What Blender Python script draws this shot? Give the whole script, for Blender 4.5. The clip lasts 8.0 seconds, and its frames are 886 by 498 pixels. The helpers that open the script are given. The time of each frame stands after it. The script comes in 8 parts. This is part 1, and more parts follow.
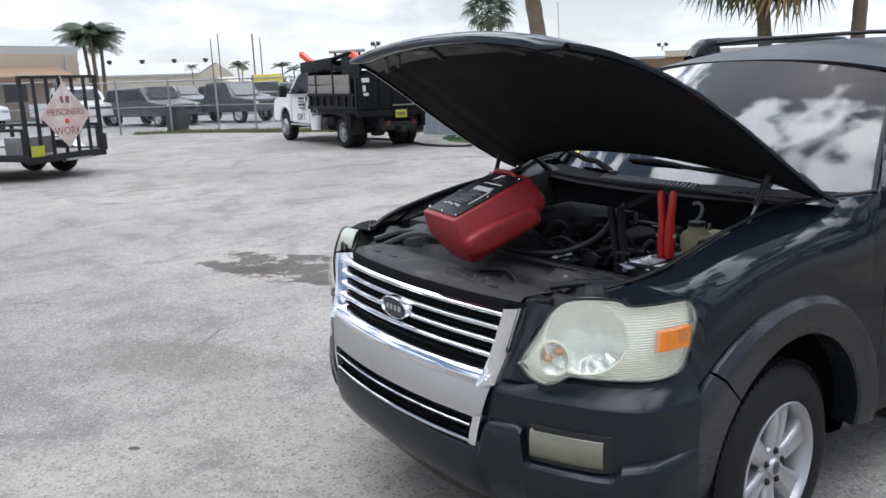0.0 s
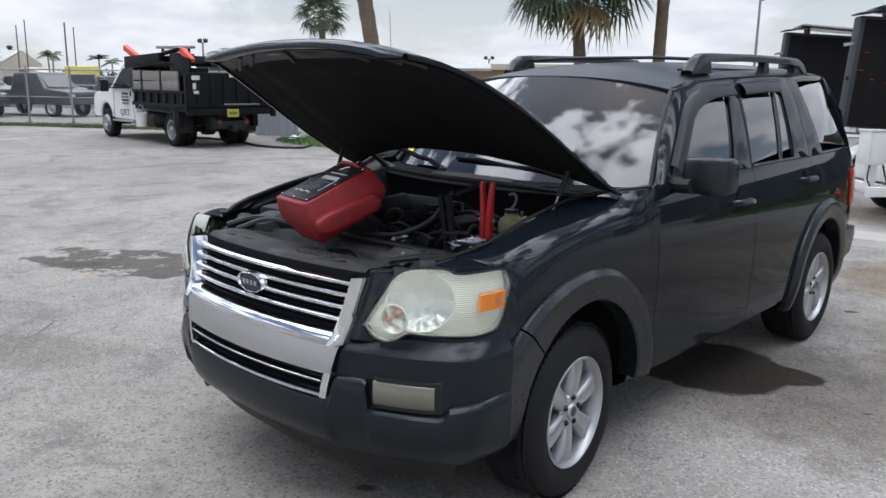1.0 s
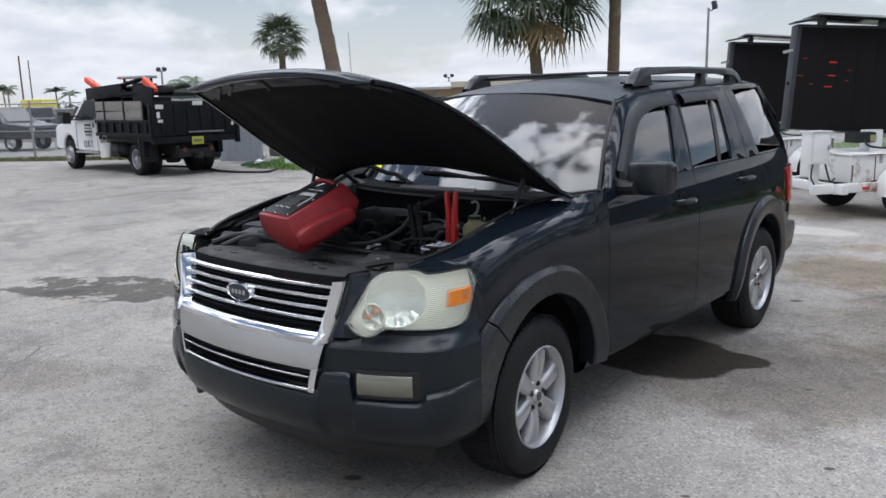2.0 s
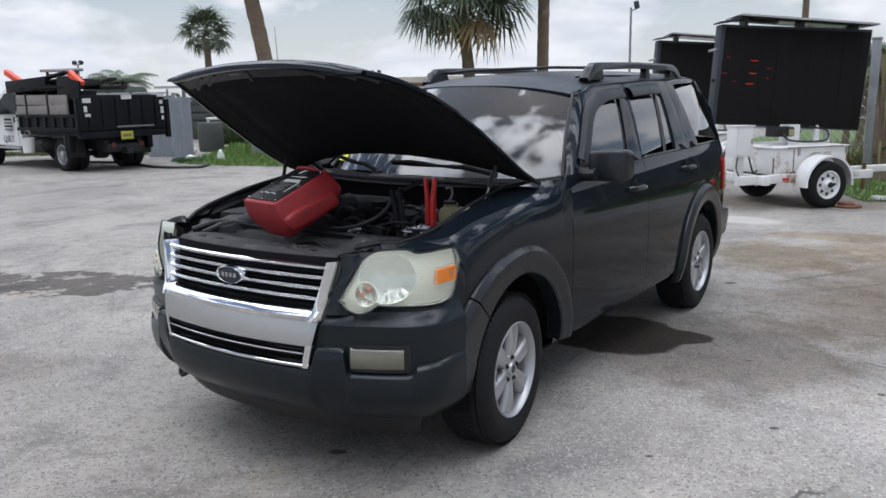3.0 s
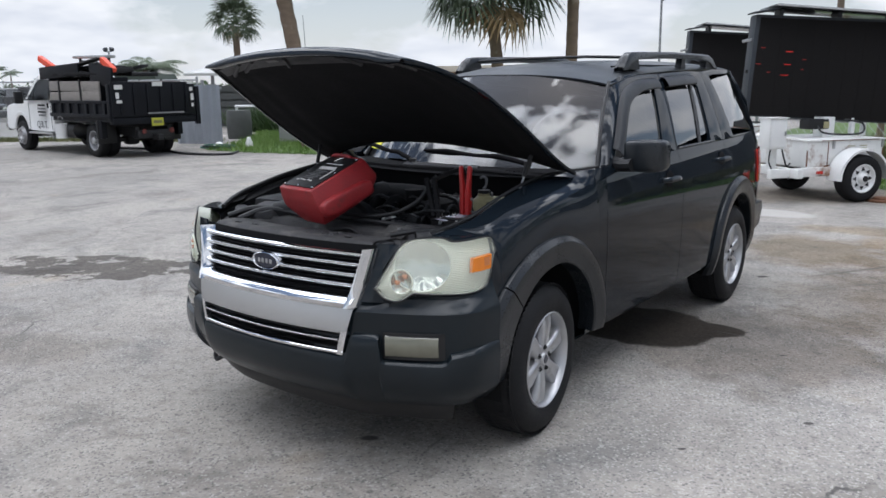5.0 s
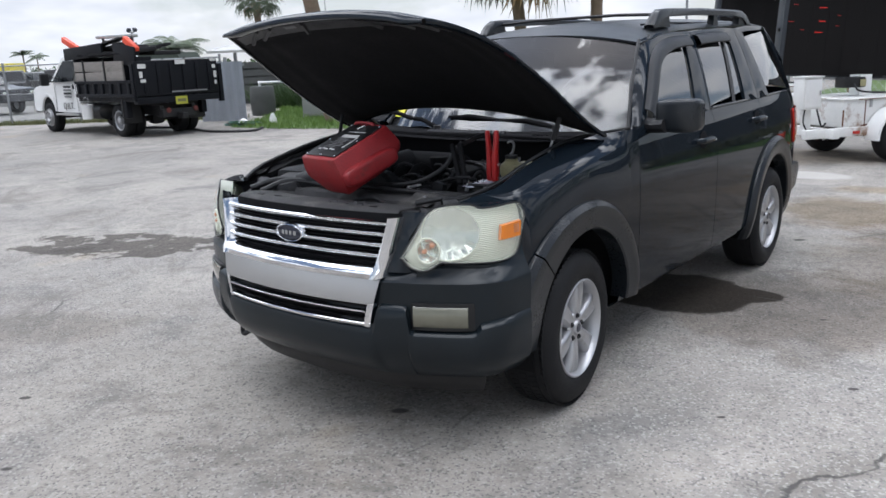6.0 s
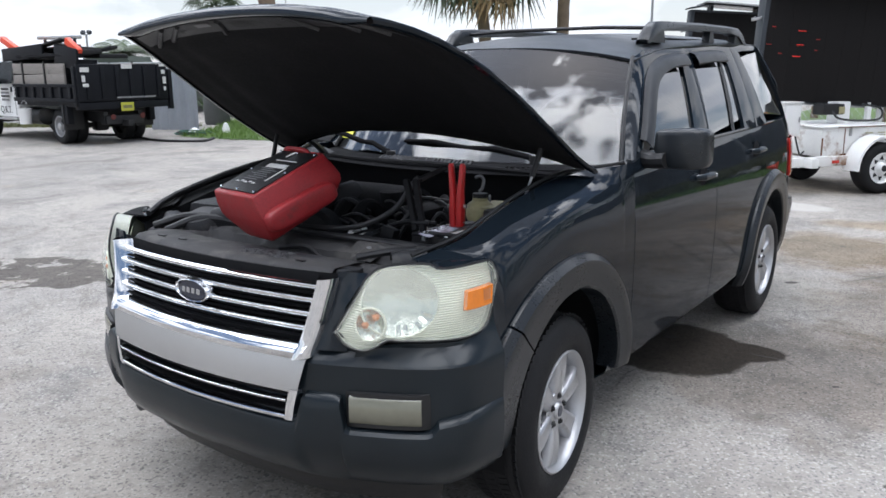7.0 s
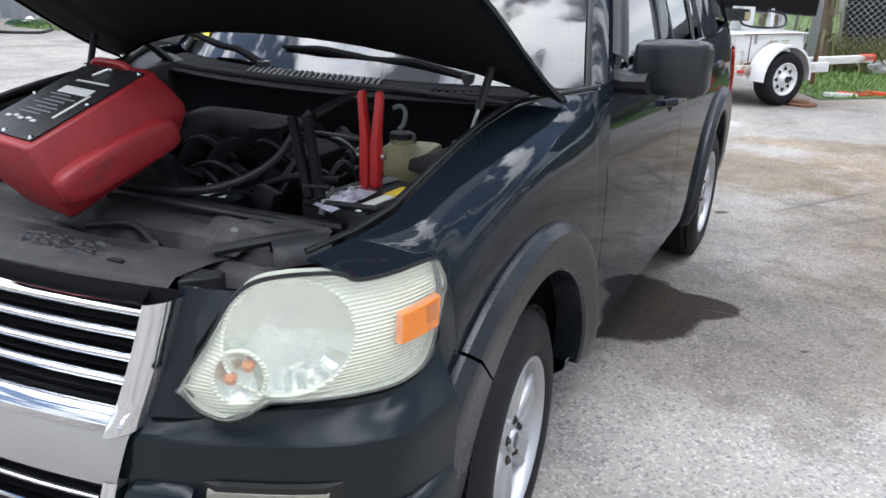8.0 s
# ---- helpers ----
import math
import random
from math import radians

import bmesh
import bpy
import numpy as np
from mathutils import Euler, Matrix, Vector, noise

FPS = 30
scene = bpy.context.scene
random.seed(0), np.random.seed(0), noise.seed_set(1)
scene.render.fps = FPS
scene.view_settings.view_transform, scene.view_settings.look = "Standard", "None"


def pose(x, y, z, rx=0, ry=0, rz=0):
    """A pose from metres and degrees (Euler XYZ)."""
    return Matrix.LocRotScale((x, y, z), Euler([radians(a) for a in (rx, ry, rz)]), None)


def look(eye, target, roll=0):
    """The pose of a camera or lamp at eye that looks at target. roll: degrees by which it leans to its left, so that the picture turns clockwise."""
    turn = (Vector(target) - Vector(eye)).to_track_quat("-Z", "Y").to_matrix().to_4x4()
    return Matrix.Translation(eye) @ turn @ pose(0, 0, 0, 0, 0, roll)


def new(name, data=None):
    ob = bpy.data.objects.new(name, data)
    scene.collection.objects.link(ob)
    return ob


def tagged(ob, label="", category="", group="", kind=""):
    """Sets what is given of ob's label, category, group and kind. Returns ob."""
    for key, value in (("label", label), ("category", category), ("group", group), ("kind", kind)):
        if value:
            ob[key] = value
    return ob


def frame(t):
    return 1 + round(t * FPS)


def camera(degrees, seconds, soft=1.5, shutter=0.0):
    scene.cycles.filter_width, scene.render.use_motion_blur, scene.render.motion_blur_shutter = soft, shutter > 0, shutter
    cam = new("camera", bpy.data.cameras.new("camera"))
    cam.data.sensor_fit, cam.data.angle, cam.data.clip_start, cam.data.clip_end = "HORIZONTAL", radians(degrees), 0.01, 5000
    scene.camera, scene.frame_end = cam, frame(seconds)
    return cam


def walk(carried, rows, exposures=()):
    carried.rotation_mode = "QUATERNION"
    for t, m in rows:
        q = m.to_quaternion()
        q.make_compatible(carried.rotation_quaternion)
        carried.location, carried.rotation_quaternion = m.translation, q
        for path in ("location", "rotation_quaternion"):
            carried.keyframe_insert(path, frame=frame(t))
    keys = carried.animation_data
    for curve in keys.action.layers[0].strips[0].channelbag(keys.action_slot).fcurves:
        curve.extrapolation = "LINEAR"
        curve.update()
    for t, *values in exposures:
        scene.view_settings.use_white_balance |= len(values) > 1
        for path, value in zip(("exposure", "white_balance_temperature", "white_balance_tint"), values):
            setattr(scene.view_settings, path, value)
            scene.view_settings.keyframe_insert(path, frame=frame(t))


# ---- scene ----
cam = camera(58.3, 8.0, soft=1.6)
PATH = [
    (0, (2.256, -2.287, 1.691), (0.656, -1.165, 1.266), -2.0),
    (0.3, (2.318, -2.467, 1.685), (0.674, -1.429, 1.218), -0.5),
    (0.5, (2.391, -2.514, 1.681), (0.828, -1.35, 1.229), -0.7),
    (0.7, (2.434, -2.54, 1.68), (0.994, -1.224, 1.236), -0.7),
    (1, (2.537, -2.595, 1.685), (1.214, -1.153, 1.269), 0.8),
    (1.2, (2.597, -2.63, 1.686), (1.312, -1.15, 1.289), -0.0),
    (2.3, (2.766, -2.955, 1.696), (1.52, -1.431, 1.345), -2.3),
    (2.5, (2.732, -3.034, 1.685), (1.566, -1.44, 1.37), -2.6),
    (3, (2.692, -3.159, 1.675), (1.57, -1.548, 1.29), -1.1),
    (3.5, (2.674, -3.17, 1.676), (1.553, -1.559, 1.293), -0.1),
    (4, (2.684, -3.199, 1.676), (1.553, -1.591, 1.31), -1.0),
    (4.5, (2.666, -3.194, 1.674), (1.524, -1.599, 1.28), -0.6),
    (6, (2.596, -3.118, 1.63), (1.382, -1.601, 1.156), -2.4),
    (6.2, (2.493, -2.969, 1.586), (1.335, -1.427, 1.057), -2.0),
    (6.5, (2.425, -2.813, 1.629), (1.187, -1.313, 1.165), -2.3),
    (7, (2.144, -2.487, 1.625), (1.007, -0.903, 1.18), -0.6),
    (7.5, (1.82, -2.072, 1.578), (0.906, -0.388, 1.005), -0.7),
    (7.7, (1.699, -1.896, 1.569), (0.764, -0.279, 0.854), -2.6),
    (8, (1.511, -1.728, 1.575), (0.676, -0.043, 0.894), 1.5),
]
walk(cam, [(t, look(eye, target, roll)) for t, eye, target, roll in PATH],
     [(0.0, -0.16, 6200, 11), (0.5, -0.42, 6200, 11), (1.0, -0.38, 6200, 11), (2.5, -0.45, 6200, 11), (4.5, -0.42, 6200, 11), (6.0, -0.26, 6200, 11), (7.0, -0.04, 6200, 11), (8.0, 0.24, 6200, 11)])

# ---- sky, sun ----
CLOUDS = (3.99, 4.80, -3.29)                      # offset of the cloud pattern
SUN_EL, SUN_AZ = radians(77), radians(-50)      # azimuth from +y towards +x
world = bpy.data.worlds.new("world")
scene.world = world
world.use_nodes = True
wn, wl = world.node_tree.nodes, world.node_tree.links
bg = wn["Background"]
sky = wn.new("ShaderNodeTexSky")
sky.sky_type, sky.sun_disc = "NISHITA", False
sky.sun_elevation, sky.sun_rotation = SUN_EL, SUN_AZ
sky.dust_density, sky.air_density = 0.7, 1.1
tc = wn.new("ShaderNodeTexCoord")
sep = wn.new("ShaderNodeSeparateXYZ")
wl.new(tc.outputs["Generated"], sep.inputs[0])
den = wn.new("ShaderNodeMath"); den.operation = "ADD"; den.inputs[1].default_value = 0.22
ab = wn.new("ShaderNodeMath"); ab.operation = "ABSOLUTE"
wl.new(sep.outputs[2], ab.inputs[0]); wl.new(ab.outputs[0], den.inputs[0])
comb = wn.new("ShaderNodeCombineXYZ")
for k in (0, 1):
    dv = wn.new("ShaderNodeMath"); dv.operation = "DIVIDE"
    wl.new(sep.outputs[k], dv.inputs[0]); wl.new(den.outputs[0], dv.inputs[1]); wl.new(dv.outputs[0], comb.inputs[k])
cn = wn.new("ShaderNodeTexNoise")
cn.inputs["Scale"].default_value, cn.inputs["Detail"].default_value, cn.inputs["Roughness"].default_value = 2.9, 8, 0.58
drift = wn.new("ShaderNodeVectorMath"); drift.operation = "ADD"; drift.inputs[1].default_value = CLOUDS
wl.new(comb.outputs[0], drift.inputs[0]); wl.new(drift.outputs[0], cn.inputs["Vector"])
low_map = wn.new("ShaderNodeVectorMath"); low_map.operation = "MULTIPLY"; low_map.inputs[1].default_value = (1.0, 1.0, 2.1)
wl.new(tc.outputs["Generated"], low_map.inputs[0])
low_cloud = wn.new("ShaderNodeTexNoise")
low_cloud.inputs["Scale"].default_value, low_cloud.inputs["Detail"].default_value, low_cloud.inputs["Roughness"].default_value = 4.6, 7, 0.52
wl.new(low_map.outputs[0], low_cloud.inputs["Vector"])
lift = wn.new("ShaderNodeMath"); lift.operation = "MULTIPLY_ADD"; lift.inputs[1].default_value, lift.inputs[2].default_value = 0.75, 0.155
wl.new(low_cloud.outputs["Fac"], lift.inputs[0])
height = wn.new("ShaderNodeMapRange"); height.interpolation_type = "SMOOTHSTEP"
height.inputs["From Min"].default_value, height.inputs["From Max"].default_value = 0.30, 0.50
wl.new(ab.outputs[0], height.inputs["Value"])
cover = wn.new("ShaderNodeMix")
wl.new(height.outputs[0], cover.inputs[0]); wl.new(lift.outputs[0], cover.inputs[2]); wl.new(cn.outputs["Fac"], cover.inputs[3])
ramp = wn.new("ShaderNodeValToRGB")
ramp.color_ramp.elements[0].position, ramp.color_ramp.elements[1].position = 0.495, 0.56
ramp.color_ramp.elements[0].color = (0.03, 0.03, 0.03, 1)
wl.new(cover.outputs[0], ramp.inputs[0])
shade = wn.new("ShaderNodeTexNoise")
shade.inputs["Scale"].default_value, shade.inputs["Detail"].default_value = 3.1, 5
wl.new(comb.outputs[0], shade.inputs["Vector"])
cl = wn.new("ShaderNodeValToRGB")
cl.color_ramp.elements[0].position, cl.color_ramp.elements[1].position = 0.35, 0.62
cl.color_ramp.elements[0].color, cl.color_ramp.elements[1].color = (0.60, 0.64, 0.72, 1), (1, 1, 1, 1)
wl.new(shade.outputs["Fac"], cl.inputs[0])
gain = wn.new("ShaderNodeMix"); gain.data_type = "RGBA"; gain.blend_type = "MULTIPLY"; gain.inputs[0].default_value = 1
sdv = wn.new("ShaderNodeVectorMath"); sdv.operation = "DOT_PRODUCT"
sdv.inputs[1].default_value = (math.sin(SUN_AZ) * math.cos(SUN_EL), math.cos(SUN_AZ) * math.cos(SUN_EL), math.sin(SUN_EL))
wl.new(tc.outputs["Generated"], sdv.inputs[0])
near = wn.new("ShaderNodeMapRange")
near.interpolation_type = "SMOOTHSTEP"
for key, value in zip(("From Min", "From Max", "To Min", "To Max"), (0.35, 1.0, 13.0, 78.0)):
    near.inputs[key].default_value = value
wl.new(sdv.outputs["Value"], near.inputs["Value"])
wl.new(cl.outputs[0], gain.inputs[6]); wl.new(near.outputs[0], gain.inputs[7])
mx = wn.new("ShaderNodeMix"); mx.data_type = "RGBA"
wl.new(ramp.outputs[0], mx.inputs[0]); wl.new(sky.outputs[0], mx.inputs[6]); wl.new(gain.outputs[2], mx.inputs[7])
# bright haze low over the horizon
hz = wn.new("ShaderNodeMapRange"); hz.interpolation_type = "SMOOTHSTEP"
for key, value in zip(("From Min", "From Max", "To Min", "To Max"), (0.0, 0.30, 0.60, 0.0)):
    hz.inputs[key].default_value = value
wl.new(ab.outputs[0], hz.inputs["Value"])
hm = wn.new("ShaderNodeMix"); hm.data_type = "RGBA"; hm.inputs[7].default_value = (11.6, 11.9, 12.3, 1)
wl.new(hz.outputs[0], hm.inputs[0]); wl.new(mx.outputs[2], hm.inputs[6])
wl.new(hm.outputs[2], bg.inputs[0])
bg.inputs[1].default_value = 0.10
sun = new("sun", bpy.data.lights.new("sun", "SUN"))
sun.data.energy, sun.data.angle, sun.data.color = 0.6, radians(80), (1.0, 0.96, 0.9)
sd = Vector((math.sin(SUN_AZ) * math.cos(SUN_EL), math.cos(SUN_AZ) * math.cos(SUN_EL), math.sin(SUN_EL)))
sun.matrix_world = look(sd * 60, (0, 0, 0))

# ---- materials ----
def mat(name, col, rough=0.5, metal=0.0, var=0.12, scale=6.0, fine=60.0, bump=0.0, bscale=None, col2=None, dirt=None, coat=0.0, spec=0.5,
        alpha=1.0, trans=0.0, rvar=0.1, rnd=0.0, stretch=(1, 1, 1)):
    """Two scales of noise on colour and roughness, with a fine bump; dirt is a second colour that breaks through in patches."""
    m = bpy.data.materials.new(name)
    m.use_nodes = True
    n, l = m.node_tree.nodes, m.node_tree.links
    b = n["Principled BSDF"]
    t = n.new("ShaderNodeTexCoord")
    mp = n.new("ShaderNodeMapping"); mp.inputs["Scale"].default_value = stretch
    l.new(t.outputs["Object"], mp.inputs[0])
    a = n.new("ShaderNodeTexNoise"); a.inputs["Scale"].default_value = scale; a.inputs["Detail"].default_value = 5
    f = n.new("ShaderNodeTexNoise"); f.inputs["Scale"].default_value = fine; f.inputs["Detail"].default_value = 3
    for q in (a, f):
        l.new(mp.outputs[0], q.inputs["Vector"])
    add = n.new("ShaderNodeMath"); add.operation = "ADD"
    l.new(a.outputs["Fac"], add.inputs[0]); l.new(f.outputs["Fac"], add.inputs[1])
    r = n.new("ShaderNodeMapRange")
    r.inputs["From Min"].default_value, r.inputs["From Max"].default_value = 0.6, 1.4
    l.new(add.outputs[0], r.inputs["Value"])
    c2 = col2 or tuple(min(1, c * (1 + var)) for c in col)
    c1 = col if col2 else tuple(c * (1 - var) for c in col)
    mix = n.new("ShaderNodeMix"); mix.data_type = "RGBA"
    mix.inputs[6].default_value, mix.inputs[7].default_value = (*c1, 1), (*c2, 1)
    l.new(r.outputs[0], mix.inputs[0])
    out = mix.outputs[2]
    if dirt:
        d = n.new("ShaderNodeTexNoise"); d.inputs["Scale"].default_value = scale * 0.7; d.inputs["Detail"].default_value = 8
        d.inputs["Roughness"].default_value = 0.65
        l.new(t.outputs["Object"], d.inputs["Vector"])
        dr = n.new("ShaderNodeMapRange"); dr.inputs["From Min"].default_value, dr.inputs["From Max"].default_value = dirt[1], dirt[1] + 0.12
        l.new(d.outputs["Fac"], dr.inputs["Value"])
        m2 = n.new("ShaderNodeMix"); m2.data_type = "RGBA"; m2.inputs[7].default_value = (*dirt[0], 1)
        l.new(dr.outputs[0], m2.inputs[0]); l.new(out, m2.inputs[6])
        out = m2.outputs[2]
    if rnd:
        oi = n.new("ShaderNodeObjectInfo")
        rr = n.new("ShaderNodeMapRange"); rr.inputs["To Min"].default_value, rr.inputs["To Max"].default_value = 1 - rnd, 1 + rnd
        l.new(oi.outputs["Random"], rr.inputs["Value"])
        m3 = n.new("ShaderNodeMix"); m3.data_type = "RGBA"; m3.blend_type = "MULTIPLY"; m3.inputs[0].default_value = 1
        l.new(out, m3.inputs[6]); l.new(rr.outputs[0], m3.inputs[7])
        out = m3.outputs[2]
    l.new(out, b.inputs["Base Color"])
    rm = n.new("ShaderNodeMapRange")
    rm.inputs["To Min"].default_value, rm.inputs["To Max"].default_value = max(0.01, rough * (1 - rvar * 2)), min(1, rough * (1 + rvar * 2))
    l.new(r.outputs[0], rm.inputs["Value"]); l.new(rm.outputs[0], b.inputs["Roughness"])
    b.inputs["Metallic"].default_value = metal
    b.inputs["Specular IOR Level"].default_value = spec
    b.inputs["Coat Weight"].default_value = coat
    b.inputs["Coat Roughness"].default_value = 0.04
    b.inputs["Alpha"].default_value = alpha
    b.inputs["Transmission Weight"].default_value = trans
    if bump:
        bn = n.new("ShaderNodeTexNoise"); bn.inputs["Scale"].default_value = bscale or fine; bn.inputs["Detail"].default_value = 4
        l.new(mp.outputs[0], bn.inputs["Vector"])
        bp = n.new("ShaderNodeBump"); bp.inputs["Strength"].default_value = bump; bp.inputs["Distance"].default_value = 0.01
        l.new(bn.outputs["Fac"], bp.inputs["Height"]); l.new(bp.outputs[0], b.inputs["Normal"])
    return m


PAINT = mat("car_paint", (0.0082, 0.0122, 0.0172), 0.40, 0.0, 0.25, 3, 900, coat=0.70, rvar=0.2, spec=0.0)
BUMPERPAINT = mat("bumper_paint", (0.0095, 0.0138, 0.0172), 0.42, 0.0, 0.25, 4, 500, coat=0.52, rvar=0.2, spec=0.05)
BUMPERPAINT.node_tree.nodes["Principled BSDF"].inputs["Coat Roughness"].default_value = 0.16
ROOFPAINT = mat("bleached_roof_paint", (0.014, 0.0165, 0.0195), 0.45, 0.0, 0.3, 4, 300, coat=0.55, rvar=0.2, spec=0.15, dirt=((0.032, 0.033, 0.035), 0.60))
ROOFPAINT.node_tree.nodes["Principled BSDF"].inputs["Coat Roughness"].default_value = 0.32
FLARE = mat("flare_plastic", (0.010, 0.0125, 0.0155), 0.30, 0.0, 0.12, 5, 120)
BLACK = mat("black_plastic", (0.008, 0.008, 0.009), 0.5, 0.0, 0.3, 9, 120, bump=0.05)
HOODFRAME = mat("hood_frame_paint", (0.036, 0.036, 0.038), 0.55, 0.0, 0.35, 7, 60, bump=0.06, dirt=((0.045, 0.043, 0.041), 0.58))
LINER = mat("hood_liner", (0.007, 0.007, 0.008), 0.9, 0.0, 0.35, 5, 90, bump=0.15, spec=0.2)
RUBBER = mat("tyre_rubber", (0.0085, 0.0085, 0.0095), 0.7, 0.0, 0.3, 8, 140, bump=0.1, spec=0.3, dirt=((0.026, 0.025, 0.024), 0.60))
CHROME = mat("chrome", (0.82, 0.83, 0.85), 0.07, 1.0, 0.03, 4, 40, rvar=0.0)
SILVER = mat("silver_panel", (0.50, 0.50, 0.50), 0.36, 0.85, 0.08, 5, 400, rvar=0.15)
ALLOY = mat("alloy", (0.47, 0.47, 0.48), 0.36, 0.7, 0.08, 8, 200, dirt=((0.28, 0.27, 0.25), 0.62))
GLASS = mat("tinted_glass", (0.16, 0.19, 0.21), 0.02, 0.0, 0.05, 2, 10, trans=1.0, rvar=0.0, coat=1.0, spec=1.0)
SIDEGLASS = mat("privacy_glass", (0.05, 0.055, 0.06), 0.02, 0.0, 0.05, 2, 10, trans=1.0, rvar=0.0, coat=1.0, spec=1.0)
LENS = mat("hazed_lens", (0.92, 0.95, 0.80), 0.10, 0.0, 0.12, 14, 60, alpha=0.22, coat=0.8)
HOUSING = mat("lamp_housing", (0.88, 0.91, 0.74), 0.30, 0.0, 0.05, 10, 90)
FLANGE = mat("lamp_flange", (0.50, 0.52, 0.44), 0.4, 0.0, 0.15, 10, 90)
REFLECTOR = mat("reflector", (0.70, 0.74, 0.66), 0.24, 0.92, 0.10, 12, 60, bump=0.5, bscale=26)
AMBER = mat("amber_lens", (0.80, 0.22, 0.012), 0.22, 0.0, 0.12, 30, 300, coat=0.5)
AMBERDIM = mat("bulb_orange", (0.55, 0.17, 0.04), 0.3, 0.0, 0.2, 30, 300, coat=0.4)
FOGLENS = mat("fog_lens", (0.155, 0.15, 0.11), 0.14, 0.0, 0.10, 9, 30, coat=0.8)
VISOR = mat("smoked_acrylic", (0.012, 0.013, 0.015), 0.38, 0.0, 0.15, 6, 80, spec=0.3)
COWL = mat("cowl_plastic", (0.007, 0.007, 0.008), 0.85, 0.0, 0.35, 14, 120, bump=0.08, spec=0.08, dirt=((0.022, 0.021, 0.02), 0.62))
REDLENS = mat("red_lens", (0.55, 0.03, 0.02), 0.15, 0.0, 0.1, 20, 100, coat=0.6)
DARKLENS = mat("dirty_red_lens", (0.10, 0.018, 0.014), 0.4, 0.0, 0.3, 20, 100)
REDBOX = mat("red_plastic", (0.28, 0.017, 0.021), 0.45, 0.0, 0.25, 9, 160, bump=0.10, bscale=40, dirt=((0.13, 0.028, 0.026), 0.585))
REDCLAMP = mat("red_clamp", (0.45, 0.02, 0.02), 0.4, 0.0, 0.15, 30, 200)
ENGINE = mat("engine_plastic", (0.008, 0.0084, 0.0098), 0.55, 0.0, 0.4, 9, 90, bump=0.1, spec=0.28, dirt=((0.030, 0.028, 0.026), 0.64))
DUSTY = mat("dusty_black", (0.019, 0.0195, 0.022), 0.55, 0.0, 0.35, 12, 120, bump=0.10, spec=0.35, dirt=((0.052, 0.050, 0.047), 0.58))
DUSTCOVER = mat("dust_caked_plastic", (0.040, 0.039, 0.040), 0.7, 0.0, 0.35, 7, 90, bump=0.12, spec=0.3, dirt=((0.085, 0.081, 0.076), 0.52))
FILM = mat("creased_film", (0.36, 0.36, 0.42), 0.12, 0.0, 0.5, 24, 60, bump=0.6, bscale=45, coat=1.0)
HOSE = mat("hose_rubber", (0.009, 0.009, 0.0105), 0.55, 0.0, 0.2, 30, 200)
STEEL = mat("steel", (0.42, 0.42, 0.42), 0.35, 1.0, 0.15, 20, 200, dirt=((0.16, 0.10, 0.07), 0.64))
YELLOWED = mat("yellowed_plastic", (0.34, 0.31, 0.17), 0.45, 0.0, 0.2, 12, 90, dirt=((0.2, 0.17, 0.09), 0.6))
GREYTRAY = mat("grey_tray", (0.20, 0.20, 0.205), 0.6, 0.0, 0.2, 12, 120)
WHITELABEL = mat("label_white", (0.62, 0.62, 0.60), 0.5, 0.0, 0.15, 30, 200)
YELLOWLABEL = mat("label_yellow", (0.75, 0.58, 0.05), 0.5, 0.0, 0.1, 30, 200)
YELLOWTAG = mat("sticker_yellow", (0.85, 0.80, 0.05), 0.5, 0.0, 0.06, 20, 200)
PLATE = mat("plate_yellow", (0.42, 0.42, 0.04), 0.5, 0.0, 0.15, 20, 120)
BLUEOVAL = mat("badge_blue", (0.010, 0.014, 0.032), 0.3, 0.0, 0.1, 30, 200, coat=0.4)
WHITEPAINT = mat("white_paint", (0.80, 0.80, 0.79), 0.35, 0.0, 0.08, 3, 80, coat=0.4, dirt=((0.55, 0.52, 0.47), 0.62))
WHITERUST = mat("chipped_white", (0.74, 0.74, 0.72), 0.5, 0.0, 0.12, 4, 70, bump=0.05, dirt=((0.22, 0.11, 0.055), 0.565))
RUST = mat("rusty_iron", (0.16, 0.075, 0.04), 0.85, 0.2, 0.35, 12, 90, bump=0.3)
MATBLACK = mat("matt_black_paint", (0.009, 0.009, 0.010), 0.55, 0.0, 0.35, 3, 60, bump=0.04, dirt=((0.04, 0.036, 0.032), 0.62))
DUMPBLACK = mat("dump_body_paint", (0.009, 0.010, 0.013), 0.5, 0.0, 0.3, 2, 60, bump=0.05, spec=0.15, dirt=((0.04, 0.036, 0.032), 0.64))
SIGNFACE = mat("sign_face", (0.008, 0.007, 0.007), 0.7, 0.0, 0.4, 3, 90, bump=0.05, stretch=(6, 6, 0.3), spec=0.2)
SIGNCASE = mat("sign_case", (0.030, 0.036, 0.044), 0.5, 0.0, 0.15, 4, 90)
ALUMIN = mat("aluminium", (0.5, 0.5, 0.5), 0.4, 0.9, 0.1, 6, 100)
GALV = mat("galvanised", (0.33, 0.34, 0.35), 0.5, 0.8, 0.15, 10, 100)
WOOD = mat("grey_plank", (0.24, 0.22, 0.20), 0.8, 0.0, 0.25, 5, 60, bump=0.2, dirt=((0.12, 0.11, 0.10), 0.58), stretch=(1, 1, 7))
ORANGE = mat("orange_cone", (0.75, 0.07, 0.025), 0.45, 0.0, 0.12, 9, 90, dirt=((0.3, 0.08, 0.05), 0.66))
STUCCO = mat("stucco", (0.52, 0.43, 0.33), 0.85, 0.0, 0.06, 1.0, 30, bump=0.1, dirt=((0.42, 0.35, 0.27), 0.62))
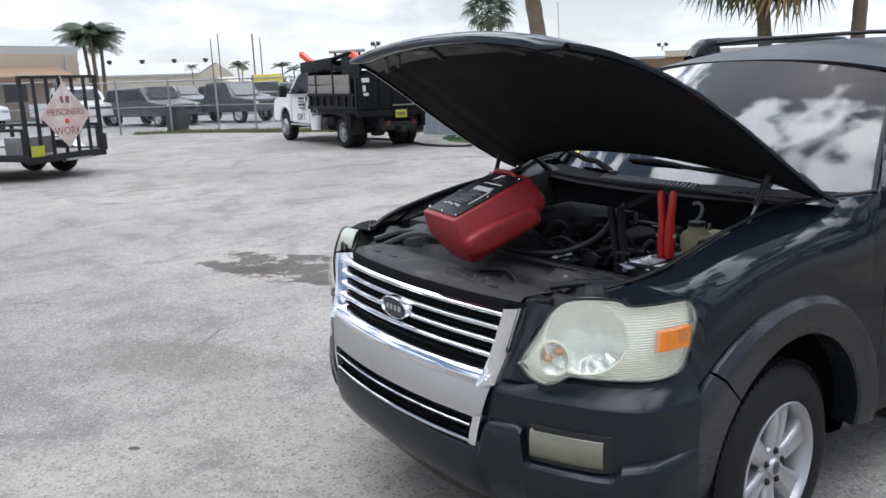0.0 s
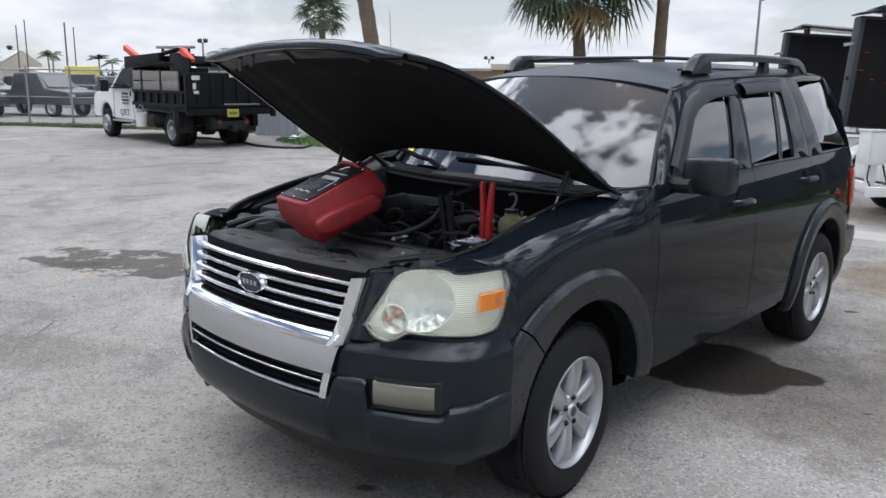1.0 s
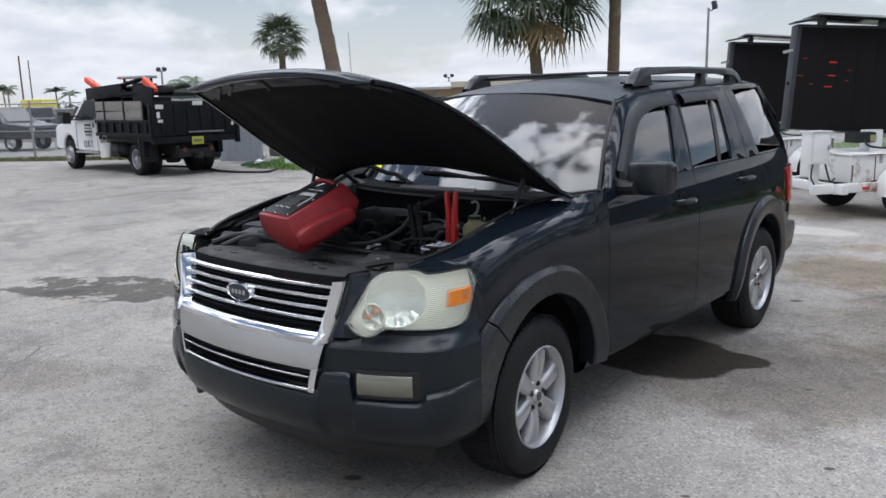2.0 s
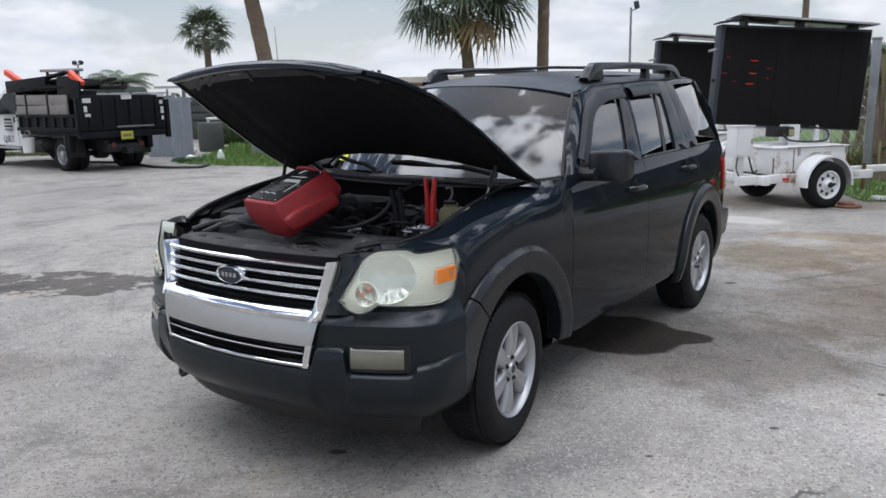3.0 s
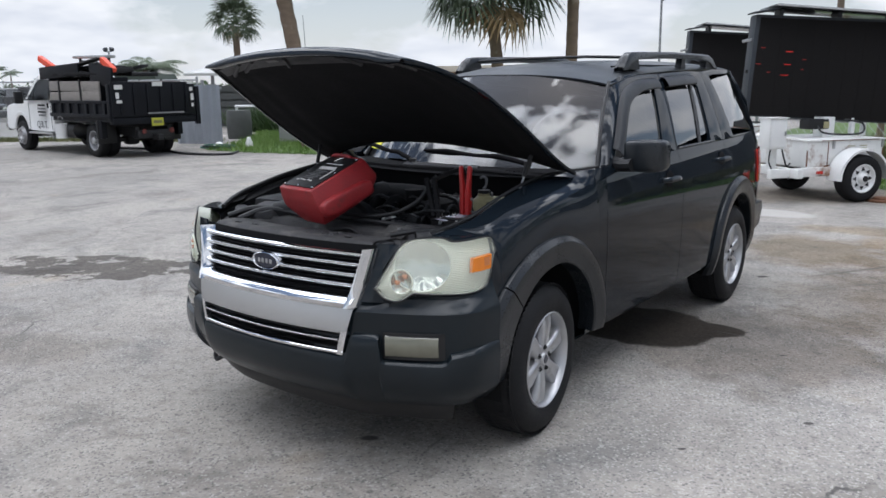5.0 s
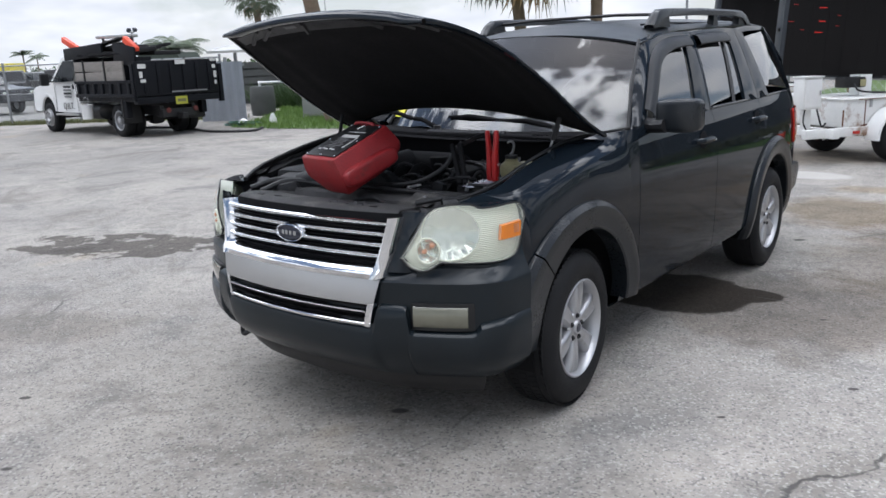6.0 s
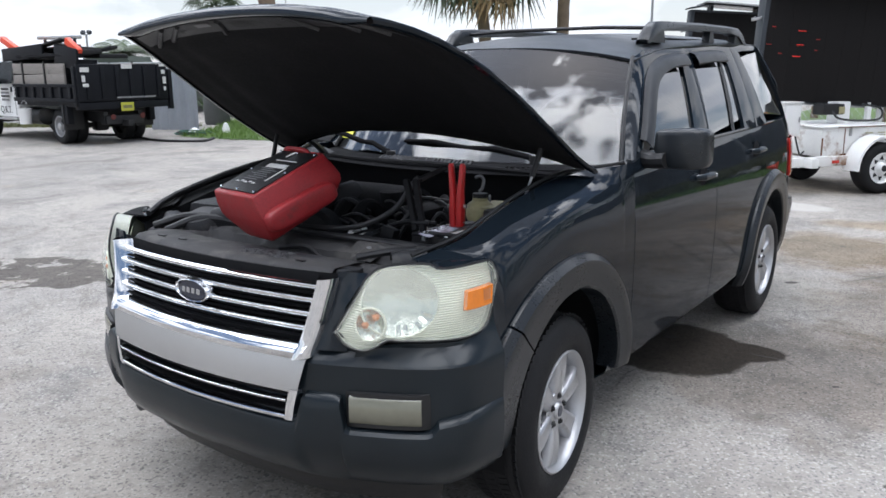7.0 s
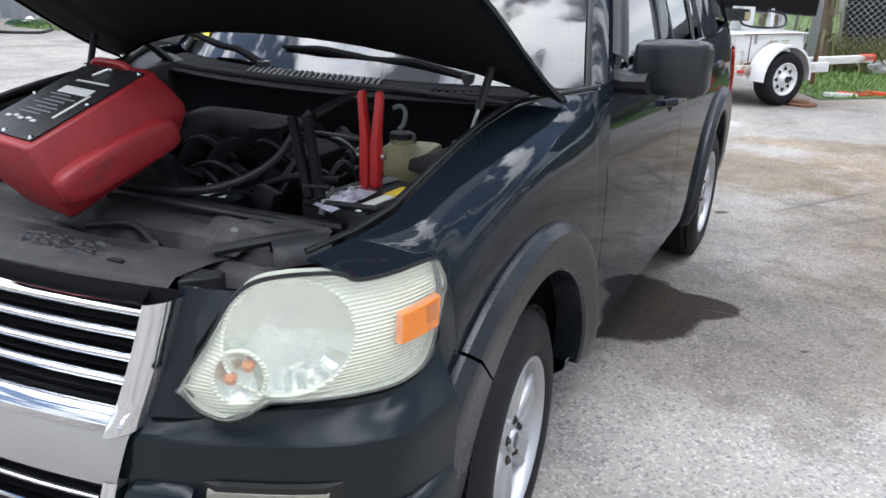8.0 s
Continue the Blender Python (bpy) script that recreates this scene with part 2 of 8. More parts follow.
STUCCO2 = mat("beige_wall", (0.54, 0.49, 0.40), 0.85, 0.0, 0.06, 0.7, 20, bump=0.1, dirt=((0.42, 0.38, 0.31), 0.64))
AWNING = mat("awning", (0.26, 0.17, 0.11), 0.8, 0.0, 0.15, 1.5, 30)
ROOFGREY = mat("roof_grey", (0.50, 0.50, 0.48), 0.7, 0.0, 0.1, 1.0, 20)
TANROOF = mat("tan_fascia", (0.26, 0.18, 0.11), 0.8, 0.0, 0.15, 0.8, 10)
DARKWIN = mat("dark_window", (0.02, 0.022, 0.025), 0.15, 0.0, 0.2, 3, 20)
TRUNK = mat("palm_trunk", (0.19, 0.14, 0.10), 0.9, 0.0, 0.3, 3, 40, bump=0.5, bscale=18, stretch=(1, 1, 3), dirt=((0.30, 0.26, 0.21), 0.58))
FROND = mat("palm_frond", (0.060, 0.088, 0.040), 0.5, 0.0, 0.35, 2, 20, rnd=0.15)
DRYFROND = mat("dry_frond", (0.20, 0.135, 0.06), 0.7, 0.0, 0.3, 2, 20, rnd=0.15)
GRASS = mat("grass_blades", (0.10, 0.185, 0.032), 0.6, 0.0, 0.4, 1.2, 9, col2=(0.17, 0.26, 0.06))
WEEDS = mat("weeds", (0.10, 0.12, 0.045), 0.7, 0.0, 0.4, 3, 15, col2=(0.20, 0.18, 0.08))
LEAF = mat("bush_leaf", (0.05, 0.09, 0.03), 0.55, 0.0, 0.4, 2, 12)
DARKBOARD = mat("dark_board", (0.085, 0.088, 0.085), 0.85, 0.0, 0.3, 3, 40)
VERGE_GRASS = mat("dry_verge", (0.10, 0.12, 0.045), 0.7, 0.0, 0.4, 1.2, 9, col2=(0.17, 0.17, 0.07))
CREAM = mat("cream_fence", (0.34, 0.34, 0.33), 0.8, 0.0, 0.1, 2, 30)
BLUEGREY = mat("blue_grey_sheet", (0.32, 0.345, 0.38), 0.6, 0.1, 0.12, 2, 40, dirt=((0.19, 0.21, 0.24), 0.6))
MESHBLACK = mat("privacy_mesh", (0.02, 0.02, 0.022), 0.8, 0.0, 0.2, 5, 60)
GARDENHOSE = mat("green_hose", (0.02, 0.10, 0.07), 0.5, 0.0, 0.1, 9, 60)
PARKED = [mat("parked_white", (0.66, 0.66, 0.66), 0.35, 0.0, 0.06, 3, 60, coat=0.5), mat("parked_grey", (0.12, 0.13, 0.14), 0.35, 0.0, 0.1, 3, 60, coat=0.5),
          mat("parked_dark", (0.025, 0.027, 0.03), 0.4, 0.0, 0.1, 3, 60, coat=0.5), mat("parked_yellow", (0.72, 0.60, 0.06), 0.4, 0.0, 0.1, 3, 60, coat=0.5)]


def ribbed(m, pitch):
    """Fine horizontal ribs moulded into a lamp's housing, with the grooves' shade painted into the colour."""
    n, l = m.node_tree.nodes, m.node_tree.links
    w = n.new("ShaderNodeTexWave"); w.bands_direction = "Z"; w.inputs["Scale"].default_value = 0.314 / pitch
    t = n.new("ShaderNodeTexCoord"); l.new(t.outputs["Object"], w.inputs["Vector"])
    bp = n.new("ShaderNodeBump"); bp.inputs["Strength"].default_value, bp.inputs["Distance"].default_value = 0.9, 0.003
    b = n["Principled BSDF"]
    # darker tone in the grooves, painted shade on top of the bump
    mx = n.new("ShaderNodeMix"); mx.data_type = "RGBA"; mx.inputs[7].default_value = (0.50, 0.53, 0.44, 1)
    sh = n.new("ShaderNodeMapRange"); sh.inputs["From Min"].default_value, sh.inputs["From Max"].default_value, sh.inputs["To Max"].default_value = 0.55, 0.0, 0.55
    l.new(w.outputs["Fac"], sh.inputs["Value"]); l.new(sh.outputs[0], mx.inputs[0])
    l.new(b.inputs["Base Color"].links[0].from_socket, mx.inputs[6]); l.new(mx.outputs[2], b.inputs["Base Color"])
    l.new(w.outputs["Fac"], bp.inputs["Height"]); l.new(bp.outputs[0], n["Principled BSDF"].inputs["Normal"])


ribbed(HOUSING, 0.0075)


# ---- builders ----
def thing(name, label, category, at=(0, 0, 0), rz=0.0, group="", kind=""):
    ob = new(name)
    ob.matrix_world = pose(*at, 0, 0, rz)
    ob.empty_display_size = 0.1
    return tagged(ob, label, category, group, kind)


def rim_edges(me):
    """Marks the open border of a sheet as sharp, so that its thickness doesn't bend the shading."""
    count = {}
    for p in me.polygons:
        for k in p.edge_keys:
            count[k] = count.get(k, 0) + 1
    for e in me.edges:
        if count.get(e.key, 0) < 2:
            e.use_edge_sharp = True


def part(name, bm, material, parent=None, label="", sharp=35, smooth=True, solid=0.0, bevel=0.0, offset=-1.0):
    me = bpy.data.meshes.new(name)
    bm.normal_update()
    bm.to_mesh(me); bm.free()
    for mm in (material if isinstance(material, (list, tuple)) else [material]):
        me.materials.append(mm)
    if smooth:
        for p in me.polygons:
            p.use_smooth = True
        me.set_sharp_from_angle(angle=radians(sharp))
        if solid:
            rim_edges(me)
    ob = new(name, me)
    ob.parent = parent
    if solid:
        md = ob.modifiers.new("solid", "SOLIDIFY"); md.thickness, md.offset = solid, offset
    if bevel:
        md = ob.modifiers.new("bevel", "BEVEL"); md.width, md.segments, md.limit_method = bevel, 2, "ANGLE"
        md.angle_limit = radians(30)
    if label:
        ob["label"] = label
    return ob


def B():
    return bmesh.new()


def box(bm, c, s, rot=None, bev=0.0):
    """A box of size s centred at c, turned by rot (a Matrix or Euler degrees), with bevelled edges."""
    m = Matrix.Translation(c)
    if rot is not None:
        m = m @ (rot if isinstance(rot, Matrix) else pose(0, 0, 0, *rot))
    r = bmesh.ops.create_cube(bm, size=1, matrix=m @ Matrix.Diagonal((*s, 1)))
    if bev:
        es = list({e for v in r["verts"] for e in v.link_edges})
        bmesh.ops.bevel(bm, geom=es, offset=bev, segments=2, affect="EDGES", profile=0.6)
    return bm


def cyl(bm, a, b, r, r2=None, n=16, caps=True):
    a, b = Vector(a), Vector(b)
    d = b - a
    m = Matrix.Translation((a + b) / 2) @ d.to_track_quat("Z", "Y").to_matrix().to_4x4()
    bmesh.ops.create_cone(bm, cap_ends=caps, segments=n, radius1=r, radius2=r if r2 is None else r2, depth=d.length, matrix=m)
    return bm


def lathe(bm, prof, m=None, n=32, close=False):
    """Turns a profile of (radius, height) round z, then moves it by m."""
    m = m or Matrix()
    rings = [[bm.verts.new(m @ Vector((r * math.cos(2 * math.pi * k / n), r * math.sin(2 * math.pi * k / n), h))) for k in range(n)] for r, h in prof]
    pairs = list(zip(rings, rings[1:])) + ([(rings[-1], rings[0])] if close else [])
    for a, b in pairs:
        for k in range(n):
            bm.faces.new((a[k], a[(k + 1) % n], b[(k + 1) % n], b[k]))
    return bm


def grid(bm, rows, flip=False, closed=False):
    vs = [[bm.verts.new(p) for p in r] for r in rows]
    for a, b in zip(vs, vs[1:]):
        n = len(a)
        for k in range(n if closed else n - 1):
            q = (a[k], a[(k + 1) % n], b[(k + 1) % n], b[k])
            try:
                bm.faces.new(q[::-1] if flip else q)
            except ValueError:
                pass
    return bm


def tube(bm, pts, r, n=8, caps=True):
    """A tube of radius r (or a list of radii) along points."""
    pts = [Vector(p) for p in pts]
    rs = r if isinstance(r, (list, tuple)) else [r] * len(pts)
    up, rows = Vector((0.137, 0.21, 0.97)), []
    for i, p in enumerate(pts):
        d = (pts[min(i + 1, len(pts) - 1)] - pts[max(i - 1, 0)]).normalized()
        s = d.cross(up)
        s = s.normalized() if s.length > 1e-4 else d.orthogonal().normalized()
        up = s.cross(d).normalized()
        rows.append([p + (s * math.cos(2 * math.pi * k / n) + up * math.sin(2 * math.pi * k / n)) * rs[i] for k in range(n)])
    grid(bm, rows, closed=True)
    if caps:
        bm.verts.ensure_lookup_table()
        nv = len(bm.verts)
        bm.faces.new([bm.verts[nv - len(pts) * n + k] for k in range(n)][::-1])
        bm.faces.new([bm.verts[nv - n + k] for k in range(n)])
    return bm


def curve(pts, n=8):
    """Catmull-Rom through points, n steps a stretch."""
    P = [Vector(p) for p in pts]
    P = [P[0] * 2 - P[1]] + P + [P[-1] * 2 - P[-2]]
    out = []
    for i in range(1, len(P) - 2):
        for k in range(n):
            t = k / n
            a, b, c, d = P[i - 1:i + 3]
            out.append(0.5 * ((2 * b) + (c - a) * t + (2 * a - 5 * b + 4 * c - d) * t * t + (3 * b - a - 3 * c + d) * t ** 3))
    return out + [P[-2]]


def prism(bm, poly, a, b, axis="x"):
    """Extrudes a polygon of (u, v) from a to b along an axis: x takes (y, z), y takes (x, z), z takes (x, y)."""
    put = {"x": lambda u, v, w: (w, u, v), "y": lambda u, v, w: (u, w, v), "z": lambda u, v, w: (u, v, w)}[axis]
    va = [bm.verts.new(put(u, v, a)) for u, v in poly]
    vb = [bm.verts.new(put(u, v, b)) for u, v in poly]
    bm.faces.new(va); bm.faces.new(vb[::-1])
    for k in range(len(poly)):
        j = (k + 1) % len(poly)
        bm.faces.new((va[j], va[k], vb[k], vb[j]))
    bmesh.ops.recalc_face_normals(bm, faces=bm.faces)
    return bm


def ip(x, pts):
    """Smooth interpolation through (x, y) pairs."""
    xs = [p[0] for p in pts]; ys = [p[1] for p in pts]
    return float(np.interp(x, xs, ys))


def spl(x, pts):
    n = len(pts)
    if x <= pts[0][0]:
        return pts[0][1]
    if x >= pts[-1][0]:
        return pts[-1][1]
    i = max(k for k in range(n - 1) if pts[k][0] <= x)
    (x0, y0), (x1, y1) = pts[i], pts[i + 1]
    def slope(k):
        if k in (0, n - 1):
            j = min(k, n - 2)
            return (pts[j + 1][1] - pts[j][1]) / (pts[j + 1][0] - pts[j][0])
        return (pts[k + 1][1] - pts[k - 1][1]) / (pts[k + 1][0] - pts[k - 1][0])
    h = x1 - x0; t = (x - x0) / h
    return (2 * t ** 3 - 3 * t * t + 1) * y0 + (t ** 3 - 2 * t * t + t) * h * slope(i) + (-2 * t ** 3 + 3 * t * t) * y1 + (t ** 3 - t * t) * h * slope(i + 1)


def text(body, size, parent, name, material, m, extrude=0.001):
    cu = bpy.data.curves.new(name, "FONT")
    cu.body, cu.size, cu.extrude, cu.align_x, cu.align_y = body, size, extrude, "CENTER", "CENTER"
    cu.materials.append(material)
    tmp = bpy.data.objects.new(name, cu)
    scene.collection.objects.link(tmp)
    me = bpy.data.meshes.new_from_object(tmp.evaluated_get(bpy.context.evaluated_depsgraph_get()))
    bpy.data.objects.remove(tmp)
    ob = new(name, me)
    ob.parent = parent
    ob.matrix_local = m
    return ob

# ---- ground ----
def ground_material():
    m = bpy.data.materials.new("worn_asphalt")
    m.use_nodes = True
    n, l = m.node_tree.nodes, m.node_tree.links
    b = n["Principled BSDF"]
    t = n.new("ShaderNodeTexCoord")
    def noise_tex(scale, detail=5, rough=0.6, dist=0.0):
        q = n.new("ShaderNodeTexNoise")
        q.inputs["Scale"].default_value, q.inputs["Detail"].default_value, q.inputs["Roughness"].default_value = scale, detail, rough
        q.inputs["Distortion"].default_value = dist
        l.new(t.outputs["Object"], q.inputs["Vector"])
        return q.outputs["Fac"]
    def rng(v, a, b2, c=0.0, d=1.0):
        q = n.new("ShaderNodeMapRange")
        q.interpolation_type = "SMOOTHSTEP"
        for k, x in zip(("From Min", "From Max", "To Min", "To Max"), (a, b2, c, d)):
            q.inputs[k].default_value = x
        l.new(v, q.inputs["Value"])
        return q.outputs[0]
    def math2(op, a, b2):
        q = n.new("ShaderNodeMath"); q.operation = op
        for k, x in enumerate((a, b2)):
            if isinstance(x, (int, float)):
                q.inputs[k].default_value = x
            else:
                l.new(x, q.inputs[k])
        return q.outputs[0]
    def blend(fac, a, col, mode="MIX"):
        q = n.new("ShaderNodeMix"); q.data_type = "RGBA"; q.blend_type = mode
        l.new(fac, q.inputs[0])
        if isinstance(a, tuple):
            q.inputs[6].default_value = (*a, 1)
        else:
            l.new(a, q.inputs[6])
        q.inputs[7].default_value = (*col, 1)
        return q.outputs[2]
    big, mid, small, grit = noise_tex(0.22, 6), noise_tex(1.3, 7, 0.65, 0.6), noise_tex(14, 5), noise_tex(130, 2)
    col = blend(rng(big, 0.35, 0.65), (0.285, 0.266, 0.245), (0.39, 0.36, 0.325))
    col = blend(rng(mid, 0.46, 0.70, 0, 0.8), col, (0.18, 0.175, 0.168))
    stain = noise_tex(0.75, 8, 0.68, 1.2)
    col = blend(rng(stain, 0.52, 0.66, 0, 0.6), col, (0.165, 0.152, 0.135))
    tracks = n.new("ShaderNodeMapping"); tracks.inputs["Scale"].default_value = (0.9, 0.16, 1); tracks.inputs["Rotation"].default_value = (0, 0, 0.5)
    l.new(t.outputs["Object"], tracks.inputs[0])
    tn = n.new("ShaderNodeTexNoise"); tn.inputs["Scale"].default_value, tn.inputs["Detail"].default_value = 1.1, 6
    l.new(tracks.outputs[0], tn.inputs["Vector"])
    col = blend(rng(tn.outputs["Fac"], 0.55, 0.70, 0, 0.45), col, (0.17, 0.155, 0.14))
    col = blend(rng(mid, 0.40, 0.26, 0, 0.6), col, (0.42, 0.40, 0.37))
    col = blend(rng(small, 0.5, 0.75, 0, 0.6), col, (0.19, 0.185, 0.18))
    vor = n.new("ShaderNodeTexVoronoi"); vor.inputs["Scale"].default_value = 95
    l.new(t.outputs["Object"], vor.inputs["Vector"])
    sepc = n.new("ShaderNodeSeparateColor"); l.new(vor.outputs["Color"], sepc.inputs[0])
    col = blend(rng(sepc.outputs[0], 0.70, 1.0, 0, 0.55), col, (0.50, 0.48, 0.45))
    col = blend(rng(sepc.outputs[1], 0.74, 1.0, 0, 0.7), col, (0.11, 0.11, 0.11))
    col = blend(rng(grit, 0.52, 0.72, 0, 0.45), col, (0.14, 0.14, 0.14))
    fleck = noise_tex(5.5, 6, 0.7)
    col = blend(rng(fleck, 0.50, 0.68, 0, 0.5), col, (0.19, 0.178, 0.162))
    # ochre and pale patches
    och = noise_tex(0.55, 4)
    col = blend(rng(och, 0.60, 0.75, 0, 0.35), col, (0.40, 0.30, 0.18))
    sepx = n.new("ShaderNodeSeparateXYZ"); l.new(t.outputs["Object"], sepx.inputs[0])
    wob = math2("MULTIPLY", math2("SUBTRACT", noise_tex(2.4, 9, 0.66), 0.5), 1.6)
    def blot(x, y, rx, ry, soft=0.25, wobble=1.0, turn=0.0):
        c, s = math.cos(turn), math.sin(turn)
        dx, dy = math2("SUBTRACT", sepx.outputs[0], x), math2("SUBTRACT", sepx.outputs[1], y)
        u = math2("DIVIDE", math2("ADD", math2("MULTIPLY", dx, c), math2("MULTIPLY", dy, s)), rx)
        v = math2("DIVIDE", math2("SUBTRACT", math2("MULTIPLY", dy, c), math2("MULTIPLY", dx, s)), ry)
        r = math2("SQRT", math2("ADD", math2("MULTIPLY", u, u), math2("MULTIPLY", v, v)), 0.0)
        return rng(math2("ADD", r, math2("MULTIPLY", wob, wobble)), 1 + soft, 1 - soft)
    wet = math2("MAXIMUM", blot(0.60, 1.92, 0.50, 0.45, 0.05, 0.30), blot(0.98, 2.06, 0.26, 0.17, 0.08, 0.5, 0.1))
    damp = blot(1.35, 1.95, 0.75, 0.85, 0.3, 1.1)
    far = math2("MULTIPLY", blot(-4.42, 0.74, 1.05, 0.46, 0.06, 1.0, 0.42), rng(noise_tex(3.2, 6), 0.40, 0.46))
    for x, y, rx, ry, turn, share, tone in ((1.9, 3.3, 0.75, 1.15, 0.3, 0.6, (0.72, 0.68, 0.63)), (2.1, 0.35, 1.2, 0.42, 0.2, 0.25, (0.70, 0.69, 0.68)), (1.0, 5.2, 0.65, 0.75, 0.2, 0.9, (0.62, 0.55, 0.45)),
                                            (3.0, 5.2, 1.5, 2.8, -0.1, 0.85, (0.66, 0.59, 0.51)), (1.85, 5.9, 0.45, 0.5, 0.1, 0.6, (1.12, 1.0, 0.82)), (1.45, 6.65, 0.85, 0.28, 0.2, 0.8, (0.80, 0.70, 0.56)), (1.65, 1.65, 0.6, 0.30, 0.5, 0.4, (0.76, 0.74, 0.72)), (2.2, 0.7, 1.6, 1.1, 0.2, 0.9, (1.40, 1.39, 1.38)), (-1.5, -2.5, 4.0, 2.5, 0.2, 0.8, (0.88, 0.87, 0.86)), (-2.6, -0.9, 0.7, 0.30, 0.5, 0.6, (0.7, 0.68, 0.65)),
                                            (-0.2, 9.2, 2.4, 0.8, 0.3, 0.8, (0.68, 0.62, 0.55)), (4.2, 2.2, 1.5, 1.0, 0.4, 0.7, (0.7, 0.67, 0.63)), (0.9, -0.95, 0.75, 0.28, 0.4, 0.3, (0.66, 0.64, 0.62))):
        col = blend(math2("MULTIPLY", blot(x, y, rx, ry, 0.35, 0.9, turn), share), col, tone, "MULTIPLY")
    col = blend(math2("MULTIPLY", damp, 0.9), col, (0.66, 0.63, 0.60), "MULTIPLY")
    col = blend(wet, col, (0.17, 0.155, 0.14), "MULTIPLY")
    col = blend(math2("MULTIPLY", far, 0.95), col, (0.32, 0.31, 0.30), "MULTIPLY")
    pale = blot(0.0, 7.35, 0.55, 0.30, 0.2, 0.4)
    col = blend(math2("MULTIPLY", pale, 0.7), col, (0.50, 0.48, 0.45))
    # a bent crack beside the wet patch, and old wheel marks
    for x, y, rx, ry, turn, share in ((1.16, 2.055, 0.11, 0.006, 0.0, 0.8), (1.285, 2.02, 0.05, 0.005, -0.8, 0.7), (1.40, 1.93, 0.10, 0.005, -0.5, 0.6), (1.55, 4.55, 0.62, 0.022, 1.0, 0.45), (1.95, 4.35, 0.75, 0.03, 0.9, 0.35), (2.5, 2.9, 0.8, 0.02, 0.35, 0.35)):
        col = blend(math2("MULTIPLY", blot(x, y, rx, ry, 0.4, 0.8, turn), share), col, (0.075, 0.07, 0.065))
    spots = n.new("ShaderNodeTexVoronoi"); spots.inputs["Scale"].default_value = 5.0
    l.new(t.outputs["Object"], spots.inputs["Vector"])
    pick = n.new("ShaderNodeSeparateColor"); l.new(spots.outputs["Color"], pick.inputs[0])
    speck = math2("MULTIPLY", rng(spots.outputs["Distance"], 0.11, 0.05), rng(pick.outputs[0], 0.80, 0.95))
    col = blend(math2("MULTIPLY", speck, 0.6), col, (0.07, 0.066, 0.062))
    for x, y, r in ((2.3, 1.6, 0.022), (2.62, 2.55, 0.03), (1.5, 0.2, 0.02), (-1.5, -1.5, 0.03), (-2.2, 1.8, 0.04), (-0.8, -1.9, 0.025), (0.236, -0.546, 0.045), (0.892, 3.811, 0.05), (0.572, 2.086, 0.04), (1.91, 0.83, 0.025), (1.55, 1.8, 0.02)):
        col = blend(math2("MULTIPLY", blot(x, y, r, r * 0.6, 0.3, 0.5, 0.6), 0.85), col, (0.045, 0.042, 0.04))
    # hairline cracks
    cv = n.new("ShaderNodeTexVoronoi"); cv.feature = "DISTANCE_TO_EDGE"; cv.inputs["Scale"].default_value = 0.42
    nd = n.new("ShaderNodeTexNoise"); nd.inputs["Scale"].default_value = 1.6; nd.inputs["Detail"].default_value = 7
    l.new(t.outputs["Object"], nd.inputs["Vector"])
    vm = n.new("ShaderNodeMix"); vm.data_type = "VECTOR"; vm.inputs[0].default_value = 0.28
    l.new(t.outputs["Object"], vm.inputs[4]); l.new(nd.outputs["Color"], vm.inputs[5]); l.new(vm.outputs[1], cv.inputs["Vector"])
    crack = math2("MULTIPLY", rng(cv.outputs["Distance"], 0.0030, 0.0006), rng(noise_tex(0.8, 3), 0.52, 0.62))
    col = blend(math2("MULTIPLY", crack, 0.8), col, (0.07, 0.068, 0.065))
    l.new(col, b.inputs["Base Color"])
    rough = math2("SUBTRACT", 0.85, math2("MULTIPLY", wet, 0.05))
    l.new(rough, b.inputs["Roughness"])
    b.inputs["Specular IOR Level"].default_value = 0.12
    h = math2("ADD", math2("MULTIPLY", grit, 0.5), math2("SUBTRACT", math2("MULTIPLY", sepc.outputs[0], 0.35), crack))
    bp = n.new("ShaderNodeBump"); bp.inputs["Strength"].default_value, bp.inputs["Distance"].default_value = 0.5, 0.006
    l.new(h, bp.inputs["Height"]); l.new(bp.outputs[0], b.inputs["Normal"])
    return m


bm = B()
N = 24
rows = []
for r in (0.0, 6, 14, 30, 70, 160, 500, 1500):
    rows.append([(r * math.cos(2 * math.pi * k / N), 5 + r * math.sin(2 * math.pi * k / N), 0) for k in range(N)])
rows[0] = [(0.01 * math.cos(2 * math.pi * k / N), 5 + 0.01 * math.sin(2 * math.pi * k / N), 0) for k in range(N)]
grid(bm, rows, closed=True, flip=False)
for f in bm.faces:
    if f.normal.z < 0:
        f.normal_flip()
bmesh.ops.recalc_face_normals(bm, faces=bm.faces)
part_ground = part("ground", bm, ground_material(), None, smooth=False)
tagged(part_ground, "worn pale grey asphalt yard with dark stains and cracks", "ground", kind="structure")
if part_ground.data.polygons[0].normal.z < 0:
    part_ground.data.flip_normals()

# ---- the sport utility vehicle: front axle at y = 0, nose towards -y, driver's side at +x ----
car = thing("suv", "dark green-black sport utility vehicle with its hood propped open", "car", (-0.02, 0, 0))
WP = [(-0.46, 0.906), (-0.3, 0.915), (0.0, 0.923), (0.5, 0.930), (1.2, 0.934), (2.2, 0.934), (2.9, 0.926), (3.3, 0.908), (3.55, 0.880), (3.72, 0.84), (3.88, 0.77)]
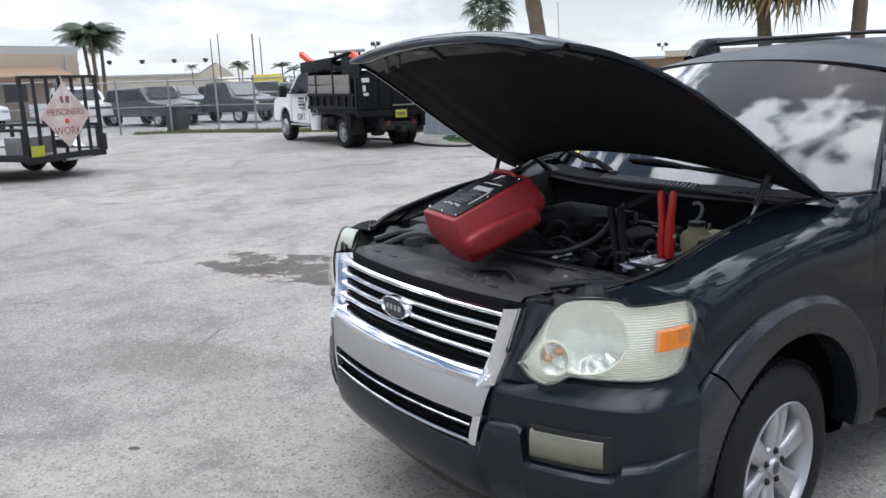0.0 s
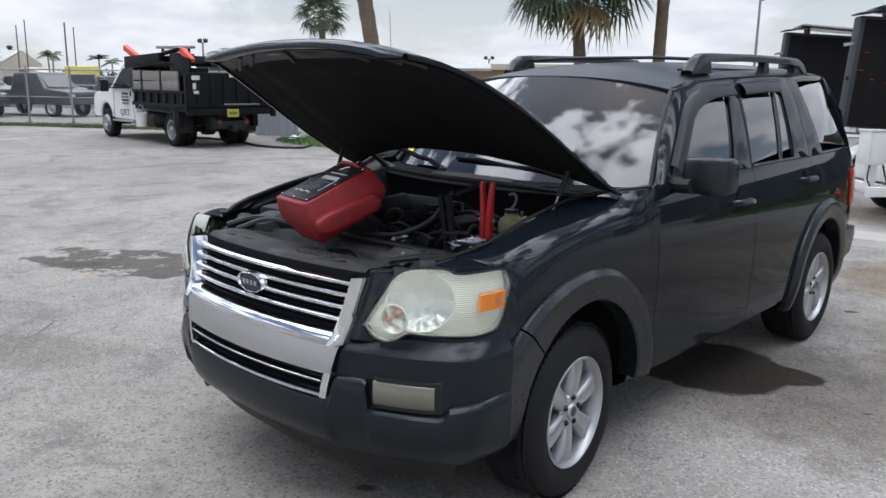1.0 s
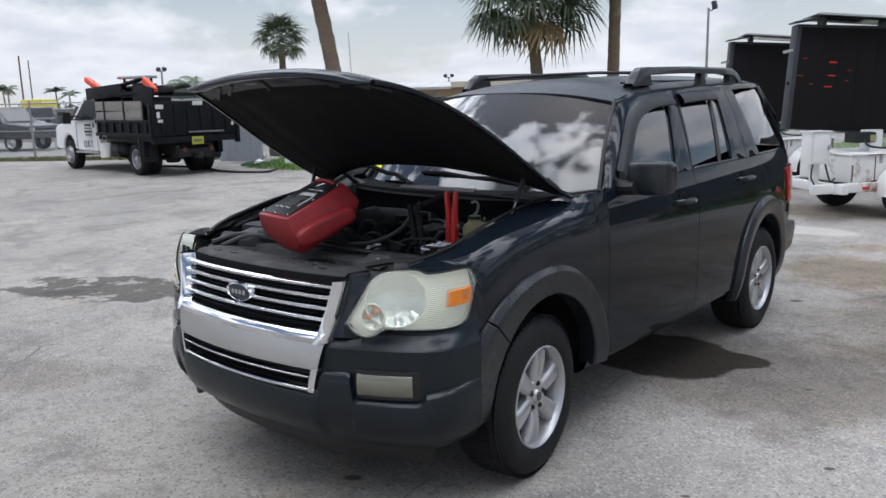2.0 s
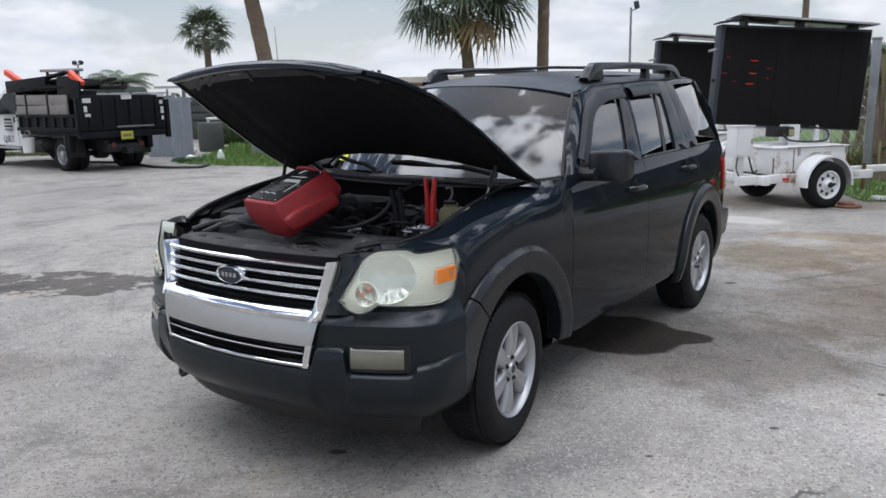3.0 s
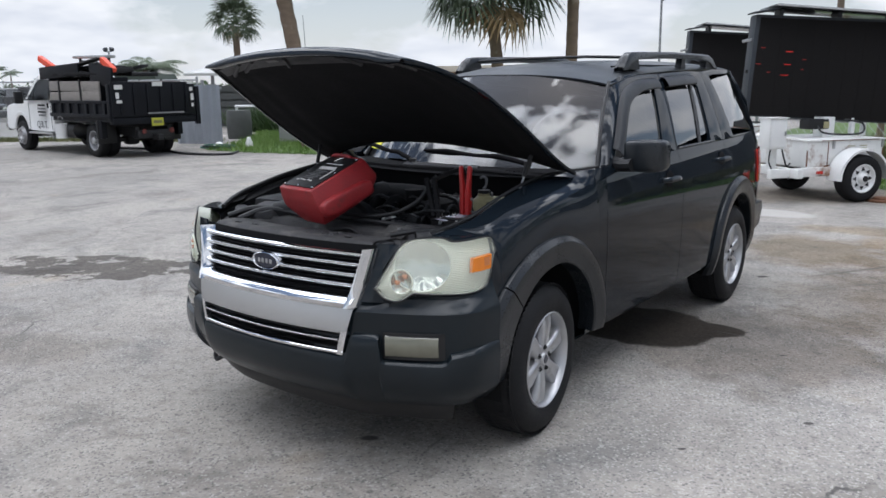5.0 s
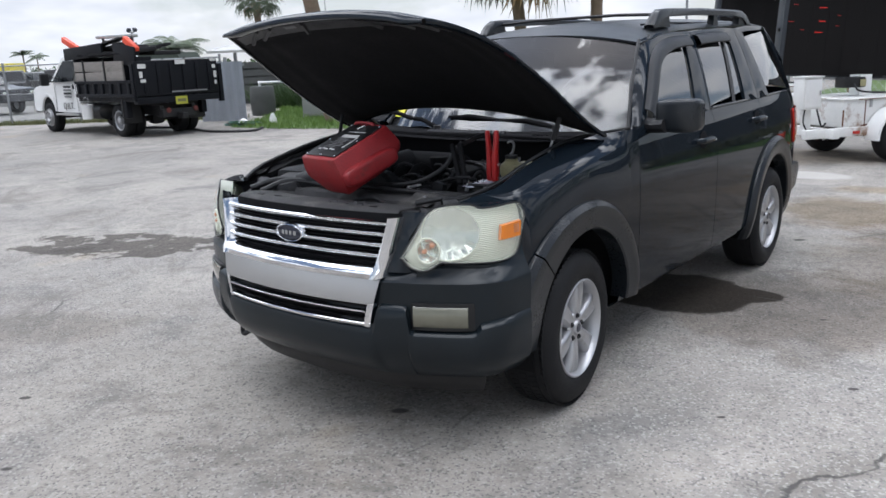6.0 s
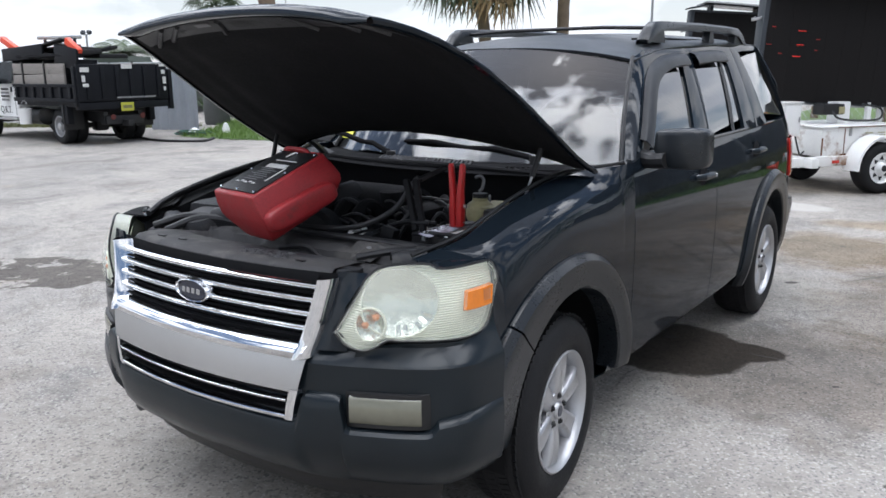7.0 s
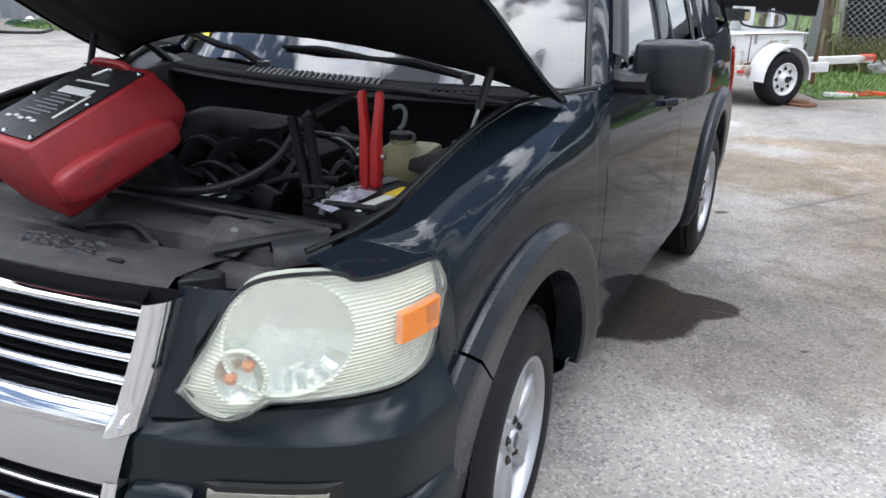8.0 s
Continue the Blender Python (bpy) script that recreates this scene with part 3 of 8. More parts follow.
PROF = [(0.26, -0.085), (0.32, -0.048), (0.45, -0.014), (0.62, -0.004), (0.80, 0.0), (0.98, -0.002), (1.10, -0.014), (1.18, -0.030), (1.24, -0.052)]


def side_x(y, z):
    if z <= 1.24:
        return spl(y, WP) + spl(z, PROF)
    d = z - 1.24
    return spl(y, WP) - 0.052 - 0.36 * d - 0.22 * d * d


ARCH_F, ARCH_R = (0.054, 0.392), (2.905, 0.395)
AR = 0.450            # radius of the wheel openings


def arch_z(y, r, base):
    z = base
    for c, zc in (ARCH_F, ARCH_R):
        if abs(y - c) < r:
            z = max(z, zc + math.sqrt(r * r - (y - c) ** 2) * 1.06)
    return z


def side_cols(y0, y1):
    ys = set(np.linspace(y0, y1, max(4, int((y1 - y0) / 0.06))))
    for c, _ in (ARCH_F, ARCH_R):
        for a in np.linspace(0, math.pi, 33):
            y = c + AR * math.cos(a)
            if y0 < y < y1:
                ys.add(y)
            for e in (0.002, -0.002):
                yy = c + AR * math.cos(a) + (e if a < 0.01 or a > 3.1 else 0)
                if y0 < yy < y1:
                    ys.add(yy)
    return sorted(ys)


def side_panel(y0, y1, ztop, zbot, s, nz=14, front=None):
    """A body panel on one side between two y, from the arches or sill up to ztop(y)."""
    rows = []
    for k in range(nz + 1):
        row = []
        for y in side_cols(y0, y1):
            zb = arch_z(y, AR, zbot(y)); zt = max(ztop(y), zb + 0.004)
            z = zb + (zt - zb) * k / nz
            row.append((s * side_x(y, z), y, z))
        rows.append(row)
    return grid(B(), rows, flip=(s < 0))


FEND_TOP = [(-0.62, 1.040), (-0.45, 1.084), (-0.1, 1.162), (0.3, 1.214), (0.62, 1.240)]
SHO = [(0.0, 0.0), (0.25, 0.0), (0.5, 0.004), (0.64, 0.014), (0.74, 0.030), (0.82, 0.055), (0.90, 0.095), (0.96, 0.140), (1.0, 0.180)]
SHZ = [(0.0, 0.0), (0.25, 0.32), (0.5, 0.61), (0.64, 0.745), (0.74, 0.825), (0.82, 0.880), (0.90, 0.938), (0.96, 0.976), (1.0, 1.0)]


def fend_pt(u, y):
    # the tip runs forward over the lamp
    push = 0.14 * max(0.0, (u - 0.80) / 0.20)
    yy = y - push * max(0.0, (0.0 - y) / 0.455) ** 1.5 if y < 0 else y
    zb = arch_z(y, AR, 0.395)
    zt = max(spl(yy, FEND_TOP), zb + 0.02)
    if y < -0.40:
        zb = max(zb, 0.84)
    z = zb + (zt - zb) * spl(u, SHZ)
    rear = max(0.0, min(1.0, (y - 0.25) / 0.35))
    inset = spl(u, SHO) * (1.0 - 0.86 * rear * rear * (3 - 2 * rear)) * (1.0 if y > -0.25 else 1.0 - 0.35 * min(1, (-0.25 - y) / 0.2) * (1 - max(0, (u - 0.85) / 0.15)))
    nose = 0.075 * max(0.0, (-0.40 - yy) / 0.20) ** 1.6
    out = 0.034 * max(0.0, (u - 0.80) / 0.20) * min(1.0, max(0.0, (0.10 - y) / 0.45))
    return Vector((spl(y, WP) - inset - nose + out + spl(min(z, 0.98), PROF), yy, z))


def fender(s):
    rows = []
    ss = [0, .06, .12, .18, .25, .32, .4, .5, .57, .64, .69, .74, .78, .82, .86, .90, .93, .96, .985, 1.0]
    ref = side_cols(-0.455, 0.60)
    for u in ss:
        rows.append([(s * p.x, p.y, p.z) for p in (fend_pt(u, y) for y in ref)])
    return grid(B(), rows, flip=(s < 0))


def flare(c, y_a0, y_a1, s, width=0.088):
    """A raised lip round a wheel arch, from angle a0 to a1 (degrees, 0 to the rear)."""
    bm = B(); rows = []
    cy, cz = c
    for k in range(41):
        a = radians(y_a0 + (y_a1 - y_a0) * k / 40)
        row = []
        for r, o in ((AR - 0.036, -0.07), (AR - 0.036, 0.014), (AR - 0.028, 0.022), (AR + 0.02, 0.032), (AR + width - 0.034, 0.036), (AR + width - 0.024, 0.034), (AR + width - 0.003, 0.012), (AR + width, 0.002), (AR + width, -0.02)):
            wide = 1.0 + 0.15 * max(0.0, -math.cos(a)) ** 2 * (1 if r > AR + 0.001 and cy < 1 else 0)
            y, z = cy + r * wide * math.cos(a), cz + r * wide * 1.06 * math.sin(a)
            row.append((s * (side_x(min(max(y, -0.46), 3.9), min(max(z, 0.27), 1.1)) + o), y, z))
        rows.append(row)
    return grid(bm, rows, flip=(s > 0))


for s in (1, -1):
    bm = B(); tube(bm, [(s * (p.x - 0.012), p.y, p.z + 0.008) for p in (fend_pt(1.0, y) for y in np.linspace(-0.45, 0.56, 16))], 0.007 if s > 0 else 0.013, 7)
    part("fender_seal", bm, BLACK, car)
BELT = [(0.6, 1.240), (1.7, 1.245), (2.7, 1.25), (3.9, 1.26)]
rocker = lambda y: 0.395


def mirror_shell(s):
    """Shell of a door mirror, its rounded face towards the nose, tapering to the door."""
    rows = []
    for x, y0, zb, zt, e in ((0.928, 0.778, 1.230, 1.332, 0.7), (0.934, 0.762, 1.213, 1.351, 0.9), (0.955, 0.742, 1.206, 1.364, 1.0), (1.03, 0.728, 1.203, 1.370, 1.0), (1.09, 0.730, 1.203, 1.372, 1.0),
                             (1.130, 0.741, 1.206, 1.370, 1.0), (1.150, 0.757, 1.214, 1.362, 0.95), (1.158, 0.785, 1.230, 1.344, 0.7)):
        zm, h, y1 = (zb + zt) / 2, (zt - zb) / 2, 0.845
        ring_pts = []
        for k in range(20):
            a = 2 * math.pi * k / 20
            c, q = math.cos(a), math.sin(a)
            yy = (y0 + y1) / 2 + (y1 - y0) / 2 * math.copysign(abs(c) ** 0.36, c) * (0.85 + 0.15 * e)
            ring_pts.append((s * x, yy, zm + h * math.copysign(abs(q) ** 0.36, q)))
        rows.append(ring_pts)
    bm = grid(B(), rows, closed=True, flip=(s < 0))
    bm.verts.ensure_lookup_table()
    bm.faces.new([bm.verts[k] for k in range(20)]); bm.faces.new([bm.verts[len(bm.verts) - 20 + k] for k in range(20)])
    bmesh.ops.recalc_face_normals(bm, faces=bm.faces)
    return bm


for s in (1, -1):
    part("fender", fender(s), PAINT, car, solid=0.006, sharp=60)
    for c, a0, a1, nm in ((ARCH_F, 0, 137.4, "arch_flare"), (ARCH_F, 138.2, 181, "arch_flare"), (ARCH_R, -12, 190, "arch_flare")):
        part(nm, flare(c, a0, a1, s), FLARE, car, "satin dark grey wheel arch flare", sharp=24)
    fd = part("front_door", side_panel(0.604, 1.690, lambda y: spl(y, BELT), rocker, s), PAINT, car, solid=0.008, sharp=60)
    rd = part("rear_door", side_panel(1.695, 2.600, lambda y: spl(y, BELT), rocker, s), PAINT, car, solid=0.008, sharp=60)
    part("quarter_panel", side_panel(2.605, 3.84, lambda y: spl(y, BELT), lambda y: 0.395 if y < 3.3 else 0.45, s), PAINT, car, solid=0.006, sharp=60)
    # sill under the doors
    rows = []
    for y in np.linspace(0.44, 2.46, 14):
        w = spl(y, WP)
        rows.append([(s * (w - 0.034), y, 0.408), (s * (w - 0.044), y, 0.375), (s * (w - 0.085), y, 0.345), (s * (w - 0.25), y, 0.335)])
    part("sill", grid(B(), rows, flip=(s > 0)), PAINT, car, solid=0.004)

    # greenhouse: rings of frame round each opening, glass set back in them
    def ring(outer, inner, name, glass_mat, glass_name, parent, n=7):
        def dense(poly):
            out = []
            for k in range(len(poly)):
                a, b = Vector(poly[k]), Vector(poly[(k + 1) % len(poly)])
                out += [a.lerp(b, t / n) for t in range(n)]
            return out
        o, i = dense(outer), dense(inner)
        P = lambda v, d=0.0: (s * (side_x(v[0], v[1]) + d), v[0], v[1])
        rows = [[P(v) for v in o], [P(a.lerp(b, 0.5), 0.004) for a, b in zip(o, i)], [P(v) for v in i], [P(v, -0.022) for v in i]]
        fr = part(name, grid(B(), rows, flip=(s < 0), closed=True), PAINT, parent, sharp=40)
        zs = [v[1] for v in inner]; z0, z1 = min(zs), max(zs)
        gr = []
        for k in range(9):
            z = z0 + (z1 - z0) * k / 8
            lo = [v for v in inner]
            xs = []
            for a, b in zip(inner, inner[1:] + inner[:1]):
                if (a[1] - z) * (b[1] - z) <= 0 and abs(a[1] - b[1]) > 1e-6:
                    xs.append(a[0] + (b[0] - a[0]) * (z - a[1]) / (b[1] - a[1]))
            if len(xs) < 2:
                continue
            ya, yb = min(xs), max(xs)
            gr.append([P((ya + (yb - ya) * q / 8, z), -0.014) for q in range(9)])
        part(glass_name, grid(B(), gr, flip=(s < 0)), glass_mat, fr if parent is not car else car, "dark tinted glass with sky reflections")
        return fr
    ring([(0.70, 1.240), (1.678, 1.246), (1.852, 1.712), (1.36, 1.702), (1.20, 1.664)], [(0.79, 1.262), (1.475, 1.264), (1.715, 1.662), (1.40, 1.650), (1.14, 1.552)],
         "window_frame", SIDEGLASS, "window", fd)
    ring([(1.683, 1.246), (2.605, 1.252), (2.700, 1.730), (2.4, 1.732), (1.857, 1.712)], [(1.705, 1.262), (2.35, 1.264), (2.50, 1.630), (2.41, 1.678), (1.890, 1.664)],
         "window_frame", SIDEGLASS, "window", rd)
    ring([(2.610, 1.252), (3.78, 1.26), (3.60, 1.755), (3.0, 1.748), (2.705, 1.728)], [(2.87, 1.268), (3.62, 1.266), (3.53, 1.722), (3.0, 1.712), (2.86, 1.704)],
         "rear_pillar", SIDEGLASS, "quarter_window", car)
    # divider bar in the rear door's glass
    bm = B(); rows = []
    for z in (1.262, 1.40, 1.53, 1.672):
        yb = 2.145 + 0.255 * (z - 1.262) / 0.41
        rows.append([(s * (side_x(yb, z) - 0.010), yb - 0.022, z), (s * (side_x(yb, z) - 0.002), yb - 0.014, z), (s * (side_x(yb, z) - 0.002), yb + 0.014, z), (s * (side_x(yb, z) - 0.010), yb + 0.022, z)])
    part("window_bar", grid(bm, rows, flip=(s < 0)), BLACK, rd)
    # rain visors over the door windows
    for dr, pts in ((fd, [(0.800, 1.315), (0.93, 1.425), (1.09, 1.553), (1.22, 1.620), (1.39, 1.662), (1.55, 1.680), (1.745, 1.687)]), (rd, [(1.875, 1.690), (2.15, 1.702), (2.44, 1.706)])):
        cp = curve([(y, z, 0) for y, z in pts], 6)
        rows = []
        for i, p in enumerate(cp):
            d = (cp[min(i + 1, len(cp) - 1)] - cp[max(i - 1, 0)]).normalized()
            row = []
            for w, o in ((0.0, 0.003), (0.006, 0.020), (0.014, 0.028), (0.040, 0.032), (0.056, 0.030), (0.062, 0.022)):
                y, z = p.x + d.y * w, p.y - d.x * w
                row.append((s * (side_x(y, z) + o), y, z))
            rows.append(row)
        part("rain_visor", grid(B(), rows, flip=(s > 0)), VISOR, dr, "smoked plastic rain visor", solid=0.003)
    # door handles
    for dr, y, z in ((fd, 1.48, 1.085), (rd, 2.48, 1.125)):
        x = side_x(y, z)
        bm = B()
        tube(bm, [(s * (x - 0.005), y - 0.10, z), (s * (x + 0.030), y - 0.07, z + 0.003), (s * (x + 0.036), y, z + 0.004), (s * (x + 0.030), y + 0.07, z + 0.002), (s * (x - 0.005), y + 0.10, z)], [0.014, 0.017, 0.018, 0.017, 0.014], 8)
        h = part("door_handle", bm, BUMPERPAINT, dr)
        bm = B(); lathe(bm, [(0.0, 0.006), (0.044, 0.005), (0.056, 0.003), (0.060, -0.002)], pose(s * x, y - 0.005, z - 0.004, 0, 90 * s, 0), 20)
        part("handle_cup", bm, LINER, dr)
        bm = B(); cyl(bm, (s * (x + 0.02), y + 0.075, z), (s * (x + 0.045), y + 0.075, z), 0.010, n=10)
        part("lock", bm, CHROME, h)
    # door mirror: a rounded shell, lower and narrower at its inner end
    mir = part("mirror_housing", mirror_shell(s), FLARE, car, "dark grey door mirror", sharp=60)
    part("mirror_glass", box(B(), (s * 1.045, 0.842, 1.288), (0.185, 0.006, 0.130), (0, 0, 4 * s), 0.002), CHROME, mir)
    bm = B(); tube(bm, [(s * 0.86, 0.80, 1.235), (s * 0.93, 0.765, 1.232), (s * 1.0, 0.74, 1.24)], [0.042, 0.034, 0.036], 10)
    part("mirror_arm", bm, BLACK, mir)
    bm = B()
    prism(bm, [(0.70, 1.235), (0.90, 1.255), (0.965, 1.34), (0.93, 1.36)], s * 0.835, s * 0.857)
    part("mirror_sail", bm, BLACK, fd)
    # tail lamp
    rows = []
    for z in np.linspace(0.86, 1.12, 8):
        w = [(3.46, 0.002), (3.48, 0.005), (3.62, 0.006), (3.74, 0.004), (3.81, 0.0), (3.845, -0.012)]
        rows.append([(s * (side_x(y, z) + o), y, z) for y, o in w])
    part("tail_lamp", grid(B(), rows, flip=(s > 0)), REDLENS, car, "red tail lamp", solid=0.01)

# roof
rows = []
for y in np.linspace(1.02, 3.63, 24):
    row = []
    zc = spl(y, [(1.02, 1.716), (1.35, 1.776), (2.0, 1.812), (2.8, 1.822), (3.4, 1.808), (3.64, 1.772)])
    ze = spl(y, [(1.02, 1.652), (1.20, 1.672), (1.5, 1.706), (1.9, 1.726), (2.6, 1.745), (3.4, 1.757), (3.64, 1.735)])
    we = side_x(y, ze) + 0.004
    for k in range(25):
        u = -1 + 2 * k / 24
        z = ze + (zc - ze) * (1 - abs(u) ** 2.6)
        fy = -0.09 * (1 - u * u) * max(0, (1.40 - y) / 0.38)
        row.append((we * u, y + fy + 0.055 * max(0, (1.40 - y) / 0.38), z))
    rows.append(row)
part("roof", grid(B(), rows), ROOFPAINT, car, solid=0.012, sharp=60)
for s in (1, -1):
    # roof rail: a bar with feet, and a slot along its middle
    bm = B()
    sec = lambda y, z, w, h: [(s * (0.595 + dx * w), y, z - 0.034 + dz * h) for dx, dz in ((-1, -1), (1, -1), (1, 0.4), (0.6, 1), (-0.6, 1), (-1, 0.4))]
    rows = []
    for y, z, h in ((1.42, 1.775, 0.012), (1.47, 1.81, 0.034), (1.54, 1.846, 0.030), (1.64, 1.858, 0.024), (2.2, 1.872, 0.021), (2.80, 1.872, 0.021), (2.98, 1.862, 0.026), (3.08, 1.826, 0.034), (3.16, 1.78, 0.012)):
        rows.append(sec(y, z, 0.032, h))
    grid(bm, rows, closed=True)
    for y, l in ((1.55, 0.26), (2.45, 0.10), (3.02, 0.22)):
        prism(bm, [(y - l / 2, 1.74), (y + l / 2, 1.74), (y + l / 2 - (0.03 if y < 2.6 else 0.12), 1.828), (y - l / 2 + (0.15 if y < 1.6 else 0.02), 1.828)], s * 0.573, s * 0.617)
    part("roof_rail", bm, FLARE, car, "dark grey roof rail", sharp=40)
bm = B()
tube(bm, [(-0.575, 1.62, 1.815), (-0.3, 1.60, 1.826), (0.3, 1.60, 1.826), (0.575, 1.62, 1.815)], 0.010, 8)
part("roof_crossbar", bm, BLACK, car)
# gutter line in the roof over the pillars
for s in (1, -1):
    bm = B(); tube(bm, [(s * 0.53, 1.45, 1.757), (s * 0.535, 1.7, 1.768), (s * 0.535, 3.3, 1.775)], 0.006, 6)
    part("roof_moulding", bm, BLACK, car)

# windscreen, pillars, cowl
WS_B = lambda u: (0.815 * u, 0.475 + 0.215 * abs(u) ** 2.2, 1.215)
WS_T = lambda u: (0.678 * u, 0.985 + 0.115 * abs(u) ** 2.2, 1.712 - 0.052 * abs(u) ** 2)
rows = []
for k in range(13):
    t = k / 12
    rows.append([tuple(Vector(WS_B(u)).lerp(Vector(WS_T(u)), t) + Vector((0, -0.02 * math.sin(math.pi * t), 0.02 * math.sin(math.pi * t)))) for u in np.linspace(-1, 1, 25)])
part("windscreen", grid(B(), rows), GLASS, car, "tinted windscreen reflecting clouds")
for s in (1, -1):
    bm = B(); rows = []
    for k in range(11):
        t = k / 10
        a = Vector(WS_B(s)).lerp(Vector(WS_T(s)), t)
        yb = 0.72 + (1.26 - 0.72) * t; zb = 1.240 + (1.695 - 1.24) * t
        b = Vector((s * side_x(yb, zb), yb, zb))
        o = Vector((s * 0.006, -0.006, 0.003))
        rows.append([a + Vector((-s * 0.004, 0.02, -0.02)), a + Vector((0, -0.004, 0.004)), a.lerp(b, 0.25) + o * 0.8, a.lerp(b, 0.5) + o, a.lerp(b, 0.75) + o * 0.8, b, b + Vector((-s * 0.03, 0.03, 0))])
    part("a_pillar", grid(bm, rows, flip=(s < 0)), PAINT, car, sharp=50)
    bm = B(); tube(bm, [Vector(WS_B(s)).lerp(Vector(WS_T(s)), t / 8) + Vector((s * 0.006, -0.008 - 0.02 * math.sin(math.pi * t / 8), 0.006 + 0.02 * math.sin(math.pi * t / 8))) for t in range(9)], 0.010, 6)
    part("windscreen_trim", bm, BLACK, car)
rows = []
for k in range(7):
    t = k / 6
    row = []
    for u in np.linspace(-1, 1, 25):
        f = Vector((0.80 * u, 0.335 + 0.17 * abs(u) ** 2, 1.180))
        b = Vector(WS_B(u)) + Vector((0.02 * u, 0.03, -0.004))
        p = f.lerp(b, t); p.z += 0.012 * math.sin(math.pi * t)
        row.append(tuple(p))
    rows.append(row)
cowl = part("cowl_panel", grid(B(), rows), COWL, car, "dusty black cowl panel with louvres", solid=0.01)
for k in range(24):
    x = -0.28 + 0.022 * k
    part("louvre", box(B(), (x, 0.425, 1.212), (0.010, 0.085, 0.014), (6, 10, 22), 0.002), DUSTY, cowl, smooth=False)
for k in range(14):
    box_x = 0.40 + 0.022 * k
    part("louvre", box(B(), (box_x, 0.46 + 0.010 * k, 1.204), (0.009, 0.06, 0.012), (4, 0, 10), 0.0), COWL, cowl, smooth=False)
# wipers
for piv, tip, mid in (((0.47, 0.56, 1.232), (-0.22, 0.53, 1.285), (0.12, 0.53, 1.268)), ((-0.26, 0.47, 1.225), (-0.73, 0.585, 1.300), (-0.50, 0.52, 1.275))):
    bm = B(); tube(bm, [piv, Vector(piv).lerp(Vector(mid), 0.5) + Vector((0, -0.01, 0.02)), mid], [0.015, 0.013, 0.010], 8)
    w = part("wiper_arm", bm, COWL, car)
    a, b = Vector(mid), Vector(tip)
    bm = B(); tube(bm, [a + (a - b) * 0.35, a, a.lerp(b, 0.5) + Vector((0, -0.012, 0.012)), b], [0.008, 0.013, 0.013, 0.007], 8)
    part("wiper_blade", bm, COWL, w)
    bm = B(); cyl(bm, Vector(piv) - Vector((0, 0, 0.03)), Vector(piv) + Vector((0, 0, 0.015)), 0.022, n=14)
    part("wiper_pivot", bm, BLACK, w)
# stickers in the windscreen's lower corner
bm = B()
q = [Vector(WS_B(u)).lerp(Vector(WS_T(u)), t) + Vector((0, -0.02 * math.sin(math.pi * t) - 0.004, 0.02 * math.sin(math.pi * t) + 0.004)) for u, t in ((-0.99, 0.09), (-0.86, 0.09), (-0.86, 0.23), (-0.99, 0.23))]
bm.faces.new([bm.verts.new(v) for v in q])
part("windscreen_sticker", bm, YELLOWTAG, car, "yellow paper sticker", smooth=False)

# nose: bumper with ledges
YB = [(0.0, -0.920), (0.3, -0.905), (0.45, -0.882), (0.55, -0.850), (0.64, -0.810), (0.74, -0.764), (0.82, -0.716), (0.88, -0.662), (0.92, -0.592), (0.945, -0.470)]
OFFS = [(0.34, -0.10), (0.38, -0.055), (0.43, -0.020), (0.47, -0.004), (0.53, 0.0), (0.60, 0.0), (0.66, 0.004), (0.72, 0.006), (0.752, 0.006), (0.762, 0.000), (0.775, -0.020), (0.792, -0.042), (0.810, -0.056), (0.835, -0.060)]


def plan(x):
    """A point of the bumper's outline in plan and its outward normal, for -0.945 < x < 0.945."""
    s, a = (1 if x >= 0 else -1), abs(x)
    y, d = spl(a, YB), (spl(min(a + 0.004, 0.945), YB) - spl(max(a - 0.004, 0), YB)) / 0.008
    nrm = Vector((s * d, -1, 0)).normalized()
    return Vector((x, y, 0)), nrm


HLP = curve([(0.575, -0.832, 0), (0.60, -0.828, 0), (0.668, -0.811, 0), (0.746, -0.753, 0), (0.812, -0.680, 0), (0.868, -0.588, 0), (0.892, -0.505, 0), (0.897, -0.42, 0)], 8)
HLS = [0.0] + [float(q) for q in np.cumsum([(b - a).length for a, b in zip(HLP, HLP[1:])])]
HLEN, HEND = HLS[-1], 0.965            # length of the lamp's plan curve, and the share of it that the lens covers
HZB = [(0.0, 0.850), (0.02, 0.836), (0.05, 0.820), (0.09, 0.811), (0.155, 0.805), (0.21, 0.811), (0.25, 0.823), (0.285, 0.837), (0.35, 0.834), (0.45, 0.829), (0.56, 0.824), (0.69, 0.820), (0.80, 0.824), (0.87, 0.838), (0.92, 0.872), (0.95, 0.920), (0.965, 0.965)]
HZT = [(0.0, 0.856), (0.05, 0.905), (0.10, 0.950), (0.14, 0.990), (0.18, 1.020), (0.25, 1.047), (0.36, 1.058), (0.50, 1.058), (0.55, 1.052), (0.58, 1.042), (0.65, 1.040), (0.75, 1.043), (0.83, 1.046), (0.90, 1.045), (0.94, 1.036), (0.965, 1.012)]


def lamp_at(t, z, o=0.0):
    """A point of the lamp's lens at a share of its length and a height, o metres outwards; the lens leans back towards its top."""
    d = max(0.0, min(0.9999, t)) * HLEN
    i = max(k for k in range(len(HLP) - 1) if HLS[k] <= d)
    f = (d - HLS[i]) / (HLS[i + 1] - HLS[i])
    g = (HLP[min(i + 2, len(HLP) - 1)] - HLP[max(i - 1, 0)]).normalized()
    nn = Vector((-g.y, g.x, 0)) if g.y < 0 else Vector((g.y, -g.x, 0))
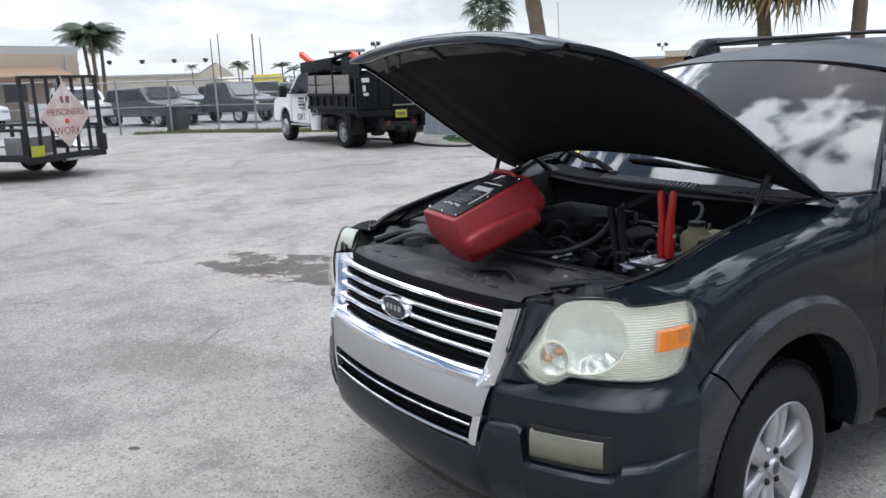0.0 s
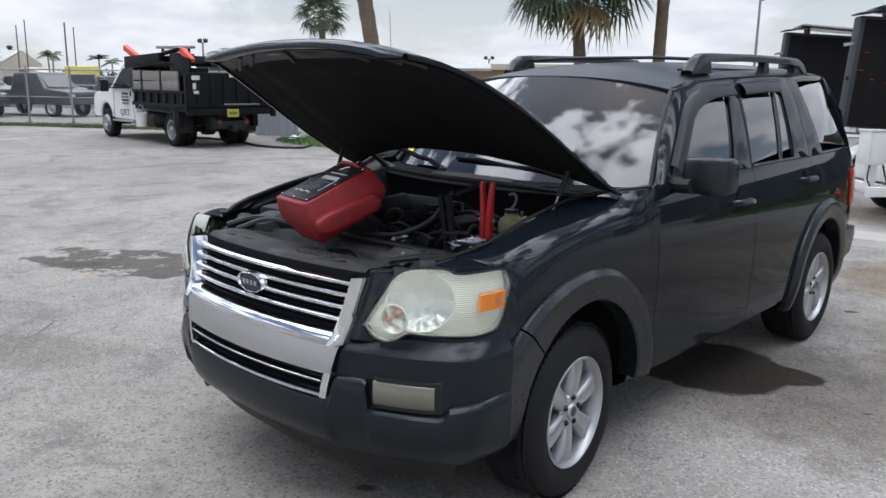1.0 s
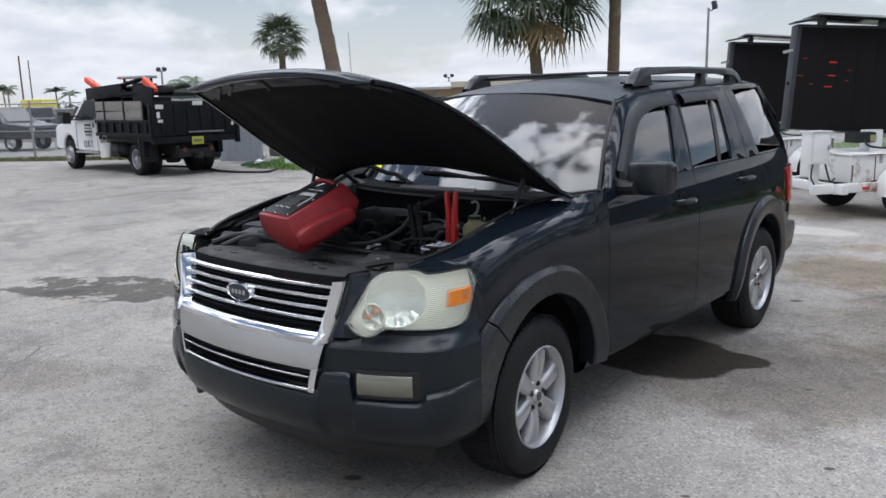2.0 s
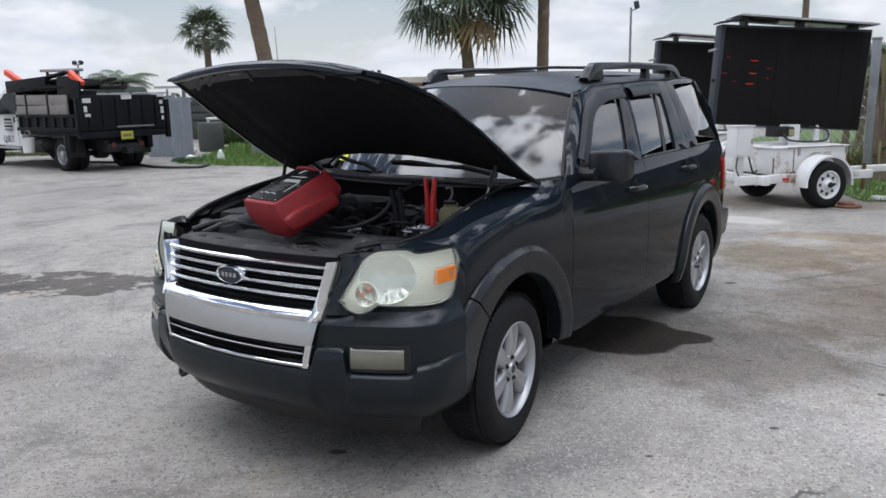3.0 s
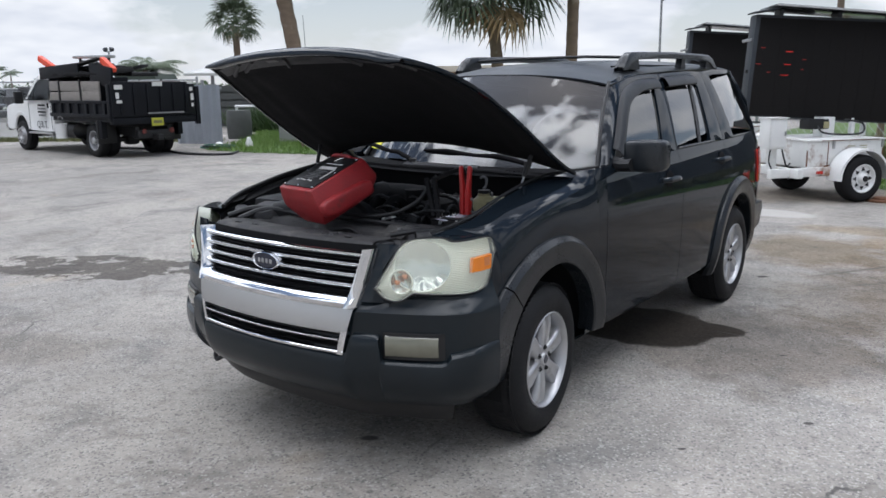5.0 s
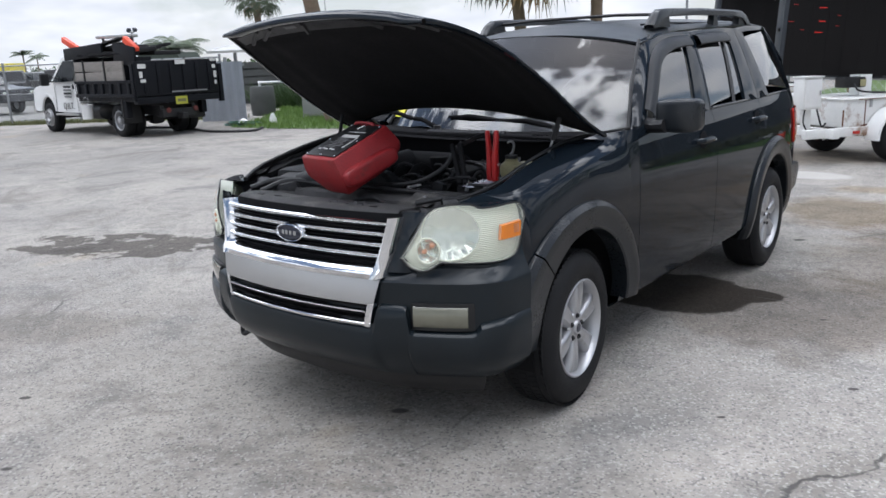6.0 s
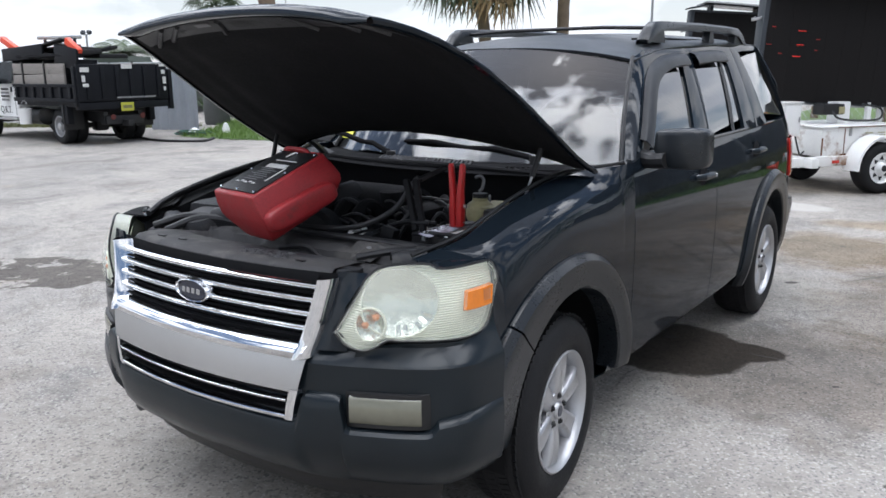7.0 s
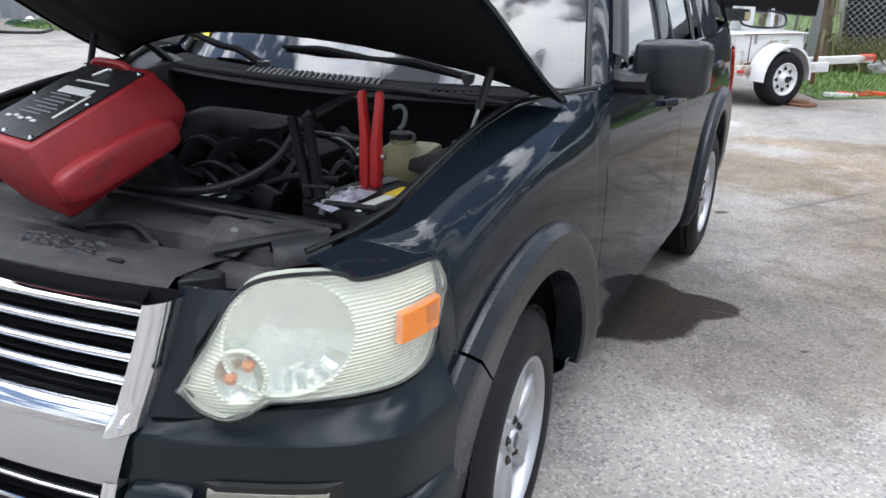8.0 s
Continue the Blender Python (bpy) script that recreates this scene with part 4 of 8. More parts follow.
    p = HLP[i].lerp(HLP[i + 1], f) + nn * (o - 0.06 * max(0.0, min(1.3, (z - 0.86) / 0.19)) ** 2 * (1 - t))
    return Vector((p.x, p.y, z))


def lamp_foot(x):
    """The point under the lamp's lower edge nearest to a place on the bumper."""
    t = max(0.0, min(0.93, (abs(x) - 0.575) / 0.37 * 0.93))
    z = spl(t, HZB) - 0.003
    p = lamp_at(t, z, 0.003)
    return Vector((math.copysign(p.x, x), p.y, z))


XS = [q * 0.945 for q in (-1, -.995, -.985, -.97, -.95, -.93, -.90, -.86, -.82, -.77, -.72, -.66, -.6, -.52, -.44, -.35, -.25, -.12)]
XS = XS + [0.0] + [-x for x in XS[::-1]]
rows = []
for z, o in OFFS:
    row = []
    for x in XS:
        p, nn = plan(x)
        q = p + nn * o
        q.z = z
        if z > 0.75 and abs(x) > 0.575:
            foot = lamp_foot(x)
            q.z = 0.75 + (z - 0.75) * (foot.z - 0.75) / 0.085
            w = ip(z, [(0.762, 0.0), (0.775, 0.22), (0.792, 0.50), (0.810, 0.78), (0.835, 1.0)])
            q = q.lerp(foot, w)
        row.append(tuple(q))
    rows.append(row)
bm = grid(B(), rows)
# lower body of the bumper, proud of the upper one and cut away round the fog lamps
ZTOP = [(0.0, 0.556), (0.44, 0.556), (0.455, 0.580), (0.474, 0.650), (0.488, 0.664), (0.575, 0.664), (0.592, 0.655), (0.603, 0.561), (0.615, 0.555), (0.825, 0.555), (0.838, 0.561), (0.852, 0.588), (0.93, 0.606), (0.945, 0.608)]
XL = sorted({round(q * x, 4) for q in (1, -1) for x in (0, 0.1, 0.2, 0.3, 0.38, 0.42, 0.44, 0.455, 0.465, 0.474, 0.488, 0.53, 0.575, 0.592, 0.603, 0.615, 0.66, 0.71, 0.76, 0.80, 0.825, 0.838, 0.852, 0.88, 0.905, 0.925, 0.938, 0.9445)})
rows = []
for f, o in ((1.0, -0.012), (1.0, 0.004), (0.985, 0.020), (0.965, 0.029), (0.93, 0.033), (0.80, 0.035), (0.62, 0.032), (0.45, 0.022), (0.28, -0.004), (0.12, -0.045), (0.0, -0.085), (0.0, -0.13)):
    row = []
    for x in XL:
        p, nn = plan(x)
        end = max(0.0, min(1.0, (0.9445 - abs(x)) / 0.03))
        slant = 1.0 if f < 0.9 or abs(x) < 0.45 or 0.59 < abs(x) < 0.61 else 0.55 + 0.45 * (1.0 - f) / 0.1
        q = p + nn * (o * (slant if o > 0 else 1) * (0.3 + 0.7 * end) if f > 0.2 else o)
        q.z = 0.325 + (ip(abs(x), ZTOP) - 0.325) * f + (0.010 if abs(x) < 0.445 and f > 0.9 else 0)
        row.append(tuple(q))
    rows.append(row)
grid(bm, rows, flip=True)
part("front_bumper", bm, BUMPERPAINT, car, "dark front bumper with moulded ledges", sharp=26)
# air dam under it, and a bent bracket that hangs from its far end
rows = []
for z, o in ((0.235, -0.150), (0.27, -0.118), (0.31, -0.098), (0.350, -0.090)):
    rows.append([tuple(plan(x * 0.93)[0] + plan(x * 0.93)[1] * o + Vector((0, 0, z))) for x in XS])
part("air_dam", grid(B(), rows), BLACK, car, "black plastic air dam", solid=0.008)
part("tow_bracket", tube(B(), curve([(-0.60, -0.74, 0.37), (-0.58, -0.775, 0.325), (-0.55, -0.79, 0.310), (-0.52, -0.78, 0.325)], 4), 0.012, 7), BLACK, car)

# grille: raked trapezoid, narrower downwards
GX = lambda z: 0.449 + (z - 0.55) * (0.553 - 0.449) / (1.0 - 0.55)
GY = lambda x, z: spl(z, [(0.50, -0.940), (0.56, -0.950), (0.64, -0.952), (0.78, -0.930), (0.82, -0.910), (0.90, -0.890), (1.0, -0.874)]) + 0.21 * x * x


def band(z0, z1, u0, u1, out0, out1, n=20, lift=0.0):
    """A strip of the grille's surface between two heights and two shares of its width, bulging outwards."""
    rows = []
    for k, (f, o) in enumerate(((0, -0.03), (0, out0 * 0.6), (0.15, out0), (0.5, max(out0, out1)), (0.85, out1), (1, out1 * 0.6), (1, -0.03))):
        z = z0 + (z1 - z0) * f
        rows.append([(GX(z) * (u0 + (u1 - u0) * q / n), GY(GX(z) * (u0 + (u1 - u0) * q / n), z) - o, z) for q in range(n + 1)])
    return rows


part("grille_backing", grid(B(), [[(GX(z) * 0.98 * (-1 + 2 * q / 16), GY(GX(z) * (-1 + 2 * q / 16), z) + 0.028, z) for q in range(17)] for z in (0.565, 0.61, 0.66, 0.72, 0.78, 0.84, 0.92, 1.0, 1.02)]), LINER, car, "black grille backing")
sur = part("grille_surround", grid(B(), band(0.764, 0.812, -0.985, 0.985, 0.014, 0.024)), CHROME, car, "chrome grille surround")
for s in (1, -1):
    bm = B(); rows = []
    for z in np.linspace(0.770, 1.012, 12):
        row = []
        for e, o in ((-0.076, -0.036), (-0.068, -0.028), (-0.052, -0.002), (-0.036, 0.026), (-0.030, 0.033), (-0.022, 0.032), (-0.008, 0.018), (0.001, 0.002), (0.004, -0.04)):
            x = GX(z) + e
            row.append((s * x, GY(x, z) - o, z))
        rows.append(row)
    part("side_bar", grid(bm, rows, flip=(s > 0)), CHROME, sur, sharp=50)
part("lower_panel", grid(B(), band(0.660, 0.768, -1.0, 1.0, 0.006, 0.006)), SILVER, car, "brushed silver bumper panel")
for z in (0.985, 0.942, 0.899, 0.856):
    rows = []
    for f, o in ((-0.008, -0.012), (-0.0095, 0.004), (-0.004, 0.012), (0.004, 0.012), (0.0085, 0.004), (0.008, -0.012)):
        w = GX(z) - 0.045
        rows.append([(w * (-1 + 2 * q / 20), GY(w * (-1 + 2 * q / 20), z) - o, z + f + 0.004 * (1 - (-1 + 2 * q / 20) ** 2)) for q in range(21)])
    part("grille_bar", grid(B(), rows), CHROME, sur, sharp=60)
for k in range(12):
    z = 0.826 + 0.0145 * k
    if min(abs(z - b) for b in (0.985, 0.942, 0.899, 0.856)) > 0.009:
        w = GX(z) - 0.05
        rows = [[(w * (-1 + 2 * q / 12), GY(w * (-1 + 2 * q / 12), z) + d, z + f) for q in range(13)] for f, d in ((-0.003, 0.02), (0.0, 0.006), (0.003, 0.02))]
        part("grille_slat", grid(B(), rows), BLACK, sur)
# lower opening
for nm, z0, z1, mt in (("lower_rim", 0.566, 0.581, CHROME), ("lower_bar", 0.624, 0.634, CHROME), ("lower_slat", 0.594, 0.599, BLACK), ("lower_slat", 0.608, 0.613, BLACK), ("lower_slat", 0.645, 0.650, BLACK)):
    u = 1.0 if nm == "lower_rim" else 0.93
    part(nm, grid(B(), band(z0, z1, -u, u, 0.004 if mt is CHROME else -0.012, 0.006 if mt is CHROME else -0.01)), mt, sur)
for s in (1, -1):
    rows = []
    for z in np.linspace(0.566, 0.668, 6):
        rows.append([(s * (GX(z) + e), GY(GX(z) + e, z) - o, z) for e, o in ((-0.030, -0.02), (-0.028, 0.006), (-0.012, 0.008), (0.0, 0.004), (0.0, -0.04))])
    part("lower_rim_side", grid(B(), rows, flip=(s > 0)), CHROME, sur)
# oval badge
em = B(); lathe(em, [(0.0, 0.010), (0.8, 0.009), (0.93, 0.002), (1.0, -0.012)], pose(0, 0, 0), 36)
for v in em.verts:
    v.co = Vector((v.co.x * 0.083, -0.898 - v.co.z, 0.913 + v.co.y * 0.037))
badge = part("badge", em, BLUEOVAL, car, "dark blue oval badge with a chrome rim")
em = B(); lathe(em, [(0.90, 0.006), (0.95, 0.014), (1.02, 0.012), (1.08, -0.002), (1.08, -0.016)], pose(0, 0, 0), 36)
for v in em.verts:
    v.co = Vector((v.co.x * 0.083, -0.898 - v.co.z, 0.913 + v.co.y * 0.037))
part("badge_rim", em, CHROME, badge)
for x, w in ((-0.040, 0.013), (-0.017, 0.014), (0.008, 0.014), (0.034, 0.016)):
    part("badge_stroke", box(B(), (x, -0.9085, 0.912), (w, 0.003, 0.018), (0, 12, 0), 0.001), SILVER, badge)

# headlamps
def lamp_grid(out, inset=0.0, nz=12, nt=40, t0=0.0, t1=HEND):
    rows = []
    for k in range(nz + 1):
        f = k / nz
        row = []
        for i in range(nt + 1):
            t = t0 + (t1 - t0) * i / nt
            zb, zt = spl(t, HZB) + inset, spl(t, HZT) - inset
            if zt < zb + 0.004:
                zb = zt = (zb + zt) / 2
                zt += 0.004
            row.append(lamp_at(t, zb + (zt - zb) * f, out + 0.010 * math.sin(math.pi * f)))
        rows.append(row)
    return rows


BOWL, SMALL = (0.362, 0.946, 0.122 / 0.55, 0.106), (0.198, 0.884, 0.048 / 0.55, 0.051)      # centre and radii in the lens's own measure


def headlamp(s):
    S = lambda rows: [[(s * p[0], p[1], p[2]) for p in r] for r in rows]
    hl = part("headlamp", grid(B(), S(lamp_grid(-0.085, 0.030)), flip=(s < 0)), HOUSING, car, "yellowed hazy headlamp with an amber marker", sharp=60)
    # ribbed inner housing with holes for the two bowls
    bm = grid(B(), S(lamp_grid(-0.020, 0.004, 28, 76)), flip=(s < 0))
    gone = []
    cells = [(i, k) for k in range(28) for i in range(76)]
    bm.faces.ensure_lookup_table()
    for f, (i, k) in zip(bm.faces, cells):
        t = HEND * (i + 0.5) / 76
        z = f.calc_center_median().z
        if any(((t - c[0]) / c[2]) ** 2 + ((z - c[1]) / c[3]) ** 2 < 0.98 for c in (BOWL, SMALL)):
            gone.append(f)
    bmesh.ops.delete(bm, geom=gone, context="FACES")
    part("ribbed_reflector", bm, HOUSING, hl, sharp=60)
    part("headlamp_lens", grid(B(), S(lamp_grid(0.0)), flip=(s < 0)), LENS, hl, sharp=60).visible_shadow = False
    # dark gasket round the lens
    g = S(lamp_grid(-0.003))
    loop = g[0] + [r[-1] for r in g[1:]] + g[-1][::-1][1:] + [r[0] for r in g[::-1][1:]]
    part("lens_seal", tube(B(), loop, 0.0045, 6), BLACK, hl)
    back = S(lamp_grid(-0.070, 0.012))
    rim = back[0] + [r[-1] for r in back[1:]] + back[-1][::-1][1:] + [r[0] for r in back[::-1][1:]]
    part("lens_flange", grid(B(), [loop, rim], flip=(s < 0)), FLANGE, hl, "cloudy plastic flange", sharp=50)
    P = lambda c, r, a, o: tuple(Vector((s, 1, 1)) * lamp_at(c[0] + c[2] * r * math.cos(a), c[1] + c[3] * r * math.sin(a), o))
    A = [2 * math.pi * k / 48 for k in range(48)]
    for c, depth, lift in ((BOWL, 0.044, -0.018), (SMALL, 0.026, -0.014)):
        rows = [[P(c, r, a, lift - depth * (1 - r * r)) for a in A] for r in (1.0, 0.9, 0.75, 0.6, 0.45, 0.3, 0.15, 0.001)]
        part("reflector_bowl", grid(B(), rows, closed=True, flip=(s < 0)), REFLECTOR, hl)
        part("bowl_ring", tube(B(), [P(c, 1.0, a, lift + 0.004) for a in A + A[:1]], 0.0035 if c is BOWL else 0.0045, 6), HOUSING, hl)
    # cut facets low in the large bowl
    rng = random.Random(5)
    for k in range(6):
        a = radians(268 + 12.0 * k)
        rows = [[P(BOWL, r, a + e, -0.018 - 0.044 * (1 - r * r) + 0.005 + d) for e, d in ((-0.07, 0.002 * (-1) ** k), (0.07, -0.002 * (-1) ** k))] for r in (0.66 + rng.uniform(-.08, .08), 0.78, 0.93)]
        part("reflector_facet", grid(B(), rows, flip=(s < 0)), REFLECTOR, hl, smooth=False)
    for t, z in ((0.172, 0.884), (0.232, 0.908)):
        c = Vector(tuple(Vector((s, 1, 1)) * lamp_at(t, z, -0.016)))
        part("bulb", lathe(B(), [(0.0, 0.010), (0.009, 0.007), (0.013, 0.0), (0.010, -0.010), (0.0, -0.014)], Matrix.Translation(c), 14), AMBERDIM, hl, "orange turn signal bulb")
    # amber marker lens on the flank
    q = [(0.714, 0.905), (0.728, 0.968), (0.924, 0.975), (0.911, 0.908)]
    rows = []
    for f in (0, 0.06, 0.12, 0.5, 0.88, 0.94, 1):
        row = []
        for g2 in (0, 0.04, 0.1, 0.25, 0.5, 0.75, 0.9, 0.96, 1):
            t = (q[0][0] + (q[3][0] - q[0][0]) * g2) * (1 - f) + (q[1][0] + (q[2][0] - q[1][0]) * g2) * f
            z = (q[0][1] + (q[3][1] - q[0][1]) * g2) * (1 - f) + (q[1][1] + (q[2][1] - q[1][1]) * g2) * f
            edge = f in (0, 1) or g2 in (0, 1)
            row.append(tuple(Vector((s, 1, 1)) * lamp_at(t, z, -0.004 if edge else 0.011)))
        rows.append(row)
    part("marker_lens", grid(B(), rows, flip=(s < 0)), AMBER, hl, "amber side marker", sharp=50)
    rows = [[tuple(Vector((s, 1, 1)) * lamp_at(t, z, o)) for t, o in ((0.836, 0.0105), (0.842, 0.0125), (0.888, 0.0125), (0.894, 0.0105))] for z in (0.928, 0.934, 0.958, 0.964)]
    part("marker_bulb", grid(B(), rows, flip=(s < 0)), AMBERDIM, hl)
    return hl


headlamp(1); headlamp(-1)
# brow between each lamp's upper edge and the fender's tip, painted on the near side
edge = lamp_grid(0.0)[-1]
for s in (1, -1):
    low, high = [], []
    for k in range(17):
        f = k / 16
        i = (0.585 + 0.415 * f) * (len(edge) - 1)
        j = min(int(i), len(edge) - 2)
        p = edge[j].lerp(edge[j + 1], i - j) + Vector((0.0, 0.0, 0.003))
        b = fend_pt(1.0 - 0.22 * f, -0.455)
        low.append(p); high.append(b)
    rows = []
    for w in (0, 0.2, 0.5, 0.8, 1.0):
        rows.append([(s * q.x, q.y, q.z) for q in (a.lerp(b, w) + Vector((0.002, -0.002, 0.003)) * math.sin(math.pi * w) for a, b in zip(low, high))])
    # far brow is body paint too; its dark, unlit look is put in as liner black
    part("lamp_brow", grid(B(), rows, flip=(s < 0)), PAINT if s > 0 else LINER, car, solid=0.006, sharp=60)
# front fillers between grille and lamps
for s in (1, -1):
    rows = []
    for z in (0.79, 0.86, 0.93, 0.99, 1.03):
        xa, xb = GX(z) - 0.004, ip(z, [(0.79, 0.60), (0.84, 0.580), (0.93, 0.595), (1.03, 0.650)])
        rows.append([(s * (xa + (xb - xa) * t), GY(xa, z) + 0.022 + (ip(z, [(0.79, -0.808), (0.86, -0.818), (0.95, -0.800), (1.03, -0.755)]) - GY(xa, z) - 0.022) * t ** 1.2, z) for t in (0, 0.25, 0.5, 0.75, 1)])
    part("nose_panel", grid(B(), rows, flip=(s < 0)), PAINT, car, solid=0.01)
# fog lamps
for s in (1, -1):
    rows_l, rows_b = [], []
    for z, e in ((0.571, 0.002), (0.577, 0.012), (0.616, 0.015), (0.655, 0.012), (0.661, 0.002)):
        rows_l.append([tuple(plan(s * x)[0] + plan(s * x)[1] * (0.008 + e) + Vector((0, 0, z))) for x in np.linspace(0.616, 0.812, 10)])
    for z, e in ((0.557, 0.000), (0.561, 0.012), (0.569, 0.012), (0.663, 0.012), (0.671, 0.012), (0.674, 0.000)):
        rows_b.append([tuple(plan(s * x)[0] + plan(s * x)[1] * (0.003 + (e if 0 < i < 9 else 0.0)) + Vector((0, 0, z))) for i, x in enumerate(np.linspace(0.604, 0.834, 10))])
    fb = part("fog_bezel", grid(B(), rows_b, flip=(s < 0)), BLACK, car)
    part("fog_lens", grid(B(), rows_l, flip=(s < 0)), FOGLENS, fb, "yellowed rectangular fog lamp lens", sharp=60)

# hood, propped open
HSIDE = (Vector((0.844, 0.376, 1.234)), Vector((0.832, 0.080, 1.326)), Vector((0.873, -0.377, 1.718)), Vector((0.612, -0.678, 1.771)))     # half of the side edge, from hinge to nose
HNOSE, HTAIL = Vector((0.414, -0.650, 1.853)), Vector((0.298, 0.118, 1.440))


def bezier(a, b, c, d, t):
    return a * (1 - t) ** 3 + b * 3 * (1 - t) ** 2 * t + c * 3 * (1 - t) * t * t + d * t ** 3


def hood_skin(u, v):
    side = bezier(*HSIDE, v)
    nose_mid = HSIDE[3] * 0.25 + HNOSE * 0.75
    tail_mid = HSIDE[0] * 0.25 + HTAIL * 0.75
    arch = 1 - abs(u) ** (2 + 1.8 * math.sin(math.pi * min(1.0, v * 0.94)))
    # rise of the middle over the side edge, blended from the hinge line to the nose
    dy = (tail_mid.y - HSIDE[0].y) * (1 - v) ** 1.6 + (nose_mid.y - HSIDE[3].y) * v ** 1.6
    dz = (tail_mid.z - HSIDE[0].z) * (1 - v) ** 1.3 + (nose_mid.z - HSIDE[3].z) * v ** 1.3
    crease = 0.010 * math.exp(-((abs(u) - 0.74) / 0.06) ** 2) * math.sin(math.pi * min(1, 0.1 + v * 0.85))
    return Vector((u * side.x + 0.006, side.y + dy * arch, side.z + dz * arch + crease))


def hood_pt(u, v, drop=0.0, shrink=0.0):
    p = hood_skin(u * (1 - shrink), v)
    return p + Vector((0, 0.45, -0.89)) * drop


bm = B()
vs = [0, .04, .1, .18, .26, .35, .45, .55, .65, .74, .82, .89, .94, .975, 1.0]
us = [-1, -.985, -.95, -.9] + list(np.linspace(-0.84, 0.84, 29)) + [.9, .95, .985, 1]
top = [[hood_pt(u, v) for u in us] for v in vs]
# rolled lip along the nose, lower at its middle than at the corners
lip = [[hood_pt(u, 1.0) + Vector((0, -dy, -dz)) * (0.45 + 0.55 * max(0.0, min(1.0, (1.0 - abs(u)) / 0.14))) for u in us] for dy, dz in ((0.010, 0.002), (0.022, 0.007), (0.033, 0.016), (0.040, 0.028), (0.038, 0.036), (0.020, 0.042), (-0.012, 0.040))]
grid(bm, top + lip, flip=True)
hood = part("hood", bm, PAINT, car, "raised hood with a black underside", sharp=45)
# underside: a pressed frame near the nose and the sides, and a sagging liner inside it
def hood_under(u, v):
    d = 0.030
    ins = max(0.0, min(1.0, (0.86 - v) / 0.05)) * max(0.0, min(1.0, (0.86 - abs(u)) / 0.06)) * max(0.0, min(1.0, (v - 0.08) / 0.05))
    edge = min(1.0, (1 - abs(u)) / 0.05) * min(1.0, (1 - v) / 0.02 + 0.0) * min(1.0, v / 0.04)
    return hood_pt(u, v, 0.006 + d * max(0.0, edge) + 0.016 * ins * ins * (3 - 2 * ins) + 0.004 * noise.noise((u * 5, v * 6, 1.3)) * ins, 0.006)


uu, vv = np.linspace(-1, 1, 65), [0, .02, .04, .06, .08, .105, .13] + list(np.linspace(0.18, 0.78, 16)) + [.81, .835, .86, .88, .91, .94, .965, .98, .99, 1.0]
part("hood_liner", grid(B(), [[hood_under(u, v) for u in uu] for v in vv]), LINER, hood, "black insulated hood underside", sharp=60)
# pressed ribs, slots and holes of the underside near the nose
for u0, u1 in ((-0.86, -0.70), (-0.74, -0.56), (-0.30, -0.22), (0.36, 0.30), (0.62, 0.55), (0.80, 0.74)):
    bm = B(); tube(bm, [hood_under(u0 + (u1 - u0) * t, 0.86 + 0.12 * t) + Vector((0, 0.002, -0.004)) for t in np.linspace(0, 1, 7)], 0.010, 6)
    part("pressed_rib", bm, HOODFRAME, hood)
rows = [[hood_under(u, v) + Vector((0, 0.0006, -0.0012)) for u in np.linspace(-0.93, 0.93, 61)] for v in np.linspace(0.872, 0.978, 7)]
part("hood_frame", grid(B(), rows), HOODFRAME, hood, "dusty pressed inner frame of the hood")
for nm, u0, u1, v0, v1, mt, lb in (("underside_label", -0.43, -0.32, 0.935, 0.972, GREYTRAY, "pale grey emissions label"), ("latch_slot", -0.16, 0.0, 0.905, 0.948, MATBLACK, ""), ("pressed_hole", 0.14, 0.17, 0.90, 0.912, MATBLACK, ""), ("pressed_hole", -0.60, -0.57, 0.905, 0.925, MATBLACK, "")):
    bm = B()
    bm.faces.new([bm.verts.new(hood_under(u, v) + Vector((0, 0.003, -0.006))) for u, v in ((u0, v0), (u1, v0), (u1, v1), (u0, v1))][::-1])
    part(nm, bm, mt, hood, lb, smooth=False)
# the edge's hem that closes skin and liner along both sides
bm = B()
for sgn in (1, -1):
    grid(bm, [[hood_pt(sgn, v) for v in vs], [hood_pt(sgn, v, 0.010) + Vector((sgn * 0.005, 0, 0)) for v in vs], [hood_pt(sgn, v, 0.022) + Vector((sgn * 0.001, 0, 0)) for v in vs], [hood_pt(sgn, v, 0.026) - Vector((sgn * 0.014, 0, 0)) for v in vs]], flip=(sgn > 0))
grid(bm, [[hood_pt(u, 0) for u in us], [hood_pt(u, 0, 0.012) + Vector((0, 0.006, 0)) for u in us], [hood_pt(u, 0, 0.024) for u in us]])
part("hood_edge", bm, PAINT, hood)
# gas struts and hinges
for s in (1, -1):
    a, b = Vector((s * 0.69, 0.10, 1.145)), Vector((s * 0.72, 0.165, 1.325))
    m = a.lerp(b, 0.42)
    bm = B(); cyl(bm, a, m, 0.005, n=8)
    st = part("hood_strut", bm, STEEL, car)
    bm = B(); cyl(bm, m, b + Vector((0, 0.02, 0.03)), 0.011, n=10)
    part("strut_body", bm, BLACK, st)
    bm = B(); tube(bm, [(s * 0.72, 0.50, 1.20), (s * 0.725, 0.44, 1.25), (s * 0.72, 0.36, 1.30)], 0.016, 6)
    part("hood_hinge", bm, BLACK, car)

